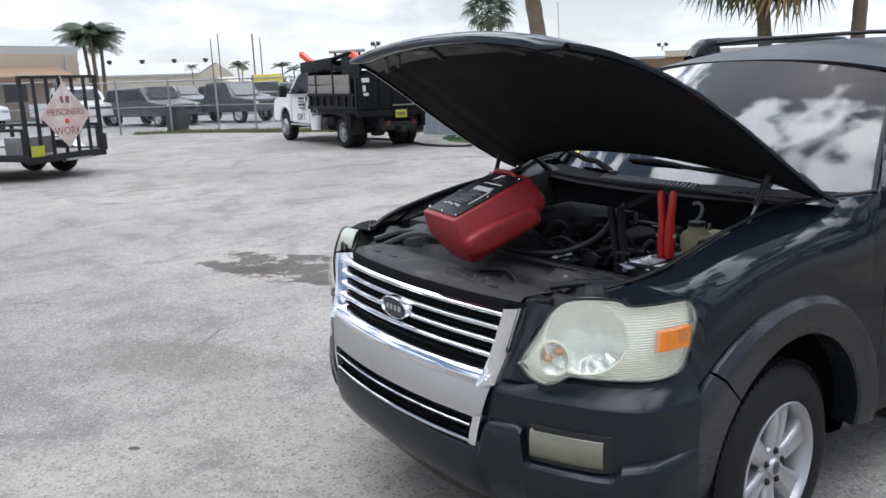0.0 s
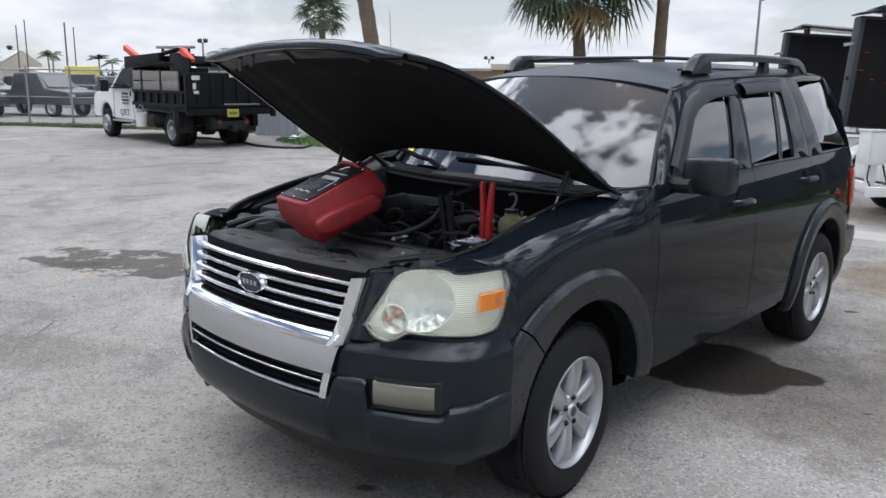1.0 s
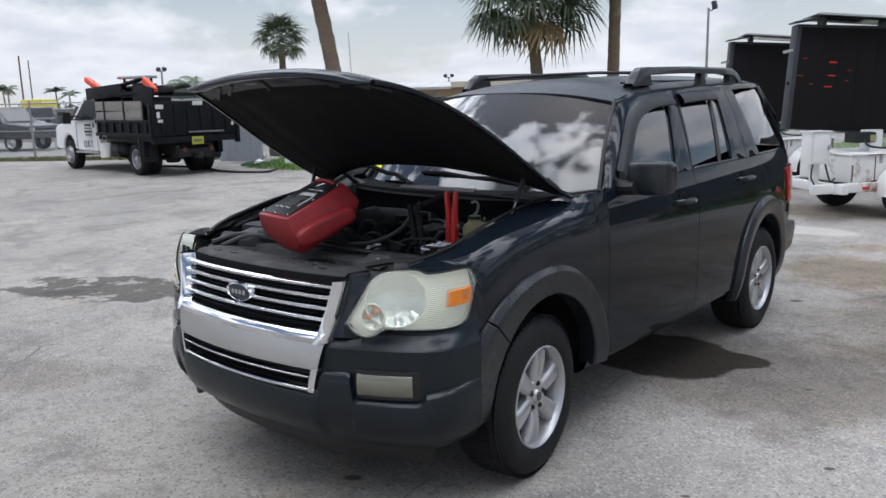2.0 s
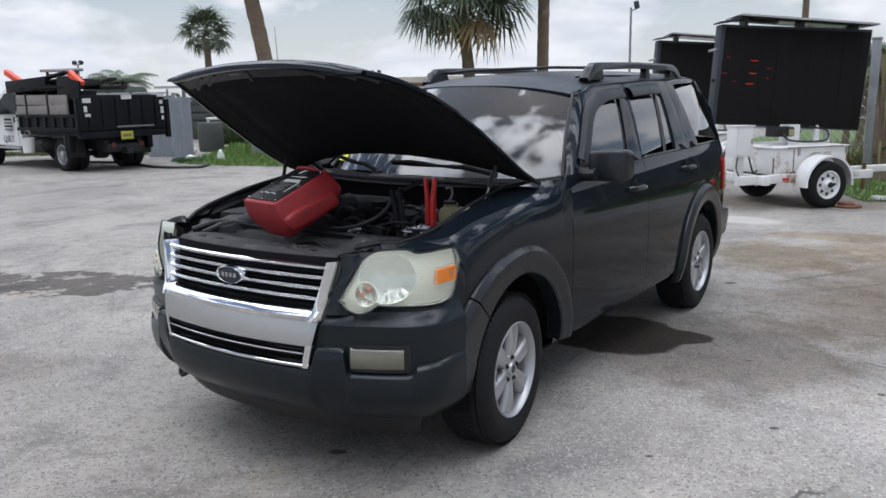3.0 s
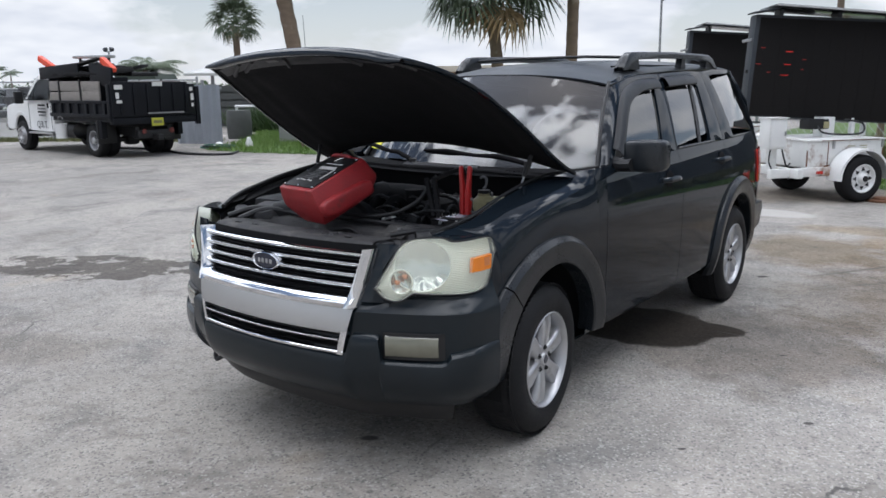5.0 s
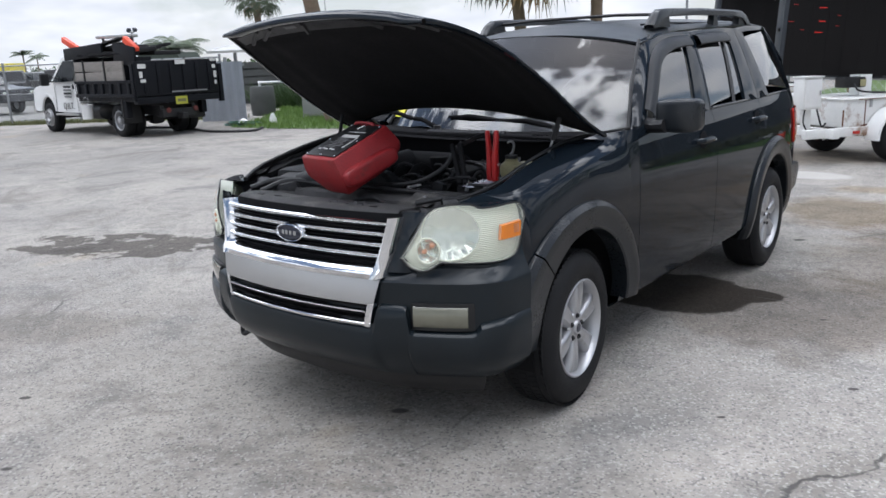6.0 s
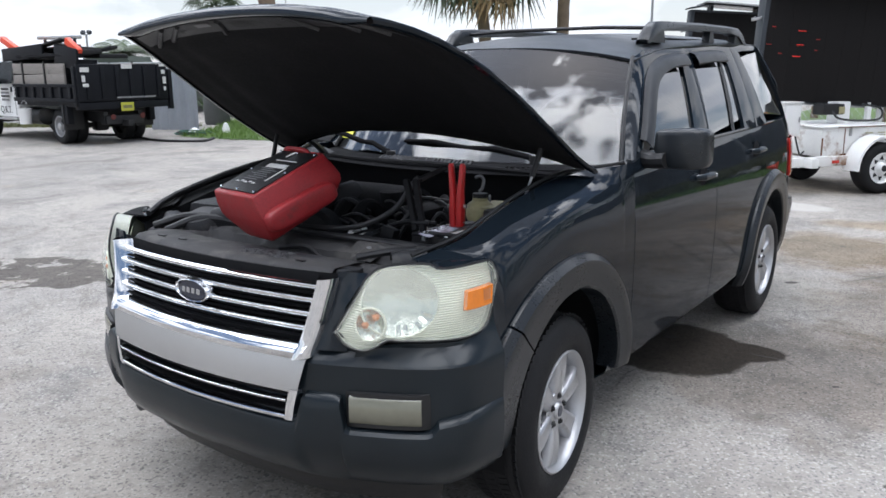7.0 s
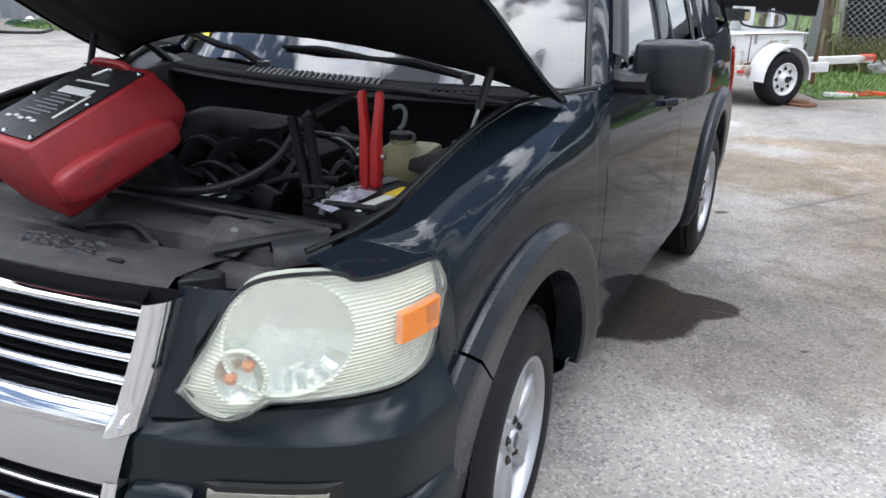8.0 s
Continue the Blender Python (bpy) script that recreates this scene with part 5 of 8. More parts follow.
# rear end
bm = B()
rows = []
for z in (0.50, 0.7, 0.9, 1.1, 1.26):
    rows.append([(side_x(3.84, z) * u, 3.84 + 0.08 * (1 - u * u), z) for u in np.linspace(-1, 1, 13)])
for z, y in ((1.5, 3.70), (1.74, 3.62)):
    rows.append([((side_x(3.6, z)) * u, y + 0.06 * (1 - u * u), z) for u in np.linspace(-1, 1, 13)])
part("tailgate", grid(B(), rows, flip=True), PAINT, car, solid=0.01)
rows = []
for z, o in ((0.40, -0.02), (0.46, 0.02), (0.60, 0.035), (0.66, 0.03), (0.68, -0.03)):
    rows.append([((0.855 + o) * u, (3.42 if abs(u) == 1 else 3.78 + 0.12 * (1 - u * u)) + (0 if abs(u) == 1 else o), z) for u in (-1, -0.97, -0.9, -0.6, -0.2, 0.2, 0.6, 0.9, 0.97, 1)])
part("rear_bumper", grid(B(), rows, flip=True), FLARE, car, solid=0.01)

# under the body: floor, wells, engine tub
bm = B()
box(bm, (0, 2.05, 0.37), (1.40, 3.0, 0.06)); box(bm, (0, -0.25, 0.36), (1.0, 0.9, 0.06))
part("underbody", bm, MATBLACK, car, smooth=False)
for s in (1, -1):
    for c, _ in (ARCH_F, ARCH_R):
        rows = []
        for k in range(17):
            a = radians(-2 + 196 * k / 16)
            rows.append([(s * x, c + (AR + 0.005) * math.cos(a), 0.40 + (AR + 0.01) * 1.06 * math.sin(a)) for x in (0.55, 0.7, 0.905)])
        bm = grid(B(), rows, flip=(s > 0))
        rows = []
        for k in range(17):
            a = radians(-2 + 196 * k / 16)
            rows.append([(s * 0.55, c + r * math.cos(a), 0.40 + r * 1.06 * math.sin(a)) for r in (0.01, AR + 0.005)])
        grid(bm, rows, flip=(s > 0))
        part("wheel_well", bm, LINER, car)

# wheels
def wheel(y, s, steer=0.0):
    hub_m = pose(s * 0.895, y, 0.368, 0, 90 * s, 0)
    hub_m = Matrix.Translation((s * 0.80, y, 0.368)) @ pose(0, 0, 0, 0, 0, steer) @ Matrix.Translation((-s * 0.80, -y, -0.368)) @ hub_m
    w = new("wheel"); w.parent = car; w.empty_display_size = 0.1
    bm = B()
    prof = [(0.226, 0.010), (0.235, 0.020), (0.262, 0.032), (0.300, 0.032), (0.335, 0.018), (0.354, -0.004), (0.3645, -0.030), (0.3675, -0.075), (0.3675, -0.135), (0.3645, -0.185), (0.35, -0.215), (0.30, -0.235), (0.23, -0.225)]
    lathe(bm, prof, hub_m, 64)
    ty = part("tyre", bm, RUBBER, w, "worn black tyre", sharp=50)
    # tread blocks round the shoulder
    bm = B()
    for k in range(72):
        a = 2 * math.pi * k / 72
        for h, wd, off in ((-0.012, 0.030, 0), (-0.058, 0.034, 0.5), (-0.105, 0.034, 0.2), (-0.152, 0.034, 0.7)):
            a2 = a + off * 2 * math.pi / 72
            m = hub_m @ pose(0, 0, 0, 0, 0, math.degrees(a2)) @ Matrix.Translation((0.3665 if h < -0.02 else 0.3605, 0, h))
            bmesh.ops.create_cube(bm, size=1, matrix=m @ pose(0, 0, 0, 12, 0 if h < -0.02 else 28, 0) @ Matrix.Diagonal((0.006, 0.024, wd, 1)))
    part("tread", bm, RUBBER, ty, smooth=False)
    bm = B()
    lathe(bm, [(0.230, 0.014), (0.233, 0.022), (0.227, 0.026), (0.219, 0.018), (0.212, -0.006), (0.205, -0.04), (0.200, -0.16), (0.203, -0.2)], hub_m, 64)
    rim = part("rim", bm, ALLOY, w, "six-spoke silver alloy rim", sharp=40)
    bm = B(); lathe(bm, [(0.2045, -0.056), (0.10, -0.054), (0.0, -0.054)], hub_m, 32)
    part("brake_disc", bm, LINER, w)
    for k in range(6):
        m = hub_m @ pose(0, 0, 0, 0, 0, 60 * k + 50)
        rows = []
        for r, hw, h in ((0.040, 0.027, -0.004), (0.07, 0.032, 0.000), (0.11, 0.037, 0.005), (0.16, 0.042, 0.007), (0.20, 0.048, 0.004), (0.221, 0.057, -0.006)):
            rows.append([m @ Vector((r, q * hw, h + e)) for q, e in ((-1, -0.050), (-1, -0.012), (-0.82, -0.002), (-0.60, 0.001), (-0.50, -0.0015), (0.50, -0.0015), (0.60, 0.001), (0.82, -0.002), (1, -0.012), (1, -0.050))])
        part("spoke", grid(B(), rows, flip=True), ALLOY, rim, sharp=40)
    bm = B(); lathe(bm, [(0.0, 0.010), (0.030, 0.009), (0.034, 0.004), (0.036, -0.002), (0.072, -0.004), (0.078, -0.014)], hub_m, 32)
    part("hub_cap", bm, ALLOY, rim)
    bm = B(); lathe(bm, [(0.0, 0.0125), (0.020, 0.0115), (0.022, 0.009)], hub_m, 20)
    part("hub_badge", bm, BLUEOVAL, rim)
    for k in range(5):
        m = hub_m @ pose(0, 0, 0, 0, 0, 72 * k + 26) @ Matrix.Translation((0.057, 0, 0))
        bm = B(); lathe(bm, [(0.013, 0.001), (0.014, -0.012)], m, 12)
        lathe(bm, [(0.0, 0.010), (0.006, 0.009), (0.009, 0.004), (0.010, -0.01)], m, 6)
        part("lug_nut", bm, MATBLACK, rim)
    return w


for yw in (0.0, 2.888):
    for s in (1, -1):
        wheel(yw, s, 5.0 if yw == 0.0 else 0.0)

# ---- engine bay, parts of the vehicle ----
bm = B()
rows = []
for s in (1, -1):
    rows = [[(s * (fend_pt(1.0, y).x - 0.004), y, spl(y, FEND_TOP) - 0.006) for y in np.linspace(-0.45, 0.58, 10)], [(s * 0.755, y, spl(y, FEND_TOP) - 0.012) for y in np.linspace(-0.60, 0.55, 10)], [(s * 0.700, y, spl(y, FEND_TOP) - 0.030) for y in np.linspace(-0.60, 0.55, 10)],
            [(s * 0.685, y, spl(y, FEND_TOP) - 0.09) for y in np.linspace(-0.60, 0.55, 10)], [(s * 0.62, y, 0.80) for y in np.linspace(-0.60, 0.55, 10)], [(s * 0.50, y, 0.62) for y in np.linspace(-0.60, 0.55, 10)]]
    part("inner_fender", grid(B(), rows, flip=(s < 0)), ENGINE, car)
part("bay_floor", box(B(), (0, -0.05, 0.66), (1.2, 1.2, 0.03)), MATBLACK, car, smooth=False)
rows = [[(u * 0.76, 0.42 + 0.10 * u * u, z) for u in np.linspace(-1, 1, 13)] for z in (0.62, 0.9, 1.05, 1.12)] + [[(u * 0.76, 0.42 + 0.10 * u * u, z) for u in np.linspace(-1, 1, 13)] for z in (1.14, 1.19)] + [[(u * 0.77, 0.36 + 0.15 * u * u, 1.195) for u in np.linspace(-1, 1, 13)]]
part("firewall", grid(B(), rows), LINER, car, "black firewall and cowl lip", solid=0.01)
bm = B(); tube(bm, curve([(-0.74, 0.50, 1.185), (-0.3, 0.40, 1.20), (0.1, 0.385, 1.205), (0.45, 0.41, 1.195), (0.74, 0.49, 1.175)], 6), 0.011, 7)
part("cowl_seal", bm, LINER, car)
# header over the grille
rows = []
for y, z in ((-0.845, 0.985), (-0.842, 1.022), (-0.825, 1.033), (-0.74, 1.030), (-0.665, 1.022), (-0.655, 0.985)):
    back = 0.055 if z < 1.0 and y < -0.8 else 0.085
    rows.append([(u * 0.508, y + back * u * u * 0.87, z - 0.008 * u * u) for u in np.linspace(-1, 1, 25)])
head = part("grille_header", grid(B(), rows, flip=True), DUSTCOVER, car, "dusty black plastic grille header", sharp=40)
for x in (-0.36, -0.24, 0.22, 0.36):
    part("header_slot", box(B(), (x, -0.752, 1.031), (0.036, 0.012, 0.004), None, 0.001), MATBLACK, head)
# crumpled tape stuck to the header, its ends running out flat
rows = []
for i in range(31):
    row = []
    for k in range(101):
        x, f = 0.02 + 0.33 * k / 100, i / 30
        y = -0.805 + 0.125 * f + 0.085 * (x / 0.545) ** 2
        ridge = 1.0 - abs(noise.noise((x * 34 + f * 9, f * 7 - x * 12, 2.0))) * 3.2
        fold = 0.005 * max(0.0, ridge) + 0.004 * noise.noise((x * 80, f * 22, 7.0))
        edge = min(1.0, 4.5 * max(0.0, 0.42 - abs(f - 0.5) + 0.22 * noise.noise((x * 13, f * 3, 1.0)))) * min(1.0, 6 * max(0.0, 0.40 - abs(k / 100 - 0.5) + 0.2 * noise.noise((f * 6, x * 4, 5.0))))
        row.append((x, y, 1.0275 - 0.008 * (x / 0.545) ** 2 + (0.0045 + fold) * edge))
    rows.append(row)
part("crumpled_tape", grid(B(), rows), DUSTY, head, "crumpled black tape", sharp=40)
# radiator shroud, beams
def shroud_z(x, y):
    """Height of the moulded cover over the radiator: ridges across, pockets and bosses along it."""
    z = spl(y, [(-0.672, 0.975), (-0.655, 1.004), (-0.62, 1.012), (-0.585, 0.996), (-0.54, 1.014), (-0.50, 1.026), (-0.455, 1.020), (-0.43, 1.028), (-0.41, 0.985), (-0.395, 0.86)])
    for cx, cy, rx, ry, d in ((0.30, -0.585, 0.085, 0.036, -0.050), (0.13, -0.60, 0.07, 0.026, -0.022), (0.42, -0.49, 0.055, 0.030, 0.022), (0.545, -0.47, 0.075, 0.045, 0.016), (0.50, -0.555, 0.055, 0.030, -0.030), (-0.22, -0.575, 0.16, 0.035, -0.028), (-0.42, -0.55, 0.06, 0.055, 0.014), (0.02, -0.50, 0.05, 0.05, 0.012)):
        q = max(abs(x - cx) / rx, abs(y - cy) / ry)
        z += d * max(0.0, min(1.0, (1.15 - q) / 0.3))
    return z + 0.007 * noise.noise((x * 9, y * 14, 3.0)) + 0.003 * noise.noise((x * 30, y * 34, 5.0))


ysh = [-0.672, -0.664, -0.655] + list(np.linspace(-0.645, -0.415, 28)) + [-0.405, -0.395]
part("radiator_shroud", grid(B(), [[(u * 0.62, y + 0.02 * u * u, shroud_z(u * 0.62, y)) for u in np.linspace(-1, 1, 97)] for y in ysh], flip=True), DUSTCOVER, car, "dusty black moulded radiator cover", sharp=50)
for pts, r, mt in (([(-0.60, -0.475, 1.035), (-0.30, -0.470, 1.040), (0.05, -0.462, 1.046), (0.36, -0.440, 1.040), (0.60, -0.415, 1.036)], 0.010, HOSE), ([(0.02, -0.43, 1.030), (0.30, -0.412, 1.034), (0.62, -0.375, 1.030)], 0.013, ENGINE), ([(0.10, -0.60, 1.012), (0.20, -0.565, 1.022), (0.28, -0.575, 0.99), (0.31, -0.61, 1.01)], 0.009, HOSE), ([(0.48, -0.62, 1.03), (0.56, -0.55, 1.045), (0.60, -0.46, 1.04)], 0.012, HOSE)):
    part("support_tube", tube(B(), curve(pts, 7), r, 8), mt, car)
for q in (1, -1):
    rows = []
    for y, z, w in ((-0.575, 0.985, 0.030), (-0.565, 1.018, 0.036), (-0.535, 1.028, 0.040), (-0.490, 1.034, 0.046), (-0.455, 1.036, 0.050), (-0.440, 1.020, 0.052)):
        rows.append([(q * (0.445 + w * a), y, z - 0.022 * a ** 4 + 0.004 * math.cos(5 * a)) for a in np.linspace(-1, 1, 9)])
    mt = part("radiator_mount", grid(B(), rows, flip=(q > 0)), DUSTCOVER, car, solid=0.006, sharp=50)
    part("mount_bolt", lathe(B(), [(0.0, 0.010), (0.007, 0.009), (0.010, 0.003), (0.017, 0.0)], pose(q * 0.447, -0.520, 1.033, 12), 12), GREYTRAY, mt)
    part("mount_hole", lathe(B(), [(0.0, 0.0005), (0.008, 0.0), (0.011, 0.0015), (0.012, 0.0)], pose(q * 0.405, -0.500, 1.028, 8), 12), LINER, mt)
    # bracket over the lamp's inner end: a pressed hat section with a turned-down front lip
    rows = []
    for a in np.linspace(0, 1, 7):
        x, y = 0.575 + 0.085 * a, -0.560 + 0.075 * a
        rows.append([(q * (x + dx), y + dy, 1.000 + z + 0.010 * a) for dx, dy, z in ((-0.030, 0.030, 0.010), (-0.020, 0.020, 0.034), (-0.012, 0.012, 0.041), (0.012, -0.012, 0.041), (0.020, -0.020, 0.034), (0.026, -0.026, 0.004))])
    part("lamp_bracket", grid(B(), rows, flip=(q > 0)), DUSTY, car, solid=0.004, sharp=50)
    # end cap of the header, stepped down towards the lamp
    bm = B()
    prism(bm, [(0.0, 0.0), (0.044, 0.062), (0.036, 0.088), (-0.024, 0.062)], 0.985, 1.019, "z")
    for v in bm.verts:
        v.co = Vector((q * (0.512 + v.co.x), -0.752 + v.co.y, v.co.z - 0.10 * v.co.x))
    bmesh.ops.recalc_face_normals(bm, faces=bm.faces)
    part("headlamp_clip", bm, DUSTY, car, sharp=30, bevel=0.003)
# air box and filter housing on the far side
part("air_box", box(B(), (-0.44, -0.28, 1.00), (0.34, 0.34, 0.20), (0, 0, 4), 0.04), ENGINE, car, "black air filter box")
bm = B(); tube(bm, curve([(-0.40, -0.46, 1.03), (-0.24, -0.40, 1.07), (-0.16, -0.15, 1.08), (-0.12, 0.05, 1.10)], 6), 0.058, 14)
part("intake_duct", bm, ENGINE, car)
bm = B(); lathe(bm, [(0.0, 0.05), (0.075, 0.048), (0.095, 0.02), (0.10, -0.05)], pose(-0.45, -0.48, 1.02, 20), 20)
part("resonator", bm, DUSTY, car)
for k, x in enumerate((-0.60, -0.52)):
    bm = B(); tube(bm, curve([(x, -0.62, 1.02 - k * .01), (x + 0.10, -0.52, 1.055), (x + 0.30, -0.47, 1.04), (x + 0.48, -0.48, 1.02)], 6), 0.016, 8)
    part("loom", bm, HOSE, car)
# engine: plenum with runners, valve cover, block
part("engine_block", box(B(), (-0.05, 0.02, 0.86), (0.52, 0.62, 0.26), None, 0.04), ENGINE, car)
bm = B()
rows = []
for k in range(13):
    a = math.pi * k / 12
    rows.append([(x, 0.14 - 0.17 * math.cos(a), 1.0 + 0.135 * math.sin(a) ** 0.8 - 0.02 * abs(x + 0.08)) for x in np.linspace(-0.24, 0.12, 9)])
part("intake_plenum", grid(bm, rows), LINER, car, "black moulded intake plenum", solid=0.02)
for k in range(4):
    x = -0.20 + 0.095 * k
    bm = B(); tube(bm, curve([(x, 0.0, 1.03), (x - 0.01, -0.09, 1.09), (x, -0.18, 1.05), (x, -0.22, 0.95)], 5), 0.026, 10)
    part("intake_runner", bm, LINER, car)
bm = B(); cyl(bm, (0.10, 0.02, 1.05), (0.10, 0.02, 1.13), 0.045, n=18)
part("oil_cap", bm, LINER, car)
bm = B(); lathe(bm, [(0.0, 0.02), (0.10, 0.02), (0.115, 0.0), (0.115, -0.05), (0.09, -0.05)], pose(-0.02, -0.30, 0.98, 90), 24)
part("pulley", bm, ENGINE, car)
bm = B(); lathe(bm, [(0.0, 0.02), (0.06, 0.018), (0.066, -0.05)], pose(0.17, -0.28, 0.95, 80), 20)
part("alternator", bm, STEEL, car)
part("coil_cover", box(B(), (0.20, 0.16, 1.03), (0.11, 0.34, 0.08), (0, 8, 0), 0.02), LINER, car)
part("fuse_box", box(B(), (0.20, -0.285, 0.975), (0.12, 0.09, 0.09), (0, 0, 8), 0.01), ENGINE, car, "black sensor housing with a white label")
part("sensor_label", box(B(), (0.190, -0.290, 1.027), (0.066, 0.044, 0.008), (34, 0, 10), 0.002), WHITELABEL, car)
part("sensor_window", box(B(), (0.191, -0.293, 1.0305), (0.034, 0.016, 0.006), (34, 0, 10), 0.001), GREYTRAY, car)
# battery with labels
bat = part("battery", box(B(), (0.585, -0.205, 0.97), (0.185, 0.275, 0.19), (0, 0, -6), 0.010), BLACK, car, "black battery with yellow and white labels")
part("battery_label", box(B(), (0.640, -0.285, 1.068), (0.028, 0.135, 0.004), (0, 0, -4), 0.001), WHITELABEL, bat, "white battery label")
part("battery_stripe", box(B(), (0.642, -0.178, 1.068), (0.028, 0.074, 0.004), (0, 0, -4), 0.001), YELLOWLABEL, bat, "yellow label stripe")
part("battery_card", box(B(), (0.567, -0.112, 1.069), (0.034, 0.070, 0.004), (0, 0, -14), 0.001), GREYTRAY, bat, "grey printed card")
rows = []
for i in range(17):
    f = i / 16
    rows.append([(0.530 + 0.075 * g + 0.006 * noise.noise((f * 5, g * 4, 3.0)), -0.365 + 0.190 * f - 0.03 * g, 1.069 + (0.012 * abs(noise.noise((g * 6, f * 9, 4.0))) + 0.006) * min(1.0, 6 * min(f, 1 - f), 6 * min(g, 1 - g))) for g in np.linspace(0, 1, 11)])
part("battery_wrap", grid(B(), rows, flip=True), FILM, bat, "creased clear film")
for x, y in ((0.545, -0.145), (0.535, -0.335)):
    bm = B(); cyl(bm, (x, y, 1.06), (x, y, 1.088), 0.014, n=12)
    part("battery_post", bm, STEEL, bat)
bm = B(); tube(bm, [(0.50, -0.34, 1.06), (0.59, -0.36, 1.075), (0.68, -0.33, 1.07)], 0.010, 6)
part("battery_clamp", bm, ENGINE, bat)
# reservoirs and tray by the firewall
bm = B(); lathe(bm, [(0.0, -0.13), (0.05, -0.13), (0.056, -0.12), (0.056, -0.03), (0.05, -0.015), (0.03, 0.0), (0.03, 0.012)], pose(0.515, 0.06, 1.125), 20)
rs = part("brake_reservoir", bm, YELLOWED, car, "yellowed plastic reservoir with a black cap")
bm = B(); cyl(bm, (0.515, 0.06, 1.135), (0.515, 0.06, 1.152), 0.030, n=18)
part("reservoir_cap", bm, BLACK, rs)
part("reservoir_body", box(B(), (0.545, 0.10, 1.06), (0.085, 0.17, 0.10), (0, 0, 8), 0.018), YELLOWED, rs)
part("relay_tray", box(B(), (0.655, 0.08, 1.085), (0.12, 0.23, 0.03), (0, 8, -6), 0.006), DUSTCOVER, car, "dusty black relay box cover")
bm = B(); cyl(bm, (0.63, 0.20, 1.08), (0.63, 0.20, 1.115), 0.032, n=18)
part("washer_cap", bm, BLACK, car)
bm = B(); tube(bm, curve([(0.466, 0.10, 1.205), (0.484, 0.108, 1.211), (0.497, 0.112, 1.196), (0.494, 0.108, 1.165), (0.484, 0.10, 1.150)], 6), 0.006, 8)
part("vacuum_pipe", bm, GREYTRAY, car)
rng = random.Random(8)
for k in range(34):
    x0, y0 = rng.uniform(-0.35, 0.5), rng.uniform(-0.30, 0.36)
    a = Vector((x0, y0, rng.uniform(0.98, 1.06)))
    b = a + Vector((rng.uniform(-0.3, 0.3), rng.uniform(-0.12, 0.12), rng.uniform(-0.06, 0.05)))
    m = a.lerp(b, 0.5) + Vector((0, 0, rng.uniform(0.02, 0.07)))
    bm = B(); tube(bm, curve([a, m, b], 7), rng.uniform(0.005, 0.013), 7)
    part("hose", bm, HOSE if k % 4 else ENGINE, car)
for k in range(26):
    c = (rng.uniform(-0.3, 0.42), rng.uniform(-0.3, 0.3), rng.uniform(0.96, 1.04))
    part("engine_bracket", box(B(), c, (rng.uniform(.03, .09), rng.uniform(.03, .09), rng.uniform(.03, .07)), (rng.uniform(-15, 15), rng.uniform(-15, 15), rng.uniform(0, 90)), 0.006), ENGINE if k % 9 else GALV, car)
# inside: seats, dash and wheel behind the tinted glass
for x in (0.36, -0.36):
    st = part("seat", box(B(), (x, 1.62, 1.00), (0.50, 0.16, 0.62), (-14, 0, 0), 0.05), LINER, car)
    part("headrest", box(B(), (x, 1.74, 1.42), (0.26, 0.10, 0.18), (-12, 0, 0), 0.04), LINER, st)
part("dashboard", box(B(), (0, 0.95, 1.06), (1.42, 0.42, 0.20), None, 0.06), LINER, car)
part("rear_seat", box(B(), (0, 2.45, 0.98), (1.3, 0.18, 0.6), (-14, 0, 0), 0.05), LINER, car)
bm = B(); lathe(bm, [(0.185, 0.0), (0.20, 0.014), (0.215, 0.0), (0.20, -0.014)], pose(0.36, 1.22, 1.16, 65), 28, close=True)
part("steering_wheel", bm, LINER, car)
part("cabin_floor", box(B(), (0, 2.1, 0.45), (1.5, 2.9, 0.03)), LINER, car, smooth=False)

# ---- jump starter box lying on the bay, its leads and clamp ----
A0, U, V = Vector((-0.167, -0.675, 1.206)), Vector((0.983, -0.183, 0.005)).normalized(), Vector((0.168, 0.912, 0.374)).normalized()
V = (V - V.dot(U) * U).normalized()
W = U.cross(V)
JM = Matrix(((U.x, V.x, W.x, A0.x), (U.y, V.y, W.y, A0.y), (U.z, V.z, W.z, A0.z), (0, 0, 0, 1)))
js = thing("jump_starter", "red plastic jump starter case with black label plate, lying tilted", "jump starter")
js.matrix_world = JM
L, Wd = 0.335, 0.262
bm = B()
rows = []
for z, x0, x1, y0, y1 in ((0.0, 0.004, 0.258, 0.004, 0.331), (-0.004, 0.0, 0.262, 0.0, 0.336), (-0.050, -0.012, 0.274, -0.003, 0.350), (-0.090, -0.010, 0.283, -0.004, 0.360), (-0.112, 0.010, 0.282, -0.003, 0.356), (-0.140, 0.055, 0.276, 0.000, 0.330),
                          (-0.165, 0.085, 0.268, 0.003, 0.285), (-0.177, 0.105, 0.260, 0.008, 0.245), (-0.182, 0.120, 0.250, 0.018, 0.225)):
    c, d = 0.008, 0.026
    rows.append([(x0 + c, y0, z), (x1 - c, y0, z), (x1 - c * .3, y0 + c * .3, z), (x1, y0 + c, z), (x1, y1 - d, z), (x1 - d * .3, y1 - d * .3, z), (x1 - d, y1, z), (x0 + d, y1, z), (x0 + d * .3, y1 - d * .3, z), (x0, y1 - d, z), (x0, y0 + c, z), (x0 + c * .3, y0 + c * .3, z)])
grid(bm, rows, closed=True, flip=True)
bm.verts.ensure_lookup_table()
bm.faces.new([bm.verts[k] for k in range(12)])
bm.faces.new([bm.verts[len(bm.verts) - 12 + k] for k in range(12)][::-1])
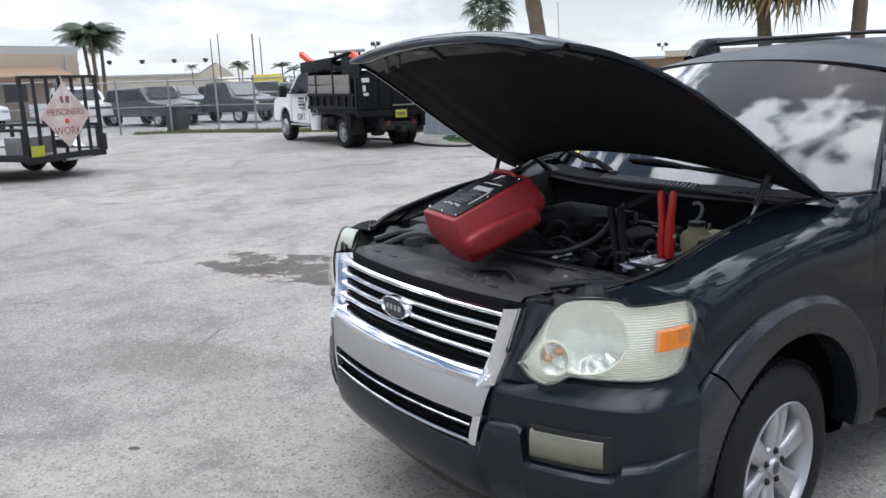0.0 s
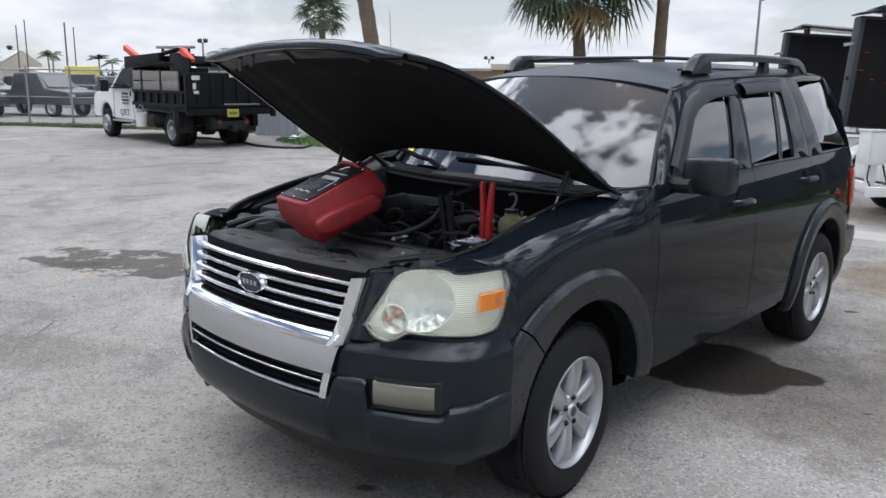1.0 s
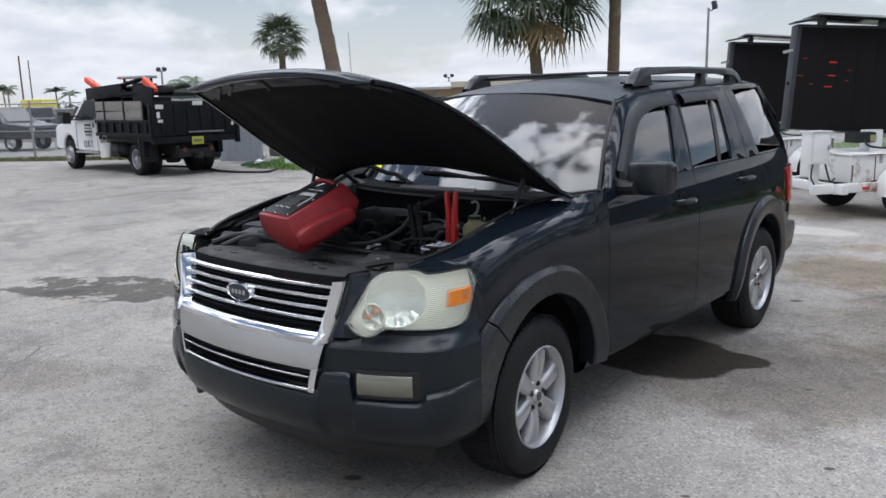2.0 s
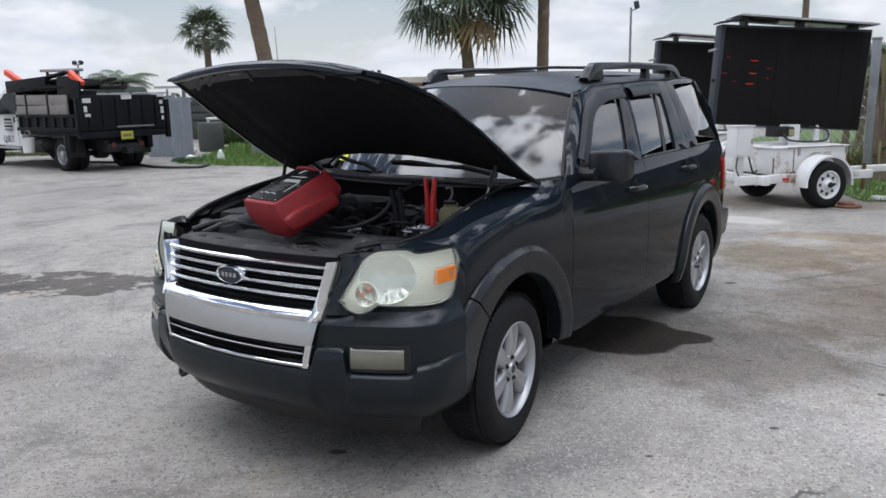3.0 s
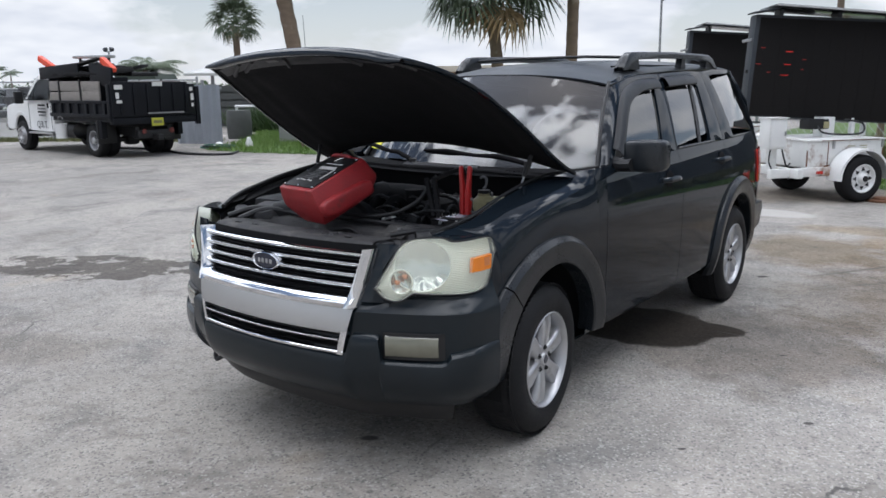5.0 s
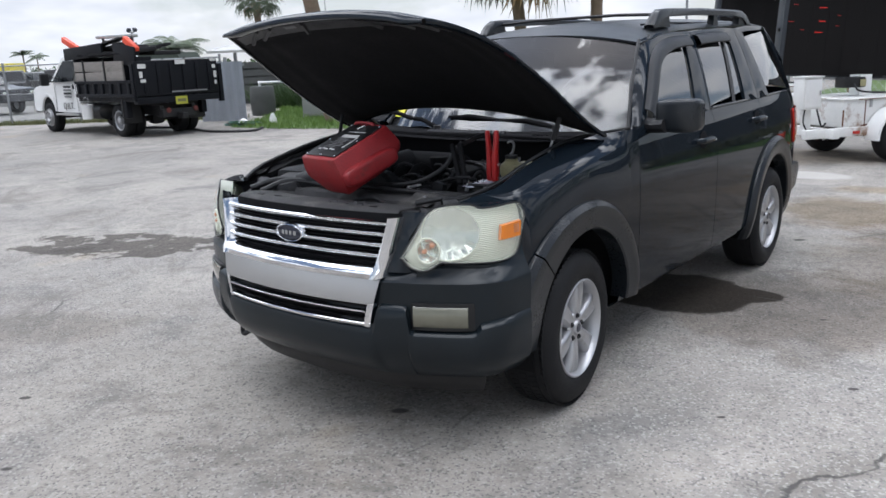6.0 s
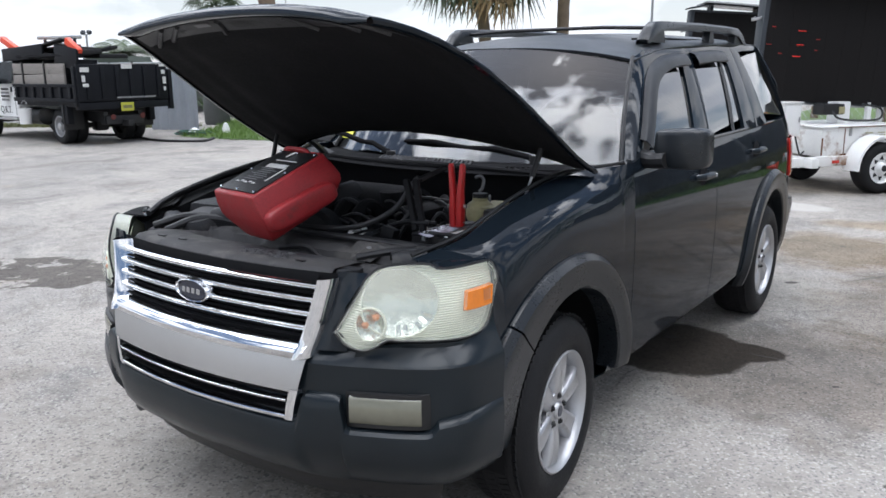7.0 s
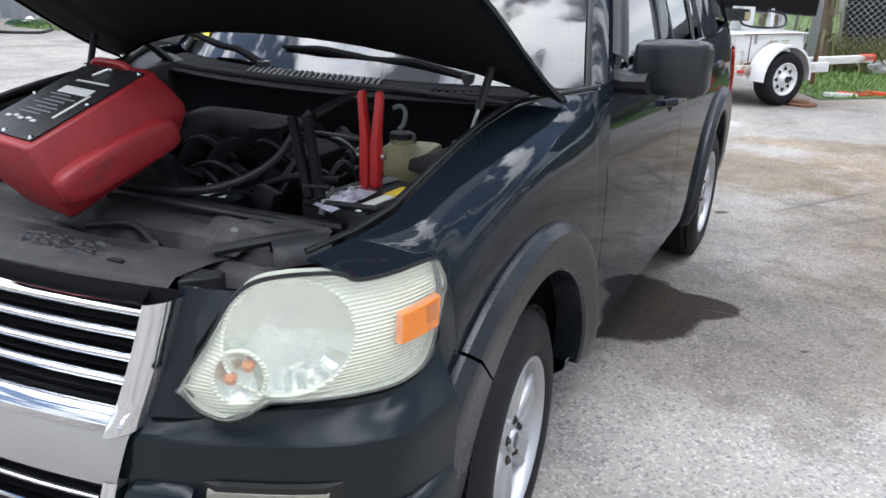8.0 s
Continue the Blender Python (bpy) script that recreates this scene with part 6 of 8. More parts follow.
bmesh.ops.recalc_face_normals(bm, faces=bm.faces)
part("case", bm, REDBOX, js, sharp=40, bevel=0.004)
# rounded bar moulded along the lower flank
rows = []
for x, inset in ((0.262, -0.004), (0.296, 0.000), (0.305, 0.003), (0.309, 0.009), (0.310, 0.022)):
    ring = []
    for k in range(40):
        a = 2 * math.pi * k / 40
        e = 0.45
        cy, cz = math.copysign(abs(math.cos(a)) ** e, math.cos(a)), math.copysign(abs(math.sin(a)) ** e, math.sin(a))
        y = 0.150 + (0.148 - inset) * cy
        ring.append((x, y, -0.112 - 0.009 * (y - 0.15) / 0.15 + (0.041 - inset) * cz))
    rows.append(ring)
bm = grid(B(), rows, closed=True)
bm.verts.ensure_lookup_table()
bm.faces.new([bm.verts[len(bm.verts) - 40 + k] for k in range(40)])
bmesh.ops.recalc_face_normals(bm, faces=bm.faces)
part("flank_moulding", bm, REDBOX, js, sharp=50)
plate = part("label_plate", box(B(), (Wd / 2, 0.165, 0.003), (0.232, 0.290, 0.005), None, 0.002), BLACK, js, "glossy black label plate with white print")
for x, y in ((0.022, 0.028), (0.240, 0.028), (0.13, 0.028), (0.022, 0.165), (0.240, 0.165), (0.022, 0.302), (0.240, 0.302), (0.13, 0.302)):
    part("screw", lathe(B(), [(0.0, 0.004), (0.004, 0.0035), (0.006, 0.0)], pose(x, y, 0.006), 10), CHROME, plate)
part("label_block", box(B(), (0.14, 0.200, 0.0064), (0.12, 0.026, 0.001)), WHITELABEL, plate, smooth=False)
part("label_line", box(B(), (0.145, 0.240, 0.0064), (0.13, 0.006, 0.001)), WHITELABEL, plate, smooth=False)
part("label_line", box(B(), (0.208, 0.145, 0.0064), (0.009, 0.095, 0.001)), WHITELABEL, plate, smooth=False)
for k in range(7):
    part("print_bar", box(B(), (0.11 + 0.014 * (k % 3), 0.100 + 0.013 * k, 0.0064), (0.085 + 0.015 * (k % 2), 0.004, 0.001)), GREYTRAY, plate, smooth=False)
for k in range(5):
    part("print_bar", box(B(), (0.06 + 0.026 * k, 0.076 + 0.005 * (k % 2), 0.0064), (0.018, 0.008, 0.001)), WHITELABEL, plate, smooth=False)
part("toggle_switch", box(B(), (0.13, 0.275, 0.011), (0.011, 0.040, 0.012), (0, 0, -24), 0.004), CHROME, plate)
bm = B(); tube(bm, curve([(0.02, 0.318, -0.005), (0.03, 0.326, 0.006), (0.09, 0.328, 0.008), (0.15, 0.327, 0.004), (0.17, 0.322, -0.006)], 5), 0.008, 8)
part("carry_handle", bm, REDBOX, js)

cl = thing("jumper_clamp", "red plastic battery clamp standing upright on the battery post", "clamp", (0.535, -0.155, 1.075), 14)
for sx in (1, -1):
    bm = B()
    rows = []
    for z, x, w, d in ((-0.01, 0.012, 0.013, 0.020), (0.04, 0.013, 0.014, 0.022), (0.09, 0.012, 0.013, 0.021), (0.12, 0.014, 0.011, 0.019), (0.17, 0.019, 0.0095, 0.017), (0.205, 0.0215, 0.009, 0.015), (0.216, 0.021, 0.006, 0.010)):
        rows.append([(sx * x + dx * w, dy * d, z) for dx, dy in ((-1, -.6), (-.6, -1), (.6, -1), (1, -.6), (1, .6), (.6, 1), (-.6, 1), (-1, .6))])
    grid(bm, rows, closed=True)
    bm.verts.ensure_lookup_table()
    bm.faces.new([bm.verts[len(bm.verts) - 8 + k] for k in range(8)])
    bmesh.ops.recalc_face_normals(bm, faces=bm.faces)
    part("handle", bm, REDCLAMP, cl, sharp=40)
bm = B(); cyl(bm, (-0.035, 0, 0.062), (0.035, 0, 0.062), 0.008, n=10)
part("pivot", bm, STEEL, cl)
for sx in (1, -1):
    part("jaw", box(B(), (sx * 0.016, 0, -0.012), (0.012, 0.024, 0.04), (0, sx * 14, 0), 0.003), STEEL, cl)
bcl = thing("jumper_clamp", "black plastic battery clamp hanging by its lead", "clamp", (0.515, -0.35, 1.075), 20)
for sx in (1, -1):
    part("handle", box(B(), (sx * 0.015 - 0.028, 0.035, 0.085), (0.020, 0.030, 0.19), (-22, sx * 1.5 - 17, 0), 0.008), LINER, bcl)
bm = B(); cyl(bm, (-0.03, 0.0, 0.03), (0.03, 0.0, 0.03), 0.007, n=8)
part("pivot", bm, ENGINE, bcl)
part("jaw", box(B(), (0.018, -0.012, -0.012), (0.014, 0.014, 0.034), (0, 14, 0), 0.003), GALV, bcl)
for pts in ([(0.02, -0.45, 1.06), (0.16, -0.42, 1.060), (0.27, -0.37, 1.075), (0.36, -0.30, 1.13), (0.405, -0.25, 1.215), (0.43, -0.24, 1.245)],
            [(0.43, -0.235, 1.235), (0.45, -0.12, 1.262), (0.49, -0.11, 1.262), (0.525, -0.14, 1.25)]):
    tagged(part("jumper_lead", tube(B(), curve(pts, 8), 0.0105, 9), HOSE, None), "thick black jumper lead", "cable", "jumper leads")

# ---- shared wheel for trucks and trailers ----
def plain_wheel(parent, x, y, r, width, out, rim_mat, spokes=5, dish=0.02):
    """A wheel on a y-axle of its parent's frame; out is +1 or -1, the side that it shows."""
    m = pose(x, y, r, -90 * out, 0, 0)
    ty = part("tyre", lathe(B(), [(r * 0.60, 0.0), (r * 0.66, 0.012), (r * 0.85, 0.016), (r * 0.95, 0.0), (r, -width * 0.2), (r, -width * 0.8), (r * 0.95, -width), (r * 0.6, -width)], m, 40), RUBBER, parent, sharp=50)
    rim = part("rim", lathe(B(), [(r * 0.61, 0.004), (r * 0.58, 0.008), (r * 0.54, -0.004), (r * 0.50, -dish * 1.5), (r * 0.24, -dish), (r * 0.20, 0.012), (r * 0.14, 0.03), (0.0, 0.032)], m, 32), rim_mat, ty)
    for k in range(spokes):
        mm = m @ pose(0, 0, 0, 0, 0, 360 / spokes * k) @ Matrix.Translation((r * 0.38, 0, -dish * 1.2))
        big = rim_mat is WHITEPAINT
        part("rim_hole", lathe(B(), [(0.0, 0.012), (r * (0.10 if big else 0.055), 0.011), (r * (0.105 if big else 0.06), 0.0)], mm, 3 if big else 10), MATBLACK, rim, smooth=not big)
    if rim_mat is WHITEPAINT:
        part("hub", lathe(B(), [(0.0, 0.05), (r * 0.12, 0.048), (r * 0.13, 0.0)], m, 14), MATBLACK, rim)
    return ty


# ---- dump truck ----
trk = thing("dump_truck", "white cab truck with a black dump body, parked by the fence", "truck", (-15.63, 8.32, 0), 176.2)
WB = 3.96
for s in (1, -1):
    plain_wheel(trk, WB, s * 0.98, 0.40, 0.24, s, ALLOY, 8, -0.05)
    plain_wheel(trk, 0.0, s * 0.96, 0.40, 0.22, s, ALLOY, 8, 0.09)
    plain_wheel(trk, 0.0, s * 0.70, 0.40, 0.22, s, MATBLACK, 0, 0.09)
part("chassis", box(box(B(), (1.7, 0.42, 0.62), (5.6, 0.10, 0.22)), (1.7, -0.42, 0.62), (5.6, 0.10, 0.22)), MATBLACK, trk, smooth=False)
part("front_axle", cyl(B(), (WB, -0.9, 0.40), (WB, 0.9, 0.40), 0.05, n=12), MATBLACK, trk)
bm = B(); cyl(bm, (0, -0.9, 0.40), (0, 0.9, 0.40), 0.07, n=12); box(bm, (0, 0, 0.40), (0.3, 0.32, 0.3), None, 0.08)
part("rear_axle", bm, MATBLACK, trk)


def cab_profile():
    return [(2.05, 0.55), (2.05, 1.90), (2.20, 2.00), (3.0, 2.0), (3.12, 1.96), (3.66, 1.36), (4.70, 1.22), (4.86, 1.14), (4.90, 0.95), (4.92, 0.62), (4.80, 0.55), (4.46, 0.55), (4.44, 0.70), (4.30, 0.90), (4.08, 0.98), (3.84, 0.98), (3.62, 0.90), (3.50, 0.72), (3.46, 0.55)]


bm = B()
prof = cab_profile()
prism(bm, [(x, z) for x, z in prof], -0.98, 0.98, "y")
for v in bm.verts:
    if v.co.z > 1.30:
        v.co.y *= 1 - 0.16 * (v.co.z - 1.30) / 0.7
cab = part("cab", bm, WHITEPAINT, trk, "white regular cab", sharp=30, bevel=0.03)
for s in (1, -1):
    yy = lambda z: s * (0.985 * (1 - 0.16 * max(0, z - 1.30) / 0.7) + 0.004)
    for nm, poly, mt in (("side_window", [(2.22, 1.36), (2.25, 1.88), (2.98, 1.88), (3.48, 1.38), (3.40, 1.34)], DARKWIN), ("window_bar", [(3.10, 1.36), (3.10, 1.78), (3.14, 1.74), (3.14, 1.36)], MATBLACK)):
        bm = B(); bm.faces.new([bm.verts.new((x, yy(z) + (0.003 * s if nm == "window_bar" else 0), z)) for x, z in poly]); bmesh.ops.solidify(bm, geom=bm.faces[:], thickness=0.006)
        part(nm, bm, mt, cab, smooth=False)
    for x in (2.12, 3.42):
        part("door_seam", box(B(), (x, s * 0.983, 0.95), (0.012, 0.006, 0.72)), MATBLACK, cab, smooth=False)
    part("door_handle", box(B(), (2.24, s * 1.0, 1.22), (0.05, 0.03, 0.13), None, 0.01), BLACK, cab)
    bm = box(B(), (3.36, s * 1.24, 1.42), (0.10, 0.22, 0.32), None, 0.03); box(bm, (3.36, s * 1.06, 1.36), (0.05, 0.20, 0.03)); box(bm, (3.36, s * 1.06, 1.46), (0.05, 0.20, 0.03))
    part("door_mirror", bm, BLACK, cab)
    part("running_board", box(B(), (2.75, s * 0.96, 0.50), (1.4, 0.16, 0.05), None, 0.015), ALUMIN, trk)
    rows = []
    for k in range(13):
        a = radians(4 + 172 * k / 12)
        rows.append([(WB + r * math.cos(a), s * o, 0.55 + r * math.sin(a) * 0.98) for r, o in ((0.40, 0.9), (0.42, 0.99), (0.50, 1.0), (0.52, 0.985))])
    part("arch_lip", grid(B(), rows, flip=(s > 0)), WHITEPAINT, cab)
    part("wheel_arch", lathe(B(), [(0.46, -0.02), (0.46, 0.02), (0.0, 0.02)], pose(WB, s * 0.93, 0.52, -90 * s, 0, 0), 24), LINER, cab)
    part("headlamp", box(B(), (4.86, s * 0.78, 0.98), (0.06, 0.26, 0.20), None, 0.02), REFLECTOR, cab)
bm = B(); bm.faces.new([bm.verts.new(p) for p in ((3.16, -0.74, 1.93), (3.16, 0.74, 1.93), (3.64, 0.88, 1.39), (3.64, -0.88, 1.39))]); bmesh.ops.solidify(bm, geom=bm.faces[:], thickness=0.01)
part("windscreen", bm, DARKWIN, cab, smooth=False)
part("front_bumper", box(B(), (4.98, 0, 0.62), (0.16, 1.95, 0.22), None, 0.04), CHROME, trk)
part("front_grille", box(B(), (4.91, 0, 0.95), (0.05, 1.2, 0.28), None, 0.02), CHROME, cab)
# lettering and the unit's crest on the door
TEXTDARK = MATBLACK
for s in (1,):
    text("Q.R.T.", 0.24, cab, "door_lettering", TEXTDARK, pose(2.64, 1.0, 0.72, 90, 0, 180), 0.002)
    for k, w in enumerate((0.42, 0.46, 0.46, 0.40)):
        part("door_bar", box(B(), (2.62, 0.998, 1.22 - 0.085 * k), (w, 0.006, 0.055)), GREYTRAY if k % 2 else MATBLACK, cab, smooth=False)
# dump body: floor, ribbed sides, plank sideboards, tailgate
DB0, DB1 = -1.18, 1.86
dump = part("dump_floor", box(B(), ((DB0 + DB1) / 2, 0, 0.93), (DB1 - DB0, 2.10, 0.14)), DUMPBLACK, trk, smooth=False)
for s in (1, -1):
    part("side_panel", box(B(), ((DB0 + DB1) / 2, s * 1.05, 1.15), (DB1 - DB0, 0.05, 0.36), None, 0.01), DUMPBLACK, dump)
    part("side_rail", box(B(), ((DB0 + DB1) / 2, s * 1.085, 1.00), (DB1 - DB0, 0.08, 0.09), None, 0.01), DUMPBLACK, dump)
    part("side_rail", box(B(), ((DB0 + DB1) / 2, s * 1.085, 1.32), (DB1 - DB0, 0.07, 0.07), None, 0.01), DUMPBLACK, dump)
    for k in range(7):
        part("side_rib", box(B(), (DB0 + 0.25 + 0.44 * k, s * 1.085, 1.16), (0.10, 0.07, 0.34), None, 0.01), DUMPBLACK, dump)
    for k in range(2):
        part("plank", box(B(), ((DB0 + DB1) / 2 + 0.25, s * 1.045, 1.45 + 0.245 * k), (DB1 - DB0 - 0.5, 0.045, 0.235), (0, 0.4 - k, 0), 0.006), WOOD, dump, "weathered grey sideboard")
    for x in (DB1 - 0.55, DB1 - 1.65):
        part("stake", box(B(), (x, s * 1.08, 1.58), (0.05, 0.03, 0.56)), MATBLACK, dump, smooth=False)
    bm = box(B(), (-1.15, s * 1.05, 1.30), (0.13, 0.13, 0.86), None, 0.02)
    part("corner_post", bm, DUMPBLACK, dump)
    part("mud_flap", box(B(), (-0.48, s * 0.86, 0.62), (0.04, 0.46, 0.56), None, 0.005), BLACK, trk)
    part("wheel_guard", box(B(), (-0.50, s * 1.0, 0.68), (0.30, 0.14, 0.42), None, 0.02), DUMPBLACK, trk)
part("headboard", box(B(), (DB1, 0, 1.45), (0.06, 2.1, 0.95), None, 0.01), DUMPBLACK, dump)
tg = part("tailgate", box(B(), (DB0 - 0.06, 0, 1.38), (0.07, 2.16, 0.80), None, 0.012), DUMPBLACK, dump, "black steel tailgate with reflector stickers")
for k in range(6):
    part("gate_rib", box(B(), (DB0 - 0.11, -0.85 + 0.34 * k, 1.38), (0.04, 0.09, 0.70), None, 0.01), DUMPBLACK, tg)
for y, z, w, h in ((0.92, 1.66, 0.20, 0.10), (0.96, 1.47, 0.08, 0.14), (0.92, 1.33, 0.13, 0.07), (-0.06, 1.73, 0.26, 0.10), (-0.96, 1.60, 0.09, 0.09), (-0.98, 1.41, 0.08, 0.16), (-0.98, 1.22, 0.06, 0.09), (-0.95, 1.75, 0.16, 0.05)):
    part("sticker", box(B(), (DB0 - 0.135, y, z), (0.004, w, h)), WHITELABEL, tg, smooth=False)
part("print_bar", box(B(), (DB0 - 0.135, -0.25, 1.05), (0.004, 0.95, 0.035)), GREYTRAY, tg, smooth=False)
part("number_plate", box(B(), (DB0 - 0.10, -0.02, 0.84), (0.01, 0.31, 0.19), None, 0.004), PLATE, trk, "dull yellow number plate")
part("plate_bar", box(B(), (DB0 - 0.108, -0.02, 0.84), (0.004, 0.22, 0.07)), WEEDS, trk, smooth=False)
part("rear_sill", box(B(), (DB0 + 0.02, 0, 0.88), (0.20, 2.16, 0.16), None, 0.02), DUMPBLACK, trk)
part("side_wing", box(B(), (DB0 - 0.02, -1.17, 1.20), (0.12, 0.10, 0.92), None, 0.01), DUMPBLACK, trk)
part("hitch", box(box(B(), (DB0 + 0.15, 0, 0.55), (0.30, 0.9, 0.20), None, 0.03), (DB0 - 0.1, 0, 0.48), (0.3, 0.14, 0.14), None, 0.02), MATBLACK, trk)
for y in (-0.42, 0.30):
    part("tail_lamp", lathe(B(), [(0.0, 0.01), (0.06, 0.008), (0.065, 0.0)], pose(DB0 - 0.02, y, 0.62, 0, -90, 0), 14), DARKLENS, trk)
bm = B(); lathe(bm, [(0.20, 0), (0.20, 0.9)], pose(0.9, 0.82, 0.60, 0, 90, 0), 18)
part("fuel_tank", bm, MATBLACK, trk)
bkt = thing("bucket", "white plastic bucket hanging on the truck's side", "bucket", (-16.72, 7.12, 0.44), 0)
part("pail", lathe(B(), [(0.0, 0.0), (0.125, 0.0), (0.15, 0.34), (0.16, 0.34), (0.16, 0.36), (0.145, 0.36), (0.12, 0.02)], None, 24), WHITEPAINT, bkt)
part("bail", tube(B(), [(0.15 * math.cos(a), 0, 0.34 + 0.20 * math.sin(a)) for a in np.linspace(0, math.pi, 11)], 0.006, 6), STEEL, bkt)
bkt["label"] = "white plastic bucket hanging from the truck's body"
# load on the body: tarp roll, folded frame, two orange barriers, lamp bar
part("tarp_roll", tube(B(), curve([(2.35, 0.96, 2.02), (1.3, 1.0, 1.97), (0.2, 1.0, 1.98), (-1.2, 0.9, 1.96)], 6), [0.055 + 0.012 * math.sin(k * 1.7) for k in range(19)], 8), LINER, trk, "rolled black tarpaulin")
# stacked boards and a folded tarpaulin heap on the rack over the cab
rng = random.Random(14)
for k in range(11):
    x, l = rng.uniform(0.2, 1.7), rng.uniform(1.0, 2.2)
    part("rack_board", box(B(), (x, rng.uniform(-0.5, 0.98), 2.04 + 0.022 * k), (l, rng.uniform(0.12, 0.4), rng.uniform(0.025, 0.06)), (rng.uniform(-3, 3), rng.uniform(-6, 6), rng.uniform(-7, 7)), 0.006), MATBLACK if k % 4 else WOOD, trk)
part("rack_panel", box(B(), (1.35, 1.02, 2.06), (2.1, 0.05, 0.30), (0, 2, 0), 0.01), DUMPBLACK, trk)
part("rack_panel", box(B(), (-0.70, 0.98, 1.94), (1.0, 0.06, 0.46), (0, -8, 0), 0.01), DUMPBLACK, trk)
for k, (x, y, z, lx, ly, lz, rz) in enumerate(((0.75, 0.55, 2.02, 2.7, 0.5, 0.12, 2), (0.9, 0.1, 2.06, 2.5, 0.4, 0.10, -3), (0.5, 0.8, 2.12, 2.2, 0.08, 0.08, 1), (0.9, -0.3, 2.0, 2.6, 0.7, 0.1, 0), (0.3, 0.3, 2.17, 1.1, 0.3, 0.06, 6))):
    part("folded_frame", box(B(), (x, y, z), (lx, ly, lz), (0, 1.5 - k, rz), 0.015), MATBLACK, trk)
for x, z, ry in ((2.13, 2.26, -20), (-0.95, 2.16, -28)):
    bm = box(B(), (x, 0.92, z), (0.92 if x > 0 else 0.58, 0.13, 0.15), (0, ry, 0), 0.03)
    part("orange_board", bm, ORANGE, trk, "orange plastic barrier end")
bm = box(B(), (0.55, 0.5, 2.40), (1.9, 0.16, 0.08), (0, -1, 0), 0.03)
lb = part("light_bar", bm, ALUMIN, trk, "pale strobe light bar on posts")
for x in (-0.2, 1.25):
    part("bar_post", box(B(), (x, 0.5, 2.24), (0.05, 0.05, 0.30)), MATBLACK, lb, smooth=False)


# ---- message sign trailers ----
def message_trailer(at, rz, lit=True):
    """Local x runs towards the tongue, y to the side away from the yard."""
    t = thing("message_trailer", "white message sign trailer with dark display board, rusty in places", "trailer", at, rz, "message trailers")
    for s in (1, -1):
        plain_wheel(t, 0, s * 0.78, 0.325, 0.20, s, WHITEPAINT, 8, 0.02)
        rows = []
        for k in range(15):
            a = radians(-4 + 188 * k / 14)
            rows.append([(0.40 * math.cos(a), s * y, 0.33 + 0.40 * math.sin(a)) for y in (0.55, 0.78, 0.80)] + [(0.375 * math.cos(a), s * 0.80, 0.33 + 0.375 * math.sin(a))])
        part("mudguard", grid(B(), rows, flip=(s > 0)), WHITEPAINT, t, "white rounded mudguard", solid=0.006)
        part("tail_marker", box(B(), (-0.62, s * 0.66, 0.42), (0.10, 0.02, 0.04), None, 0.004), REDLENS, t)
    part("axle", cyl(B(), (0, -0.7, 0.325), (0, 0.7, 0.325), 0.04, n=10), MATBLACK, t)
    fr = part("frame", box(B(), (-0.20, -0.56, 0.42), (2.3, 0.08, 0.12), None, 0.01), WHITERUST, t)
    part("frame_rail", box(B(), (-0.20, 0.56, 0.42), (2.3, 0.08, 0.12), None, 0.01), WHITERUST, fr)
    part("cross_beam", box(B(), (-1.0, 0, 0.42), (0.10, 1.5, 0.12), None, 0.01), WHITERUST, fr)
    part("tongue", box(B(), (1.7, 0, 0.42), (1.6, 0.10, 0.10), None, 0.008), WHITERUST, fr)
    body = part("battery_box", box(B(), (-0.11, 0, 0.65), (1.26, 1.06, 0.36), None, 0.015), WHITERUST, t, "white equipment box with rust along its foot")
    part("box_lid", box(B(), (-0.11, 0, 0.842), (1.30, 1.10, 0.02), None, 0.006), WHITERUST, body)
    part("lid_rust", box(B(), (-0.05, -0.553, 0.838), (0.95, 0.006, 0.010)), RUST, body, smooth=False)
    for x in (-0.735, 0.515):
        part("corner_rust", box(B(), (x, -0.531, 0.60), (0.022, 0.008, 0.22), None, 0.003), RUST, body)
    part("box_seam", box(B(), (-0.40, -0.534, 0.65), (0.012, 0.006, 0.34)), RUST, body, smooth=False)
    for k in range(2):
        for j in range(3):
            part("vent_slot", box(B(), (-0.02 + 0.20 * k, -0.533, 0.755 - 0.035 * j), (0.12, 0.006, 0.012)), YELLOWED, body, smooth=False)
    for x in (-0.32, 0.50):
        part("latch", box(B(), (x, -0.54, 0.78), (0.035, 0.02, 0.11), None, 0.005), STEEL, body)
    for k in range(5):
        part("rust_streak", box(B(), (-0.40 + 0.11 * k, -0.533, 0.487 + 0.008 * (k % 3)), (0.10, 0.005, 0.03 + 0.012 * (k % 2)), (0, 8 * (k % 3 - 1), 0)), RUST, body, smooth=False)
    cab2 = part("control_cabinet", box(B(), (-1.18, -0.37, 0.945), (0.27, 0.22, 0.41), None, 0.012), WHITERUST, t, "white control cabinet")
    part("cabinet_door", box(B(), (-1.18, -0.485, 0.945), (0.23, 0.012, 0.36), None, 0.004), WHITEPAINT, cab2)
    part("cabinet_leg", box(B(), (-1.15, -0.33, 0.60), (0.09, 0.09, 0.29)), WHITERUST, cab2, smooth=False)
    part("cabinet_lid", box(B(), (-1.18, -0.375, 1.158), (0.30, 0.25, 0.016), None, 0.005), WHITEPAINT, cab2)
    part("cabinet_hasp", box(B(), (-1.08, -0.495, 0.95), (0.02, 0.014, 0.06), None, 0.003), STEEL, cab2)
    part("supply_cable", tube(B(), curve([(-1.06, -0.40, 0.78), (-1.03, -0.43, 0.62), (-0.95, -0.40, 0.50), (-0.86, -0.36, 0.53)], 6), 0.012, 7), HOSE, cab2)
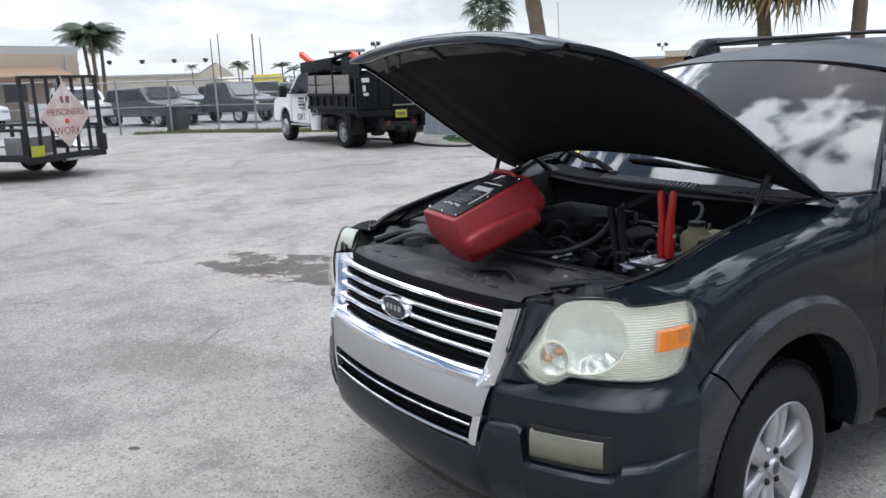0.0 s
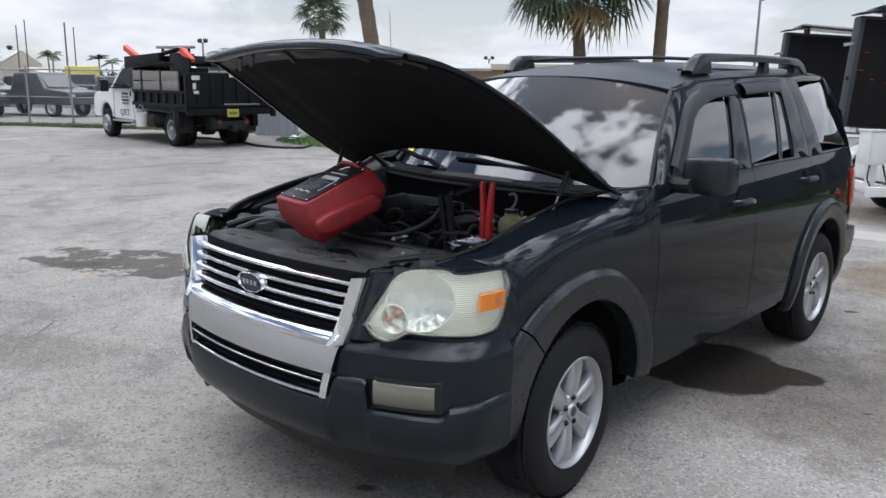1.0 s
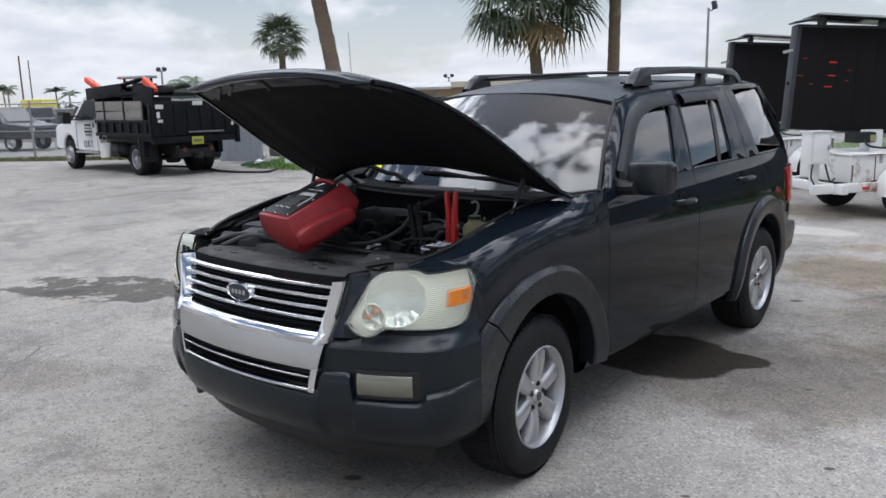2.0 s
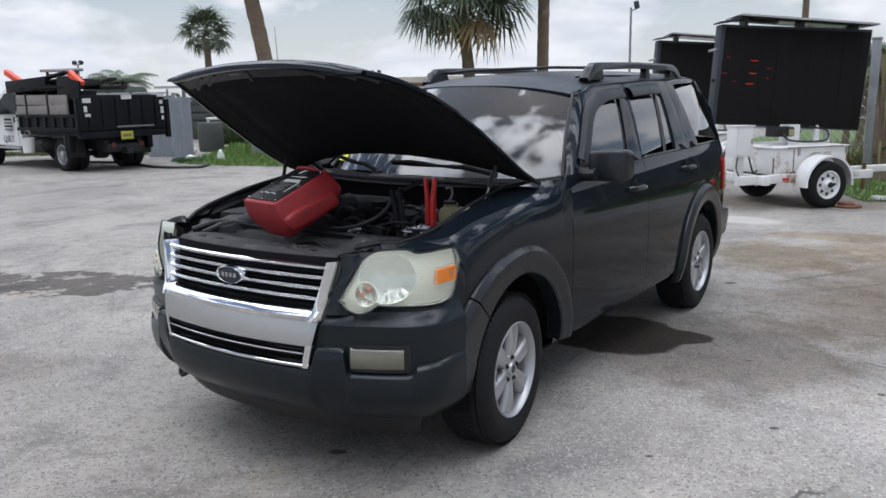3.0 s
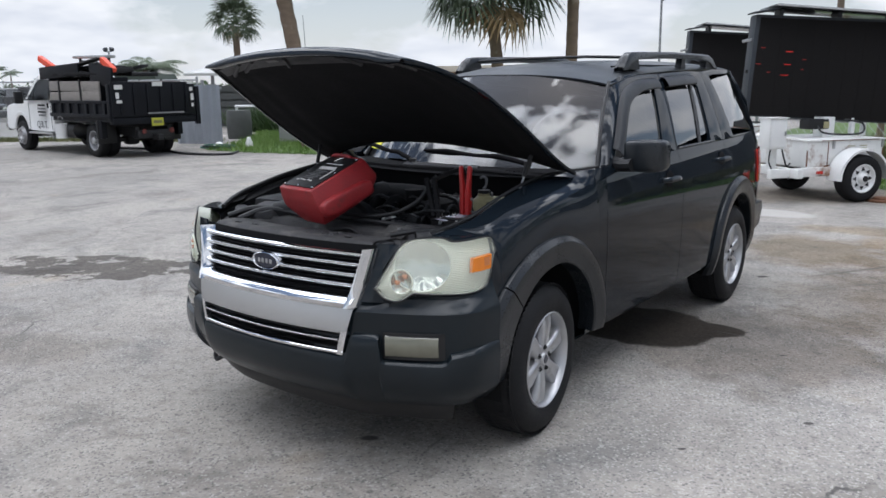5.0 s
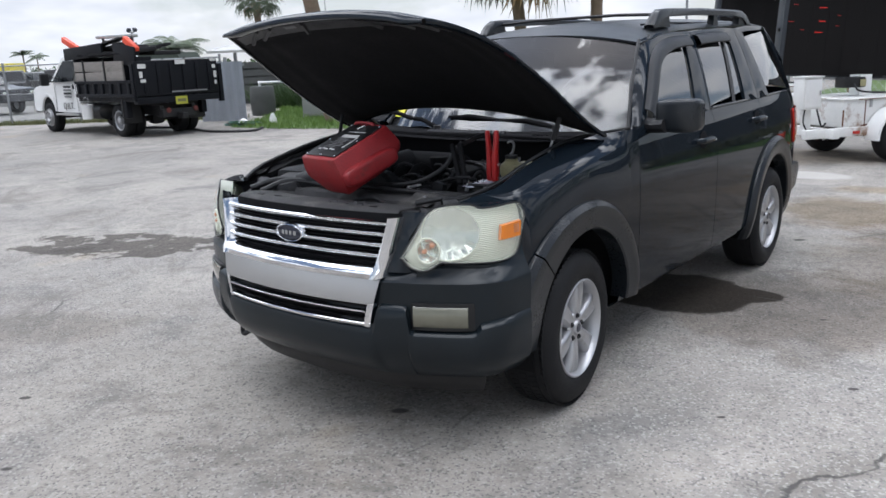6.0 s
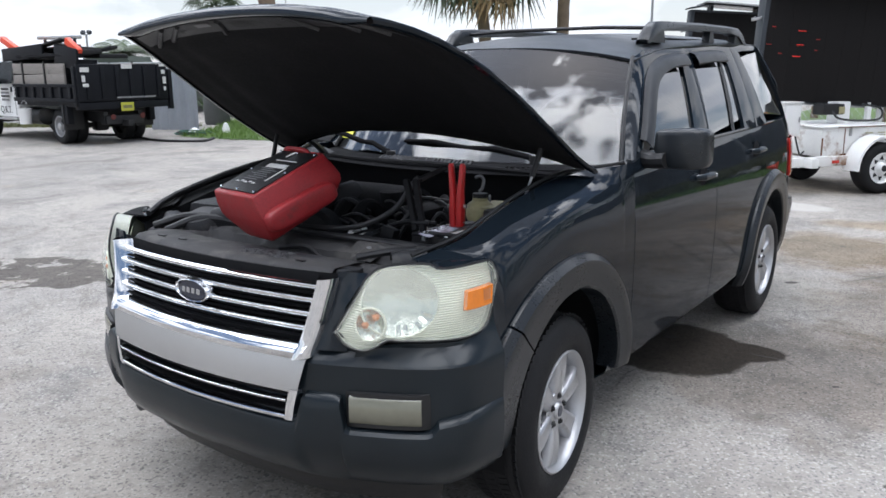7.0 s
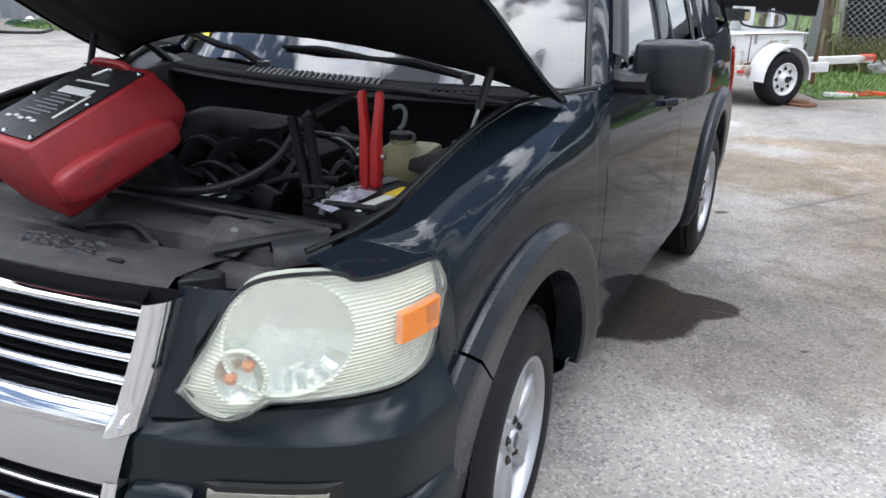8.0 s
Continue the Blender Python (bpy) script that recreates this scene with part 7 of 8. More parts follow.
    part("supply_cable", tube(B(), curve([(-1.24, -0.42, 0.75), (-1.28, -0.45, 0.58), (-1.22, -0.44, 0.47)], 6), 0.010, 7), HOSE, cab2)
    part("mast", box(B(), (0.0, 0.05, 0.98), (0.20, 0.20, 0.30), None, 0.01), WHITEPAINT, t, "white mast")
    part("mast_motor", box(B(), (-0.30, -0.1, 1.04), (0.34, 0.20, 0.14), None, 0.02), BLACK, t)
    part("motor_plate", box(B(), (-0.18, -0.205, 1.03), (0.09, 0.01, 0.09)), YELLOWED, t, smooth=False)
    for x in (0.42, 0.62):
        part("mast_brace", box(B(), (x, -0.02, 0.98), (0.06, 0.06, 0.26)), WHITEPAINT, t, smooth=False)
    part("loop_cable", tube(B(), curve([(-0.34, -0.22, 1.02), (-0.30, -0.30, 0.93), (0.0, -0.36, 0.90), (0.32, -0.34, 0.92), (0.36, -0.28, 1.05), (0.12, -0.22, 1.10)], 7), 0.014, 8), HOSE, t)
    # display case, hanging over the box and turned against it
    case_m = pose(0.085, 0.27, 1.80, 0, 0, -22) @ pose(0, 0, 0, 0, 3.5, 0)
    Wc, Hc, Dc = 2.12, 1.44, 0.34
    def cpart(name, bm, mt, parent, label="", **kw):
        bmesh.ops.transform(bm, matrix=case_m, verts=bm.verts)
        return part(name, bm, mt, parent, label, **kw)
    case = cpart("sign_case", box(B(), (0, 0.02, 0), (Wc, Dc, Hc), None, 0.012), SIGNCASE, t, "dark grey display case")
    cpart("display_face", box(B(), (0.02, -Dc / 2 + 0.012, -0.01), (Wc - 0.08, 0.02, Hc - 0.06), None, 0.004), SIGNFACE, case, "black lamp matrix behind a dull window")
    for k in range(9):
        cpart("face_rib", box(B(), (-0.92 + 0.23 * k, -Dc / 2 + 0.001, -0.01), (0.006, 0.005, Hc - 0.10)), SIGNFACE, case, smooth=False)
    if lit:
        for x, z, w, e in ((-0.55, 0.22, 0.13, 0), (-0.55, 0.04, 0.12, 0), (-0.58, -0.11, 0.13, 0), (-0.96, 0.03, 0.09, 1), (-0.92, 0.26, 0.07, 1), (-0.80, -0.08, 0.06, 1), (-0.33, 0.12, 0.06, 1), (-0.34, -0.02, 0.05, 1)):
            cpart("lamp_row", box(B(), (x, -Dc / 2 - 0.006, z), (w * 0.8, 0.006, 0.009)), LEDRED if e == 0 else LEDDIM, case, "red lamp strokes", smooth=False)
    # solar panel roof, folded over the top
    roof = cpart("solar_panel", box(B(), (0.08, 0.05, Hc / 2 + 0.085), (1.86, 0.95, 0.035), (0, 2.0, 0), 0.006), DARKWIN, case, "solar panel with an aluminium rim")
    cpart("panel_rim", box(B(), (0.08, -0.43, Hc / 2 + 0.085), (1.90, 0.02, 0.026), (0, 2.0, 0), 0.004), ALUMIN, roof)
    cpart("panel_arm", box(B(), (-0.95, -0.10, Hc / 2 + 0.05), (0.36, 0.40, 0.02), (0, -12, 0), 0.004), SIGNCASE, roof)
    for x in (-0.7, 0.1, 0.85):
        cpart("panel_post", box(B(), (x, 0.05, Hc / 2 + 0.04), (0.05, 0.3, 0.09)), SIGNCASE, roof, smooth=False)
    cpart("side_light", box(B(), (-Wc / 2 - 0.05, -0.04, 0.36), (0.16, 0.04, 0.04), (0, -14, 0), 0.008), ALUMIN, case)
    cpart("side_catch", box(B(), (-Wc / 2 - 0.012, 0.0, -0.08), (0.03, 0.09, 0.05), None, 0.008), BLACK, case)
    cpart("lower_rail", box(B(), (0.0, 0.0, -Hc / 2 - 0.012), (1.2, 0.16, 0.022), None, 0.004), ALUMIN, case)
    # jack on the tongue
    part("tongue_jack", cyl(B(), (1.30, -0.08, 0.12), (1.30, -0.08, 0.52), 0.03, n=10), RUST, t)
    part("coupler", box(B(), (2.42, 0, 0.43), (0.26, 0.10, 0.10), None, 0.02), ORANGE, t, "orange coupler lock")
    return t


def glow(name, col, power):
    m = bpy.data.materials.new(name)
    m.use_nodes = True
    b = m.node_tree.nodes["Principled BSDF"]
    b.inputs["Base Color"].default_value = (*col, 1)
    b.inputs["Emission Color"].default_value = (*col, 1)
    b.inputs["Emission Strength"].default_value = power
    return m


LEDRED, LEDDIM = glow("lamp_red", (0.8, 0.03, 0.02), 0.22), glow("lamp_red_dim", (0.35, 0.02, 0.015), 0.12)
message_trailer((0.21, 9.40, 0), 52)
message_trailer((-1.80, 12.35, 0), 52, False)

# ---- tandem utility trailer with a mesh ramp gate ----
ut = thing("utility_trailer", "black tandem-axle utility trailer with a raised ramp gate", "trailer", (-14.72, 0.72, 0), 34.3)
# local x runs towards the gate, which stands at x = 0
for x in (-1.14, -1.98):
    for s in (1, -1):
        plain_wheel(ut, x, s * 1.10, 0.335, 0.20, s, WHITEPAINT, 8, 0.02)
for s in (1, -1):
    part("bed_rail", box(B(), (-2.4, s * 0.92, 0.46), (4.8, 0.07, 0.13), None, 0.01), MATBLACK, ut)
    part("top_rail", box(B(), (-2.4, s * 0.92, 0.98), (4.8, 0.06, 0.06), None, 0.008), MATBLACK, ut)
    for k in range(7):
        part("rail_post", box(B(), (-0.05 - 0.78 * k, s * 0.92, 0.74), (0.06, 0.06, 0.50), None, 0.005), MATBLACK, ut)
    rows = []
    for k in range(17):
        a = k / 16
        x = -0.69 - 1.75 * a
        z = 0.74 if 0.18 < a < 0.82 else 0.74 - 0.26 * (abs(a - 0.5) - 0.32) / 0.18
        rows.append([(x, s * y, z) for y in (0.95, 1.20, 1.22)] + [(x, s * 1.22, z - 0.05)])
    part("mudguard", grid(B(), rows, flip=(s < 0)), ALUMIN, ut, "bright metal mudguard", solid=0.006)
part("bed_floor", box(B(), (-2.4, 0, 0.47), (4.8, 1.8, 0.05)), WOOD, ut, smooth=False)
gate = part("ramp_gate", box(B(), (0.03, 0, 0.42), (0.08, 1.96, 0.14), None, 0.008), MATBLACK, ut, "black ramp gate with upright bars")
part("gate_top_bar", box(B(), (0.03, 0, 1.93), (0.05, 1.90, 0.06), None, 0.006), MATBLACK, gate)
for k in range(7):
    part("gate_bar", box(B(), (0.03, -0.92 + 0.307 * k, 1.17), (0.05, 0.05 if k not in (0, 6) else 0.08, 1.50), None, 0.005), MATBLACK, gate)
part("gate_wing", box(B(), (0.03, 0.94, 0.62), (0.10, 0.16, 0.34), None, 0.01), MATBLACK, gate)
part("cargo_bin", box(B(), (-0.55, -0.35, 0.66), (0.5, 0.7, 0.34), None, 0.03), GREYTRAY, ut)
part("number_plate", box(B(), (0.10, -0.76, 0.58), (0.012, 0.30, 0.20), None, 0.004), PLATE, ut, "yellow-green number plate")
part("step_tread", box(B(), (0.12, 0.18, 0.36), (0.10, 0.62, 0.035), None, 0.005), ALUMIN, ut)
# diamond sign tied to the gate
SIGNPINK = mat("faded_sign", (0.62, 0.47, 0.43), 0.55, 0.0, 0.08, 3, 40, dirt=((0.74, 0.69, 0.66), 0.47))
SIGNINK = mat("faded_ink", (0.22, 0.08, 0.08), 0.6, 0.0, 0.2, 9, 60)
sg = thing("road_sign", "faded pink diamond warning sign tied to the trailer gate", "sign", (-14.72, 0.72, 0), 34.3)
bm = B(); prism(bm, [(0.0, -0.62), (0.62, 0.0), (0.0, 0.62), (-0.62, 0.0)], 0.0, 0.012, "x")
bmesh.ops.transform(bm, matrix=Matrix.Translation((0.085, 0.02, 1.20)), verts=bm.verts)
face = part("sign_panel", bm, SIGNPINK, sg, smooth=False)
text("PRISONERS", 0.185, face, "sign_lettering", SIGNINK, pose(0.099, 0.02, 1.26, 90, 0, 90), 0.001)
text("WORK", 0.21, face, "sign_lettering", SIGNINK, pose(0.099, 0.02, 0.90, 90, 0, 90), 0.001)
part("print_bar", box(B(), (0.0985, 0.02, 1.09), (0.002, 0.10, 0.09)), ORANGE, face, smooth=False)
part("print_bar", box(B(), (0.0985, -0.05, 1.50), (0.002, 0.07, 0.13), (12, 0, 0)), SIGNINK, face, smooth=False)
part("print_bar", box(B(), (0.0985, 0.09, 1.50), (0.002, 0.09, 0.13), (-8, 0, 0)), SIGNINK, face, smooth=False)
part("tie_strap", tube(B(), [(0.09, 0.02, 1.80), (0.06, 0.02, 1.94)], 0.012, 6), WHITELABEL, sg)

# ---- grass beds ----
def poly_sheet(pts, z, step=0.8):
    bm = B()
    f = bm.faces.new([bm.verts.new((x, y, z)) for x, y in pts])
    bmesh.ops.triangulate(bm, faces=[f])
    return bm


def inside(x, y, pts):
    c = False
    for (x0, y0), (x1, y1) in zip(pts, pts[1:] + pts[:1]):
        if (y0 > y) != (y1 > y) and x < (x1 - x0) * (y - y0) / (y1 - y0) + x0:
            c = not c
    return c


def tufts(name, pts, count, h, w, material, label, seed, lean=0.4, thin=None):
    """Blades of grass or weeds scattered over a polygon, joined into one mesh."""
    rng = random.Random(seed)
    xs, ys = [p[0] for p in pts], [p[1] for p in pts]
    verts, faces = [], []
    while len(faces) < count:
        x, y = rng.uniform(min(xs), max(xs)), rng.uniform(min(ys), max(ys))
        if not inside(x, y, pts) or (thin and rng.random() > thin(x, y)):
            continue
        a, hh, ww = rng.uniform(0, 6.3), h * rng.uniform(0.4, 1.3), w * rng.uniform(0.6, 1.3)
        dx, dy = math.cos(a) * ww, math.sin(a) * ww
        lx, ly = rng.gauss(0, lean) * hh, rng.gauss(0, lean) * hh
        k = len(verts)
        verts += [(x - dx, y - dy, 0.0), (x + dx, y + dy, 0.0), (x + lx, y + ly, hh)]
        faces.append((k, k + 1, k + 2))
    me = bpy.data.meshes.new(name)
    me.from_pydata(verts, [], faces)
    me.materials.append(material)
    return tagged(new(name, me), label, "grass", kind="stuff")


SOIL = mat("grass_bed", (0.055, 0.10, 0.022), 0.9, 0.0, 0.4, 0.9, 14, col2=(0.11, 0.17, 0.05))
BED = [(-14.9, 10.0), (-13.2, 10.05), (-11.4, 10.5), (-8.0, 11.2), (-4.5, 11.6), (-4.5, 17.5), (-12, 18.5), (-21, 17.2), (-18.5, 14.6), (-16.4, 12.2)]
tagged(part("grass_bed", poly_sheet(BED, 0.012), SOIL, None, smooth=False), "bright green mown grass bed beside the yard", "grass", kind="structure")
tufts("grass", BED, 24000, 0.13, 0.016, GRASS, "short bright green grass", 11)
BED2 = [(0.2, 11.6), (1.24, 9.75), (1.9, 10.35), (3.2, 10.9), (6.2, 11.5), (6.8, 13.0), (7.5, 40), (-4, 40), (-4, 16)]
tagged(part("grass_bed", poly_sheet(BED2, 0.012), SOIL, None, smooth=False), "patchy green grass verge behind the trailers", "grass", kind="structure")
NEAR2 = [(0.2, 11.6), (1.24, 9.75), (1.9, 10.35), (3.2, 10.9), (6.0, 11.5), (6.4, 13), (6.6, 17), (-2, 17)]
tufts("grass", NEAR2, 12000, 0.10, 0.012, GRASS, "short patchy green grass", 12)
SCRUB = [(-21.5, 16.0), (-18.5, 16.4), (-15.5, 15.6), (-14.0, 16.4), (-15.5, 18.4), (-21.0, 18.8)]
tufts("scrub", SCRUB, 9000, 0.8, 0.03, LEAF, "dark green scrub along the board wall", 15, 0.6)
WEED = [(0.4, 13.2), (7, 13.0), (7, 14.6), (-1.2, 14.6)]
tufts("weeds", WEED, 6000, 0.55, 0.018, WEEDS, "tall straggling weeds and vines along the fence", 13, 0.6)
VERGE = [(-27.6, 5.2), (-27.2, 6.1), (-25.8, 7.5), (-24.4, 8.2), (-20.6, 10.7), (-17.2, 12.0), (-17.6, 12.8), (-21, 11.6), (-25, 9.2), (-27.2, 7.2), (-28.2, 5.6)]
tufts("grass", VERGE, 5000, 0.12, 0.02, VERGE_GRASS, "uncut grass verge under the fence", 14)


# ---- chain-link fence ----
def wire_material():
    m = bpy.data.materials.new("chain_link")
    m.use_nodes = True
    n, l = m.node_tree.nodes, m.node_tree.links
    b = n["Principled BSDF"]
    b.inputs["Base Color"].default_value, b.inputs["Metallic"].default_value, b.inputs["Roughness"].default_value = (0.36, 0.37, 0.38, 1), 0.5, 0.5
    return m


WIRE = wire_material()


def mesh_wires(bm, a, b, z0, z1, pitch, r):
    """Two sets of crossing wires between two points on the ground."""
    a, b = Vector(a), Vector(b)
    d = b - a
    L = d.length
    d.normalize()
    H = z1 - z0
    k = -H
    side = Vector((-d.y, d.x, 0)) * r
    while k < L:
        for sg2 in (1, -1):
            s0, s1 = k, k + H
            za, zb = (z0, z1) if sg2 > 0 else (z1, z0)
            t0, t1 = 0.0, 1.0
            if s0 < 0:
                t0 = -s0 / H
            if s1 > L:
                t1 = (L - s0) / H
            if t1 > t0:
                p, q = a + d * (s0 + H * t0), a + d * (s0 + H * t1)
                p.z, q.z = za + (zb - za) * t0, za + (zb - za) * t1
                up = Vector((0, 0, r))
                vs = [bm.verts.new(v) for v in (p - side - up, p + side + up, q + side + up, q - side - up)]
                bm.faces.new(vs)
        k += pitch
    return bm


def fence(points, h, label, pitch=0.20, r=0.003, wires=True):
    f = thing("chain_link_fence", label, "fence")
    for (x0, y0), (x1, y1) in zip(points, points[1:]):
        part("top_rail", cyl(B(), (x0, y0, h), (x1, y1, h), 0.024, n=8), GALV, f)
        part("middle_rail", cyl(B(), (x0, y0, h * 0.52), (x1, y1, h * 0.52), 0.014, n=6), GALV, f)
        if wires:
            part("wire_mesh", mesh_wires(B(), (x0, y0, 0), (x1, y1, 0), 0.06, h, pitch, r), WIRE, f, smooth=False)
    for x, y in points:
        bm = cyl(B(), (x, y, 0), (x, y, h + 0.06), 0.036, n=10)
        lathe(bm, [(0.045, 0.0), (0.04, 0.03), (0.0, 0.05)], pose(x, y, h + 0.06), 10)
        part("post", bm, GALV, f)
    return f


fence([(-36.0, -14.0), (-34.6, -10.5), (-33.2, -7.0), (-31.8, -3.5), (-30.4, 0.0), (-29.2, 3.2)], 1.95, "grey chain-link fence with round posts", 0.12, 0.0022)
fence([(-29.2, 3.2), (-28.2, 5.0), (-27.19, 6.55), (-25.95, 7.85), (-24.56, 8.7), (-22.6, 10.0), (-20.4, 11.3), (-18.3, 12.4)], 1.85, "grey chain-link fence with round posts", 0.12, 0.0022)
bn = thing("wheelie_bin", "dark grey plastic bin standing at the fence", "bin", (-27.6, 6.9, 0), 30)
part("bin_body", box(B(), (0, 0, 0.45), (0.55, 0.6, 0.9), None, 0.04), BLACK, bn)
part("bin_lid", box(B(), (0, 0, 0.92), (0.6, 0.66, 0.06), None, 0.02), BLACK, bn)
# privacy-meshed fence and steel post behind the sign trailers
pf = thing("screened_fence", "chain-link fence with black privacy screen", "fence")
for x0, x1 in ((1.24, 4.2), (4.2, 7.2), (7.2, 10.2)):
    y0, y1 = 14.3 + (x0 - 1.24) * 0.06, 14.3 + (x1 - 1.24) * 0.06
    part("screen", box(B(), ((x0 + x1) / 2, (y0 + y1) / 2 + 0.03, 1.35), (x1 - x0, 0.02, 2.1), (0, 0, 3.4)), MESHBLACK, pf, "black woven screen", smooth=False)
    part("wire_mesh", mesh_wires(B(), (x0, y0 - 0.02, 0), (x1, y1 - 0.02, 0), 0.3, 2.4, 0.11, 0.006), WIRE, pf, smooth=False)
    part("post", cyl(B(), (x0, y0, 0), (x0, y0, 2.5), 0.04, n=10), GALV, pf)
fence([(-14.5, 19.6), (-9.0, 18.9), (-3.0, 17.6), (0.4, 16.0)], 1.9, "grey chain-link fence behind the palms", 0.2, 0.004)
po = thing("steel_post", "grey square steel gate post", "post", (0.93, 11.9, 0))
part("post_tube", box(B(), (0, 0, 1.2), (0.13, 0.13, 2.4), None, 0.01), GALV, po)
part("post_cap", box(B(), (0, 0, 2.42), (0.15, 0.15, 0.04), None, 0.008), GALV, po)

# ---- things at the edge of the right-hand verge ----
rd_ = thing("brake_disc", "rusty iron disc lying on the asphalt", "disc", (1.03, 9.17, 0))
part("disc", lathe(B(), [(0.0, 0.06), (0.09, 0.06), (0.105, 0.05), (0.11, 0.03), (0.19, 0.028), (0.20, 0.02), (0.20, 0.0)], None, 30), RUST, rd_)
cn_ = thing("traffic_cone", "orange traffic cone lying on the grass", "cone", (2.25, 10.95, 0.10), 15)
bm = B(); lathe(bm, [(0.0, 0.48), (0.035, 0.48), (0.13, 0.04), (0.13, 0.0)], pose(0, 0, 0.05, 0, 80, 0), 20)
part("cone_body", bm, ORANGE, cn_)
part("cone_base", box(B(), (-0.02, 0, 0.06), (0.03, 0.32, 0.32), (0, -10, 0), 0.008), ORANGE, cn_)
for k, (x, y, l, rz, mt) in enumerate(((1.62, 10.35, 0.5, 40, ORANGE), (1.75, 10.55, 0.42, 62, RUST), (1.50, 10.2, 0.7, 50, WHITEPAINT), (1.9, 10.6, 0.35, 20, ORANGE))):
    jk = thing("scrap_bar", "short painted steel bar lying in the grass", "scrap", (x, y, 0.03), rz, "scrap bars")
    part("bar", box(B(), (0, 0, 0), (l, 0.07, 0.06), (0, 4, 0), 0.01), mt, jk)
rng = random.Random(21)
for k in range(7):
    rk = thing("concrete_lump", "broken grey concrete lump in the weeds", "rubble", (1.4 + 0.55 * k + rng.uniform(-.2, .2), 13.3 + rng.uniform(-.2, .5), 0.10), rng.uniform(0, 90), "rubble")
    bm = B(); bmesh.ops.create_icosphere(bm, subdivisions=2, radius=1)
    for v in bm.verts:
        v.co = Vector((v.co.x * 0.22, v.co.y * 0.18, v.co.z * 0.13)) * (1 + 0.5 * noise.noise(v.co * 1.7 + Vector((k, 0, 0))))
    part("lump", bm, CREAM, rk, smooth=False)

# ---- left of the grass: sheet fence, pipe frame, barrel, block, hose ----
sh = thing("sheet_fence", "weathered blue-grey corrugated sheet fence panel", "fence", (-16.9, 11.6, 0), 22)
rows = []
for z in (0.0, 0.85, 1.7):
    rows.append([(x, 0.035 * math.sin(x * 22), z) for x in np.linspace(-1.0, 0.50, 44)])
part("sheet", grid(B(), rows), BLUEGREY, sh, solid=0.004)
part("sheet_rail", box(B(), (-0.25, 0.06, 1.6), (1.5, 0.05, 0.08)), GALV, sh, smooth=False)
pfm = thing("pipe_frame", "white plastic pipe frame standing on the grass", "frame", (-18.6, 14.1, 0), 26)
for x in (0.0, 1.9):
    part("upright", cyl(B(), (x, 0, 0), (x, 0, 1.02), 0.04, n=10), WHITEPAINT, pfm)
part("cross_pipe", cyl(B(), (-0.05, 0, 1.0), (3.6, 0, 1.0), 0.04, n=10), WHITEPAINT, pfm)
br = thing("barrel", "dark grey plastic barrel on the grass", "barrel", (-17.9, 13.6, 0))
part("drum", lathe(B(), [(0.0, 0.0), (0.36, 0.0), (0.38, 0.06), (0.39, 0.3), (0.40, 0.45), (0.39, 0.6), (0.38, 0.84), (0.35, 0.9), (0.0, 0.9)], None, 24), DARKBOARD, br)
ub = thing("utility_box", "pale grey utility cabinet on the grass", "cabinet", (-14.9, 13.4, 0), 20)
part("cabinet", box(B(), (0, 0, 0.42), (1.1, 0.6, 0.84), None, 0.02), CREAM, ub)
part("cabinet_lid", box(B(), (0, 0, 0.86), (1.16, 0.66, 0.05), None, 0.012), CREAM, ub)
mk = thing("marker_stone", "small white marker in the grass", "marker", (-14.6, 11.2, 0))
part("stone", lathe(B(), [(0.0, 0.30), (0.05, 0.27), (0.10, 0.14), (0.11, 0.0)], None, 12), WHITEPAINT, mk)
for k in range(3):
    bm = B()
    tube(bm, [((0.55 - 0.06 * k) * math.cos(a) * 1.3, (0.55 - 0.06 * k) * math.sin(a) * 0.6, 0.025 + 0.03 * k) for a in np.linspace(0, 6.0, 30)], 0.018, 6)
    hs = part("coil", bm, GARDENHOSE if k != 1 else HOSE, None)
    hs.name = "garden_hose"
    hs.matrix_world = pose(-15.1, 10.6, 0.0)
    tagged(hs, "coiled garden hose lying on the asphalt", "hose", "garden hoses")
tagged(part("drain_hose", tube(B(), curve([(-18.2, 8.9, 0.03), (-16.2, 9.4, 0.03), (-14.3, 8.9, 0.03), (-13.2, 9.3, 0.03), (-13.6, 10.0, 0.03)], 8), 0.03, 7), HOSE, None), "long black hose lying on the asphalt", "hose")
tagged(part("plastic_bag", lathe(B(), [(0.0, 0.16), (0.06, 0.14), (0.16, 0.06), (0.2, 0.0)], pose(-15.5, 10.9, 0), 9), WHITEPAINT, None), "crumpled white plastic bag on the ground", "bag")


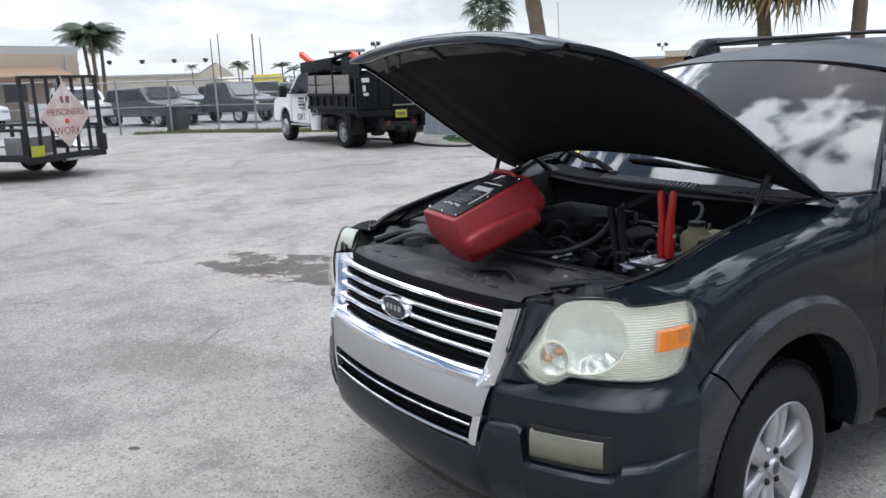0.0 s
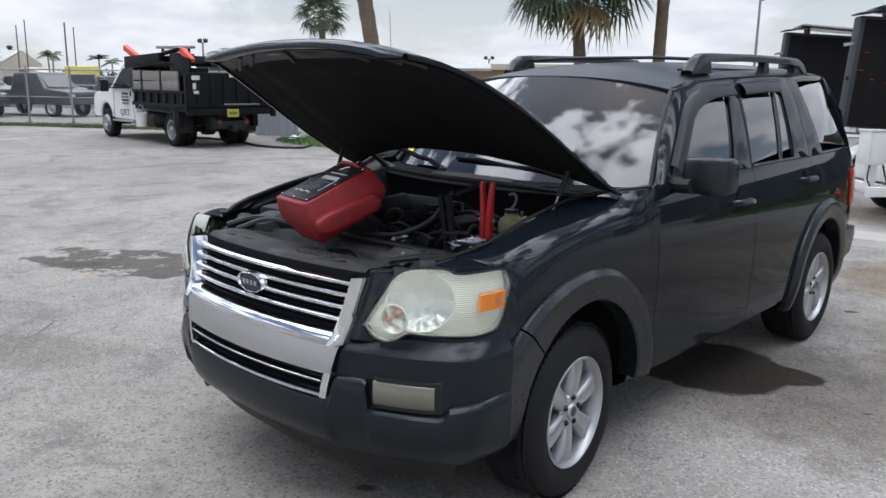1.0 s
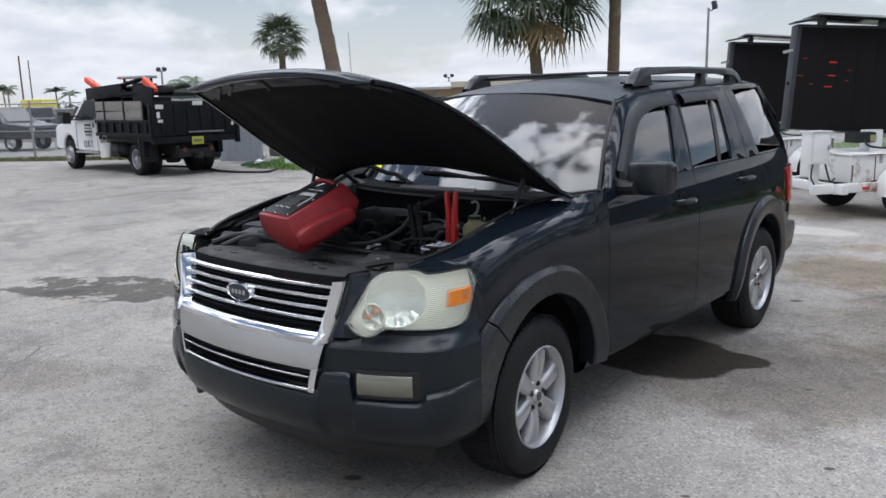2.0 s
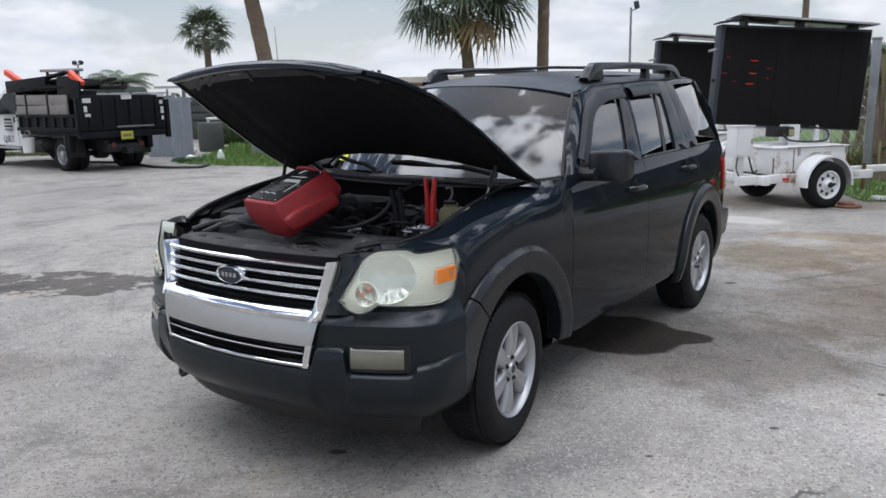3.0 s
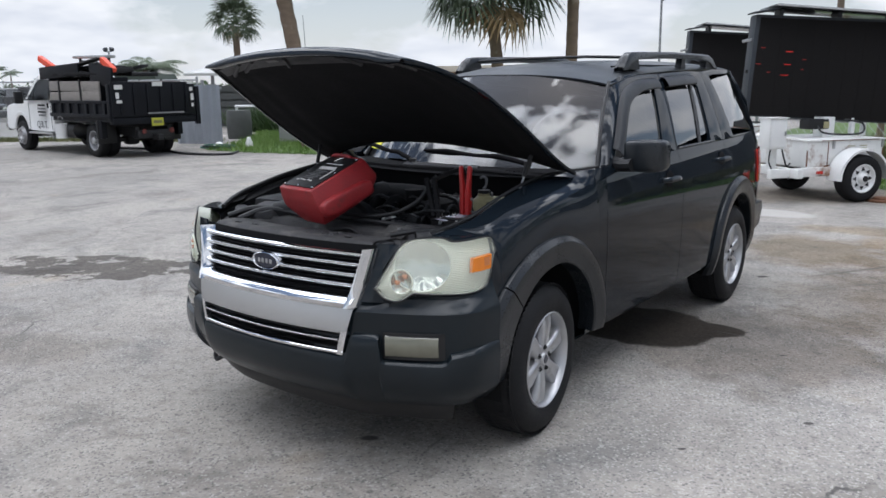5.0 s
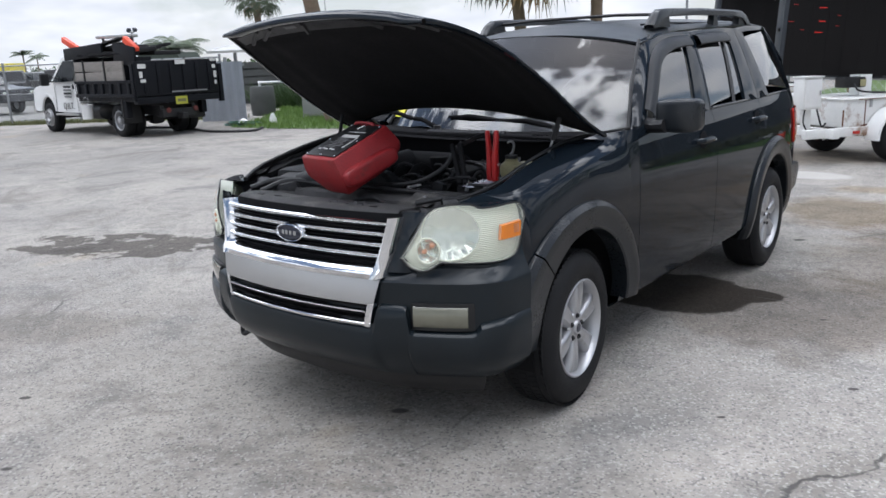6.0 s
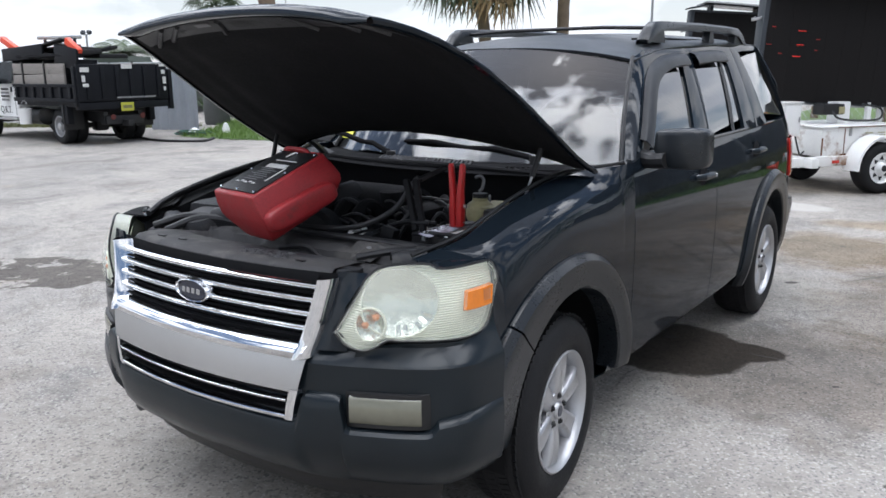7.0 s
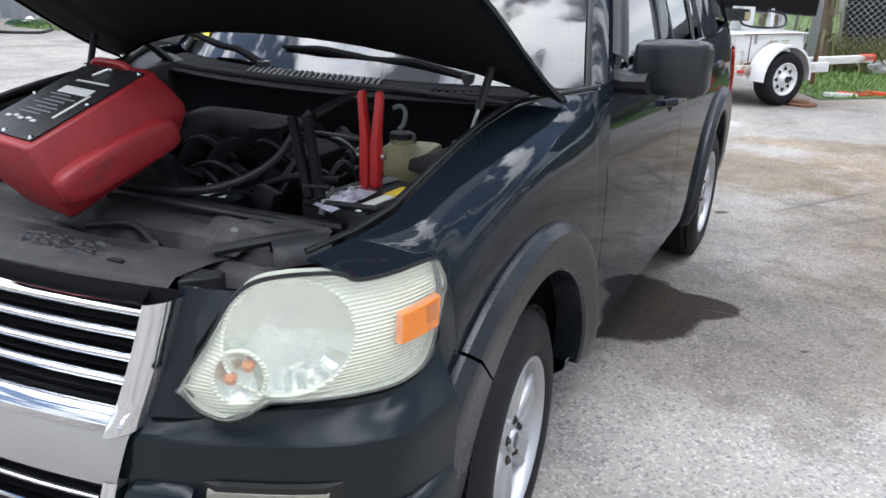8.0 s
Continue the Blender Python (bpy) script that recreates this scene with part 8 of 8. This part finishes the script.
# ---- palms ----
def fan_leaf(rng, R, dry):
    """A fan of blades on a stalk that leaves the origin along +x and droops."""
    bm = B()
    stalk = R * 0.52
    tube(bm, [(0, 0, 0), (stalk * 0.5, 0, 0.05 * R), (stalk, 0, -0.02 * R)], [0.02 * R, 0.014 * R, 0.008 * R], 4)
    n = 19
    for k in range(n):
        a = radians(-105 + 210 * k / (n - 1)) + rng.uniform(-.04, .04)
        ln = R * 0.56 * (1 - 0.28 * (abs(a) / 2.06) ** 2) * rng.uniform(0.88, 1.06)
        base = Vector((stalk, 0, -0.02 * R))
        d = Vector((math.cos(a), math.sin(a), 0))
        side = Vector((-d.y, d.x, 0)) * R * 0.021
        mid = base + d * ln * 0.55 + Vector((0, 0, 0.03 * R - (0.10 * R if dry else 0.0)))
        tip = base + d * ln + Vector((0, 0, -(0.22 if not dry else 0.36) * R * rng.uniform(0.7, 1.3)))
        up = Vector((0, 0, 0.012 * R))
        b0 = bm.verts.new(base)
        m0, m1, m2, t0 = bm.verts.new(mid - side), bm.verts.new(mid + side), bm.verts.new(mid + up), bm.verts.new(tip)
        for f in ((b0, m0, m2), (b0, m2, m1), (m0, t0, m2), (m2, t0, m1)):
            bm.faces.new(f)
    return bm


def joined(bms):
    out = B()
    for bm, m in bms:
        me = bpy.data.meshes.new("tmp")
        bmesh.ops.transform(bm, matrix=m, verts=bm.verts)
        bm.to_mesh(me); bm.free()
        out.from_mesh(me)
        bpy.data.meshes.remove(me)
    return out


def trunk_mesh(base, top, r0, r1, bend=0.0, seed=0):
    rng = random.Random(seed)
    base, top = Vector(base), Vector(top)
    n = 26
    rows = []
    for k in range(n + 1):
        t = k / n
        p = base.lerp(top, t) + Vector((bend * math.sin(math.pi * t), 0, 0))
        r = (r0 + (r1 - r0) * t) * (1 + (0.05 if k % 2 else -0.02)) * (1 + rng.uniform(-.03, .03))
        if t < 0.06:
            r *= 1.25
        rows.append([p + Vector((r * math.cos(2 * math.pi * j / 14), r * math.sin(2 * math.pi * j / 14), 0)) for j in range(14)])
    return grid(B(), rows, closed=True)


def cabbage_palm(base, top, R, seed, trunk_r=0.17, leaves=64, bend=0.0):
    rng = random.Random(seed)
    t = thing("palm_tree", "cabbage palm with fan leaves and a bare brown trunk", "palm tree", base, 0, "cabbage palms")
    tp = Vector(top) - Vector(base)
    part("trunk", trunk_mesh((0, 0, 0), tp, trunk_r * 1.1, trunk_r, bend, seed), TRUNK, t, sharp=60)
    green, dry = [], []
    for k in range(leaves):
        f = (k + 0.5) / leaves
        el = 80 - 126 * f ** 0.95 + rng.uniform(-8, 8)
        az = 137.5 * k + rng.uniform(-10, 10)
        sc = R * rng.uniform(0.88, 1.08) * (1.0 if el > -35 else 0.85)
        isdry = el < -30 and rng.random() < 0.65
        m = Matrix.Translation(tp + Vector((0, 0, 0.1 * R))) @ pose(0, 0, 0, 0, 0, az) @ pose(0, 0, 0, 0, -el, 0) @ pose(0, 0, 0, rng.uniform(-28, 28), 0, 0)
        (dry if isdry else green).append((fan_leaf(rng, sc, isdry), m))
    part("crown", joined(green), FROND, t, "grey-green fan leaves", smooth=False)
    if dry:
        part("dead_leaves", joined(dry), DRYFROND, t, "dry brown hanging leaves", smooth=False)
    bm = B()
    for k in range(26):
        a, h = 2.4 * k, -0.16 - 0.02 * k
        tube(bm, [tp + Vector((trunk_r * 0.8 * math.cos(a), trunk_r * 0.8 * math.sin(a), h)), tp + Vector((trunk_r * 1.7 * math.cos(a), trunk_r * 1.7 * math.sin(a), h + 0.22))], [0.03, 0.012], 4)
    part("leaf_bases", bm, DRYFROND, t)
    return t


def feather_palm(base, h, R, seed, trunks=1, fronds=16):
    rng = random.Random(seed)
    t = thing("palm_tree", "feathery palm with arching fronds", "palm tree", base, 0, "feather palms")
    fr = []
    for j in range(trunks):
        off = Vector((rng.uniform(-1, 1), rng.uniform(-1, 1), 0)) * (0.0 if trunks == 1 else R * 0.45)
        hh = h * rng.uniform(0.86, 1.0)
        part("trunk", trunk_mesh(off * 0.6, off + Vector((0, 0, hh)), R * 0.075, R * 0.05, rng.uniform(-.2, .2) * R * .3, seed + j), TRUNK, t, sharp=60)
        for k in range(fronds):
            bm = B()
            a, el = 2.4 * k + rng.uniform(-.2, .2), rng.uniform(0.0, 1.3)
            pts = []
            for i in range(9):
                s = i / 8
                r = R * s * math.cos(el * (1 - 0.5 * s))
                z = R * (s * math.sin(el) - 0.62 * s * s)
                pts.append(off + Vector((math.cos(a) * r, math.sin(a) * r, hh + z)))
            for i in range(8):
                d = (pts[i + 1] - pts[i]).normalized()
                sd = d.cross(Vector((0, 0, 1))).normalized()
                for q in (0, 0.33, 0.66):
                    p = pts[i].lerp(pts[i + 1], q)
                    ln = R * 0.26 * math.sin(math.pi * min(1, (i + q + 0.8) / 9)) + 0.04 * R
                    for sg2 in (1, -1):
                        tip = p + sd * sg2 * ln + d * ln * 0.4 - Vector((0, 0, ln * 0.55))
                        w = d * R * 0.018
                        bm.faces.new([bm.verts.new(v) for v in (p - w, p + w, tip)])
            fr.append((bm, Matrix()))
    part("fronds", joined(fr), FROND, t, "dark green arching fronds", smooth=False)
    return t


cabbage_palm((-13.19, 12.16, 0), (-13.92, 11.60, 5.75), 1.80, 1, 0.19, 44, 0.12)
cabbage_palm((-10.8, 18.0, 0), (-11.15, 17.9, 4.30), 2.3, 2, 0.17, 46, 0.08)
cabbage_palm((-9.45, 19.95, 0), (-9.35, 19.95, 6.2), 2.0, 3, 0.17, 38)
cabbage_palm((-32.06, 25.37, 0), (-32.26, 25.47, 4.75), 1.6, 5, 0.17, 34)
feather_palm((-66, 13.0, 0), 6.3, 2.3, 31, 4, 32)
feather_palm((-52.6, 2.6, 0), 4.5, 1.6, 33, 2)
feather_palm((-57.5, -1.5, 0), 4.6, 1.8, 34, 2)
feather_palm((-78.5, 34.2, 0), 3.3, 1.3, 36)
feather_palm((-79.5, 36.0, 0), 3.2, 1.3, 37)
feather_palm((-31.0, 19.4, 0), 2.5, 1.8, 38, 3, 11)
feather_palm((-31.5, 18.2, 0), 1.8, 1.6, 39, 3, 10)
feather_palm((-0.75, 22.0, 0), 2.6, 1.3, 41, 2, 18)
feather_palm((-2.9, 24.0, 0), 3.4, 1.2, 42, 1, 16)
feather_palm((-92, 29.0, 0), 4.2, 1.0, 43)
feather_palm((-88, 33.5, 0), 3.9, 1.2, 44, 2)
# hanging vine palm by the steel post
vn = thing("vine_palm", "ragged palm with hanging strap leaves", "plant", (1.0, 12.8, 0), 0)
rng = random.Random(5)
bm = B()
for k in range(60):
    a, z = rng.uniform(0, 6.3), rng.uniform(0.3, 2.2)
    r = 0.10 + rng.uniform(0.1, 0.45)
    p0 = Vector((0.08 * math.cos(a), 0.08 * math.sin(a), z))
    p1 = p0 + Vector((math.cos(a) * r * 0.6, math.sin(a) * r * 0.6, 0.12))
    p2 = p0 + Vector((math.cos(a) * r, math.sin(a) * r, -rng.uniform(0.3, 0.8)))
    sd = Vector((-math.sin(a), math.cos(a), 0)) * 0.025
    v = [bm.verts.new(q) for q in (p0 - sd, p0 + sd, p1 + sd, p1 - sd, p2)]
    bm.faces.new(v[:4]); bm.faces.new((v[3], v[2], v[4]))
part("strap_leaves", bm, WEEDS, vn, smooth=False)
part("trunk", trunk_mesh((0, 0, 0), (0, 0, 2.2), 0.13, 0.10, 0.0, 9), TRUNK, vn)


# ---- buildings ----
def low_building(name, label, a, b, depth, h, wall, fascia, fascia_h=0.35, over=0.4):
    """A box building whose front wall runs from a to b on the ground, with a parapet band."""
    a, b = Vector((*a, 0)), Vector((*b, 0))
    d = (b - a)
    L = d.length
    t = thing(name, label, "building", (a.x, a.y, 0), math.degrees(math.atan2(d.y, d.x)))
    w = part("wall", box(B(), (L / 2, depth / 2, h / 2), (L, depth, h)), wall, t, smooth=False)
    part("roof", box(B(), (L / 2, depth / 2, h + fascia_h / 2), (L + over, depth + over, fascia_h)), fascia, t, smooth=False)
    return t, L


# stucco building with a long awning and small windows
t1, L1 = low_building("stucco_building", "beige stucco building with a brown awning", (-50.7, 8.4), (-41.0, -20.0), -14, 3.75, STUCCO, ROOFGREY, 0.45, 0.3)
pr = [(-0.0, 3.05), (-2.2, 2.45), (-2.2, 2.15), (-0.0, 2.25)]
bm = B(); prism(bm, [(y * -1 * -1, z) for y, z in pr], 1.5, L1, "x")
for v in bm.verts:
    v.co.y = -v.co.y
part("awning", bm, AWNING, t1, "brown sloping awning", smooth=False)
for k in range(9):
    x = 4.0 + 3.0 * k
    wn_ = part("window", box(B(), (x, 0.03, 1.55), (1.25, 0.10, 1.0)), DARKWIN, t1, smooth=False)
    part("window_frame", box(box(B(), (x, 0.06, 2.08), (1.4, 0.12, 0.08)), (x, 0.06, 1.03), (1.4, 0.14, 0.08)), STUCCO, wn_, smooth=False)
part("downpipe", box(B(), (0.8, 0.08, 1.9), (0.12, 0.12, 3.6)), ROOFGREY, t1, smooth=False)
# long warehouse with a low gable
t2 = thing("warehouse", "long beige warehouse with a pale low-pitched metal roof", "building", (-101.5, 33.0, 0), 0)
far, gab = Vector((-7.0, -26.0, 0)), Vector((-9.5, 8.2, 0))
bm = B()
c0, c1, c2, c3 = Vector((0, 0, 0)), gab, gab + far, far
H, HR = 3.0, 4.5
lo = [bm.verts.new(c) for c in (c0, c1, c2, c3)]
hi = [bm.verts.new(c + Vector((0, 0, H))) for c in (c0, c1, c2, c3)]
ra, rb = bm.verts.new((c0 + c1) / 2 + Vector((0, 0, HR))), bm.verts.new((c3 + c2) / 2 + Vector((0, 0, HR)))
for f in ((lo[0], lo[1], hi[1], ra, hi[0]), (lo[1], lo[2], hi[2], hi[1]), (lo[2], lo[3], hi[3], rb, hi[2]), (lo[3], lo[0], hi[0], hi[3])):
    bm.faces.new(f)
part("wall", bm, STUCCO2, t2, smooth=False)
bm = B()
e = Vector((0.3, -0.3, 0.1))
for p, q in ((c0, c3), (c1, c2)):
    vs = [bm.verts.new(v) for v in (p + Vector((0, 0, H + .06)), q + Vector((0, 0, H + .06)), (c3 + c2) / 2 + Vector((0, 0, HR + .1)), (c0 + c1) / 2 + Vector((0, 0, HR + .1)))]
    bm.faces.new(vs)
part("roof", bm, ROOFGREY, t2, smooth=False, solid=0.12)
for k in range(6):
    p = (c0 + c1) / 2 + (far * (0.05 + 0.15 * k))
    part("roof_vent", lathe(B(), [(0.25, 0), (0.25, 0.35), (0.4, 0.4), (0.3, 0.65), (0.0, 0.7)], pose(p.x, p.y, HR), 10), MATBLACK, t2)
part("porch_roof", box(B(), (-1.5, 5.2, 2.2), (6.5, 3.0, 0.15), (0, 6, 0)), STUCCO2, t2, smooth=False)
part("gutter", box(B(), (-3.5, -13.0, H + 0.02), (0.2, 27, 0.18), (0, 0, -15.1)), ROOFGREY, t2, smooth=False)
# tan building behind the vehicle
t3, L3 = low_building("tan_building", "long tan flat-roofed building behind the palms", (-47, 43.5), (-24.5, 55.0), 10, 2.55, TANROOF, STUCCO2, 0.45, 0.6)
for k in range(8):
    part("window", box(B(), (2.5 + 3.0 * k, -0.02, 1.3), (1.6, 0.08, 1.0)), DARKWIN, t3, smooth=False)
part("dark_bay", box(B(), (17.5, -0.05, 1.7), (4.5, 0.2, 1.4)), DARKWIN, t3, smooth=False)
# pale clapboard building far behind the screened fence
t4, L4 = low_building("clapboard_building", "pale grey clapboard building beyond the verge", (-6.5, 33.0), (1.35, 33.0), 6, 3.0, CREAM, ROOFGREY, 0.3, 0.4)
for k in range(9):
    part("clapboard", box(B(), (L4 / 2, -0.03, 0.9 + 0.24 * k), (L4, 0.05, 0.22), (8, 0, 0)), CREAM, t4, smooth=False)
# low fence wall beyond the pipe frame
t5 = thing("board_wall", "grey board wall with an open shed roof behind the grass", "wall", (-24.5, 17.0, 0), 40)
for k in range(5):
    part("board", box(B(), (4.5, 0, 0.35 + 0.30 * k), (11, 0.05, 0.24)), DARKBOARD, t5, smooth=False)
for k in range(5):
    part("board_post", box(B(), (0.2 + 2.4 * k, 0.05, 0.95), (0.12, 0.12, 1.9)), GALV, t5, smooth=False)
part("board_backing", box(B(), (4.5, 0.06, 0.85), (11, 0.03, 1.6)), DARKBOARD, t5, smooth=False)
part("shed_roof", box(B(), (4.0, 2.0, 2.25), (9, 4, 0.10), (4, 0, 0)), ROOFGREY, t5, smooth=False)
for x in (0.5, 4.0, 7.8):
    part("shed_post", box(B(), (x, 0.6, 1.1), (0.12, 0.12, 2.2)), GALV, t5, smooth=False)
t6 = thing("canopy", "dark olive canvas canopy behind the truck", "canopy", (-21.8, 12.8, 0), 30)
bm = B(); prism(bm, [(-0.95, 1.80), (-0.80, 2.02), (0.80, 2.08), (0.95, 1.80)], -0.8, 0.8, "y")
part("cover", bm, mat("olive_canvas", (0.05, 0.065, 0.05), 0.8, 0.0, 0.2, 3, 40), t6, smooth=False)
for x in (-0.85, 0.85):
    for y in (-0.7, 0.7):
        part("leg", box(B(), (x, y, 0.92), (0.06, 0.06, 1.84)), GALV, t6, smooth=False)


# ---- poles ----
def pole(x, y, h, r, label, head=None, lean=0.0, mt=None):
    t = thing("pole", label, "pole", (x, y, 0))
    part("shaft", cyl(B(), (0, 0, 0), (lean, 0, h), r, r * 0.75, 10), mt or GALV, t)
    if head == "lamp":
        part("bracket", tube(B(), [(lean, 0, h - 0.15), (lean + 0.22, 0, h - 0.08)], 0.03, 6), GALV, t)
        part("floodlight", box(B(), (lean + 0.26, 0, h + 0.10), (0.20, 0.2, 0.34), (0, -12, 0), 0.04), SIGNCASE, t)
    if head == "twin":
        for s in (1, -1):
            part("floodlight", box(B(), (s * 0.45, 0, h + 0.12), (0.30, 0.3, 0.26), (0, s * 25, 0), 0.04), SIGNCASE, t)
        part("cross_arm", box(B(), (0, 0, h - 0.05), (0.95, 0.08, 0.08)), GALV, t, smooth=False)
    return t


WOODPOLE = mat("wood_pole", (0.16, 0.12, 0.09), 0.9, 0.0, 0.2, 3, 30)
pole(-11.43, 32.31, 5.3, 0.065, "slim galvanised floodlight pole beyond the yard", "lamp", 0.0)
pole(-3.35, 28.4, 9.5, 0.13, "brown wooden utility pole", None, 0.0, WOODPOLE)
pole(-92, 31.5, 6.9, 0.08, "thin wooden utility pole", None, 0.0, WOODPOLE)
pole(-92, 32.4, 7.5, 0.08, "thin wooden utility pole", None, 0.0, WOODPOLE)
pole(-90, 36.8, 6.9, 0.08, "thin wooden utility pole", None, 0.0, WOODPOLE)
pole(-58.2, 33.8, 4.5, 0.10, "thin grey floodlight pole", "twin")
pole(-51.2, 62.6, 3.9, 0.10, "thin floodlight pole above the roofs", "twin")
pole(-36.3, 34.6, 6.1, 0.03, "thin grey radio mast rod", None, -0.3)
pole(-100, 40, 8.0, 0.12, "thin wooden utility pole", None, 0.0, WOODPOLE)
pole(-95, 20.0, 7.0, 0.10, "thin wooden utility pole", None, 0.0, WOODPOLE)


# ---- parked vehicles beyond the fence ----
def parked(kind, at, rz, paint, label):
    t = thing("parked_" + kind, label, kind, at, rz, "parked vehicles")
    if kind == "pickup":
        prof = [(-2.6, 0.45), (-2.6, 1.05), (-0.45, 1.08), (-0.35, 1.75), (0.85, 1.78), (1.35, 1.15), (2.5, 1.02), (2.65, 0.5)]
        glass = [(-0.25, 1.15), (-0.2, 1.66), (0.8, 1.68), (1.2, 1.18)]
    else:
        prof = [(-2.3, 0.4), (-2.3, 1.0), (-2.0, 1.6), (0.4, 1.65), (1.1, 1.08), (2.2, 0.95), (2.3, 0.45)]
        glass = [(-2.0, 1.08), (-1.85, 1.52), (0.35, 1.55), (0.92, 1.10)]
    bm = B(); prism(bm, prof, -0.92, 0.92, "y")
    for v in bm.verts:
        if v.co.z > 1.2:
            v.co.y *= 0.84
    bd = part("body", bm, paint, t, sharp=25, bevel=0.05)
    for s in (1, -1):
        bm = B(); bm.faces.new([bm.verts.new((x, s * (0.93 - 0.15 * max(0, (z - 1.1) / 0.6)), z)) for x, z in glass]); bmesh.ops.solidify(bm, geom=bm.faces[:], thickness=0.01)
        part("side_window", bm, DARKWIN, bd, smooth=False)
        for x in (-1.55, 1.6):
            plain_wheel(t, x, s * 0.90, 0.36, 0.22, s, ALLOY, 0, 0.03)
    x0 = glass[3][0] + 0.14
    part("windscreen", box(B(), (x0 - 0.20, 0, 1.42), (0.03, 1.40, 0.62), (0, -41, 0)), DARKWIN, bd, smooth=False)
    for s in (1, -1):
        part("headlamp", box(B(), (prof[-2][0] + 0.02, s * 0.72, 0.85), (0.08, 0.3, 0.16), None, 0.02), REFLECTOR, bd)
    part("grille", box(B(), (prof[-2][0] + 0.03, 0, 0.78), (0.06, 1.0, 0.24), None, 0.02), BLACK, bd)
    return t


parked("pickup", (-37.5, -3.2, 0), 12, PARKED[0], "white pickup truck parked behind the fence")
parked("pickup", (-38.3, 1.0, 0), 14, PARKED[0], "white pickup truck parked behind the fence")
parked("pickup", (-37.5, 5.3, 0), 14, PARKED[0], "white pickup truck parked behind the fence")
parked("car", (-34.0, 7.8, 0), 20, PARKED[2], "dark car parked behind the fence")
for k in range(9):
    parked("car" if k % 3 else "pickup", (-66 + 3.0 * k * 0.55, 24.0 + 2.6 * k * 0.72, 0), 160 + 5 * (k % 3), PARKED[(1, 0, 2, 0, 1, 2, 0, 1, 3)[k]], ("grey", "white", "dark", "white", "grey", "dark", "white", "grey", "yellow")[k] + " vehicle parked in the far lot")
for k, (x, y, rz) in enumerate(((-33.0, 10.8, 24), (-47.0, 16.5, 30), (-51.0, 20.5, 150), (-44.5, 12.2, 28), (-56.0, 26.0, 30), (-49.5, 12.8, 210))):
    parked("car" if k % 2 else "pickup", (x, y, 0), rz, PARKED[(2, 1, 2, 1, 2, 1)[k]], ("dark", "grey")[(0, 1, 0, 1, 0, 1)[k]] + " vehicle parked in the lot behind the fence")
yt = thing("flatbed_truck", "yellow-cabbed truck in the far lot", "truck", (-74, 30.5, 0), 120)
part("cab", box(B(), (0, 0, 1.7), (2.2, 2.2, 1.6), None, 0.12), PARKED[3], yt, "yellow cab")
part("flatbed", box(B(), (-3.4, 0, 1.2), (4.5, 2.3, 0.3), None, 0.03), PARKED[1], yt)
for x in (-4.5, 0.2):
    for s in (1, -1):
        plain_wheel(yt, x, s * 1.1, 0.45, 0.3, s, ALLOY, 0, 0.03)
# light slab beyond the fence and the far tree line
BARRIER = mat("barrier_concrete", (0.24, 0.235, 0.22), 0.9, 0.0, 0.2, 0.6, 8, bump=0.1)
LOT = mat("far_lot", (0.21, 0.205, 0.19), 0.9, 0.0, 0.08, 0.3, 3)
tagged(part("far_pavement", poly_sheet([(-34, -30), (-31.5, -5), (-29.6, 5.5), (-22, 12.8), (-30, 30), (-60, 60), (-130, 60), (-130, -40)], 0.010), LOT, None, smooth=False), "pale concrete parking lot beyond the fence", "pavement", kind="structure")
bl = thing("jersey_barrier", "low pale concrete barrier across the lot", "barrier", (-40, 15, 0), 32)
bm = B(); prism(bm, [(-0.3, 0.0), (-0.1, 0.8), (0.1, 0.8), (0.3, 0.0)], -14, 12, "x")
part("barrier", bm, BARRIER, bl, smooth=False)
verts, faces = [], []
rng = random.Random(77)
for k in range(9000):
    a = radians(rng.uniform(-88, 40))
    d = rng.uniform(125, 150)
    x, y = d * math.sin(a), d * math.cos(a)
    hmax = 2.2 + 1.5 * noise.noise((a * 9, 0, 3)) + 1.0 * noise.noise((a * 40, 5, 3))
    z = rng.random() ** 0.8 * max(0.6, hmax)
    r = rng.uniform(0.3, 0.7)
    i = len(verts)
    for j in range(3):
        verts.append((x + rng.uniform(-r, r), y + rng.uniform(-r, r), max(0, z + rng.uniform(-r, r))))
    faces.append((i, i + 1, i + 2))
me = bpy.data.meshes.new("far_trees")
me.from_pydata(verts, [], faces)
me.materials.append(LEAF)
tagged(new("far_trees", me), "distant low line of trees at the horizon", "trees", kind="stuff")

# trees along the yard's open side, seen mirrored in the paint and the glass
verts, faces = [], []
rng = random.Random(91)
for k in range(9000):
    f = rng.random()
    x, y = 11 + 20 * f, 17 - 24 * f
    hmax = 4.6 + 2.2 * noise.noise((f * 11, 0, 3)) + 1.0 * noise.noise((f * 40, 5, 3))
    z = rng.random() ** 0.7 * max(0.8, hmax)
    x, y = x + rng.gauss(0, 0.8), y + rng.gauss(0, 0.8)
    r = rng.uniform(0.12, 0.32)
    i = len(verts)
    for j in range(3):
        verts.append((x + rng.uniform(-r, r), y + rng.uniform(-r, r), max(0, z + rng.uniform(-r, r))))
    faces.append((i, i + 1, i + 2))
me = bpy.data.meshes.new("hedge")
me.from_pydata(verts, [], faces)
me.materials.append(LEAF)
tagged(new("hedge", me), "tall dark green hedge along the yard's edge", "hedge", kind="stuff")
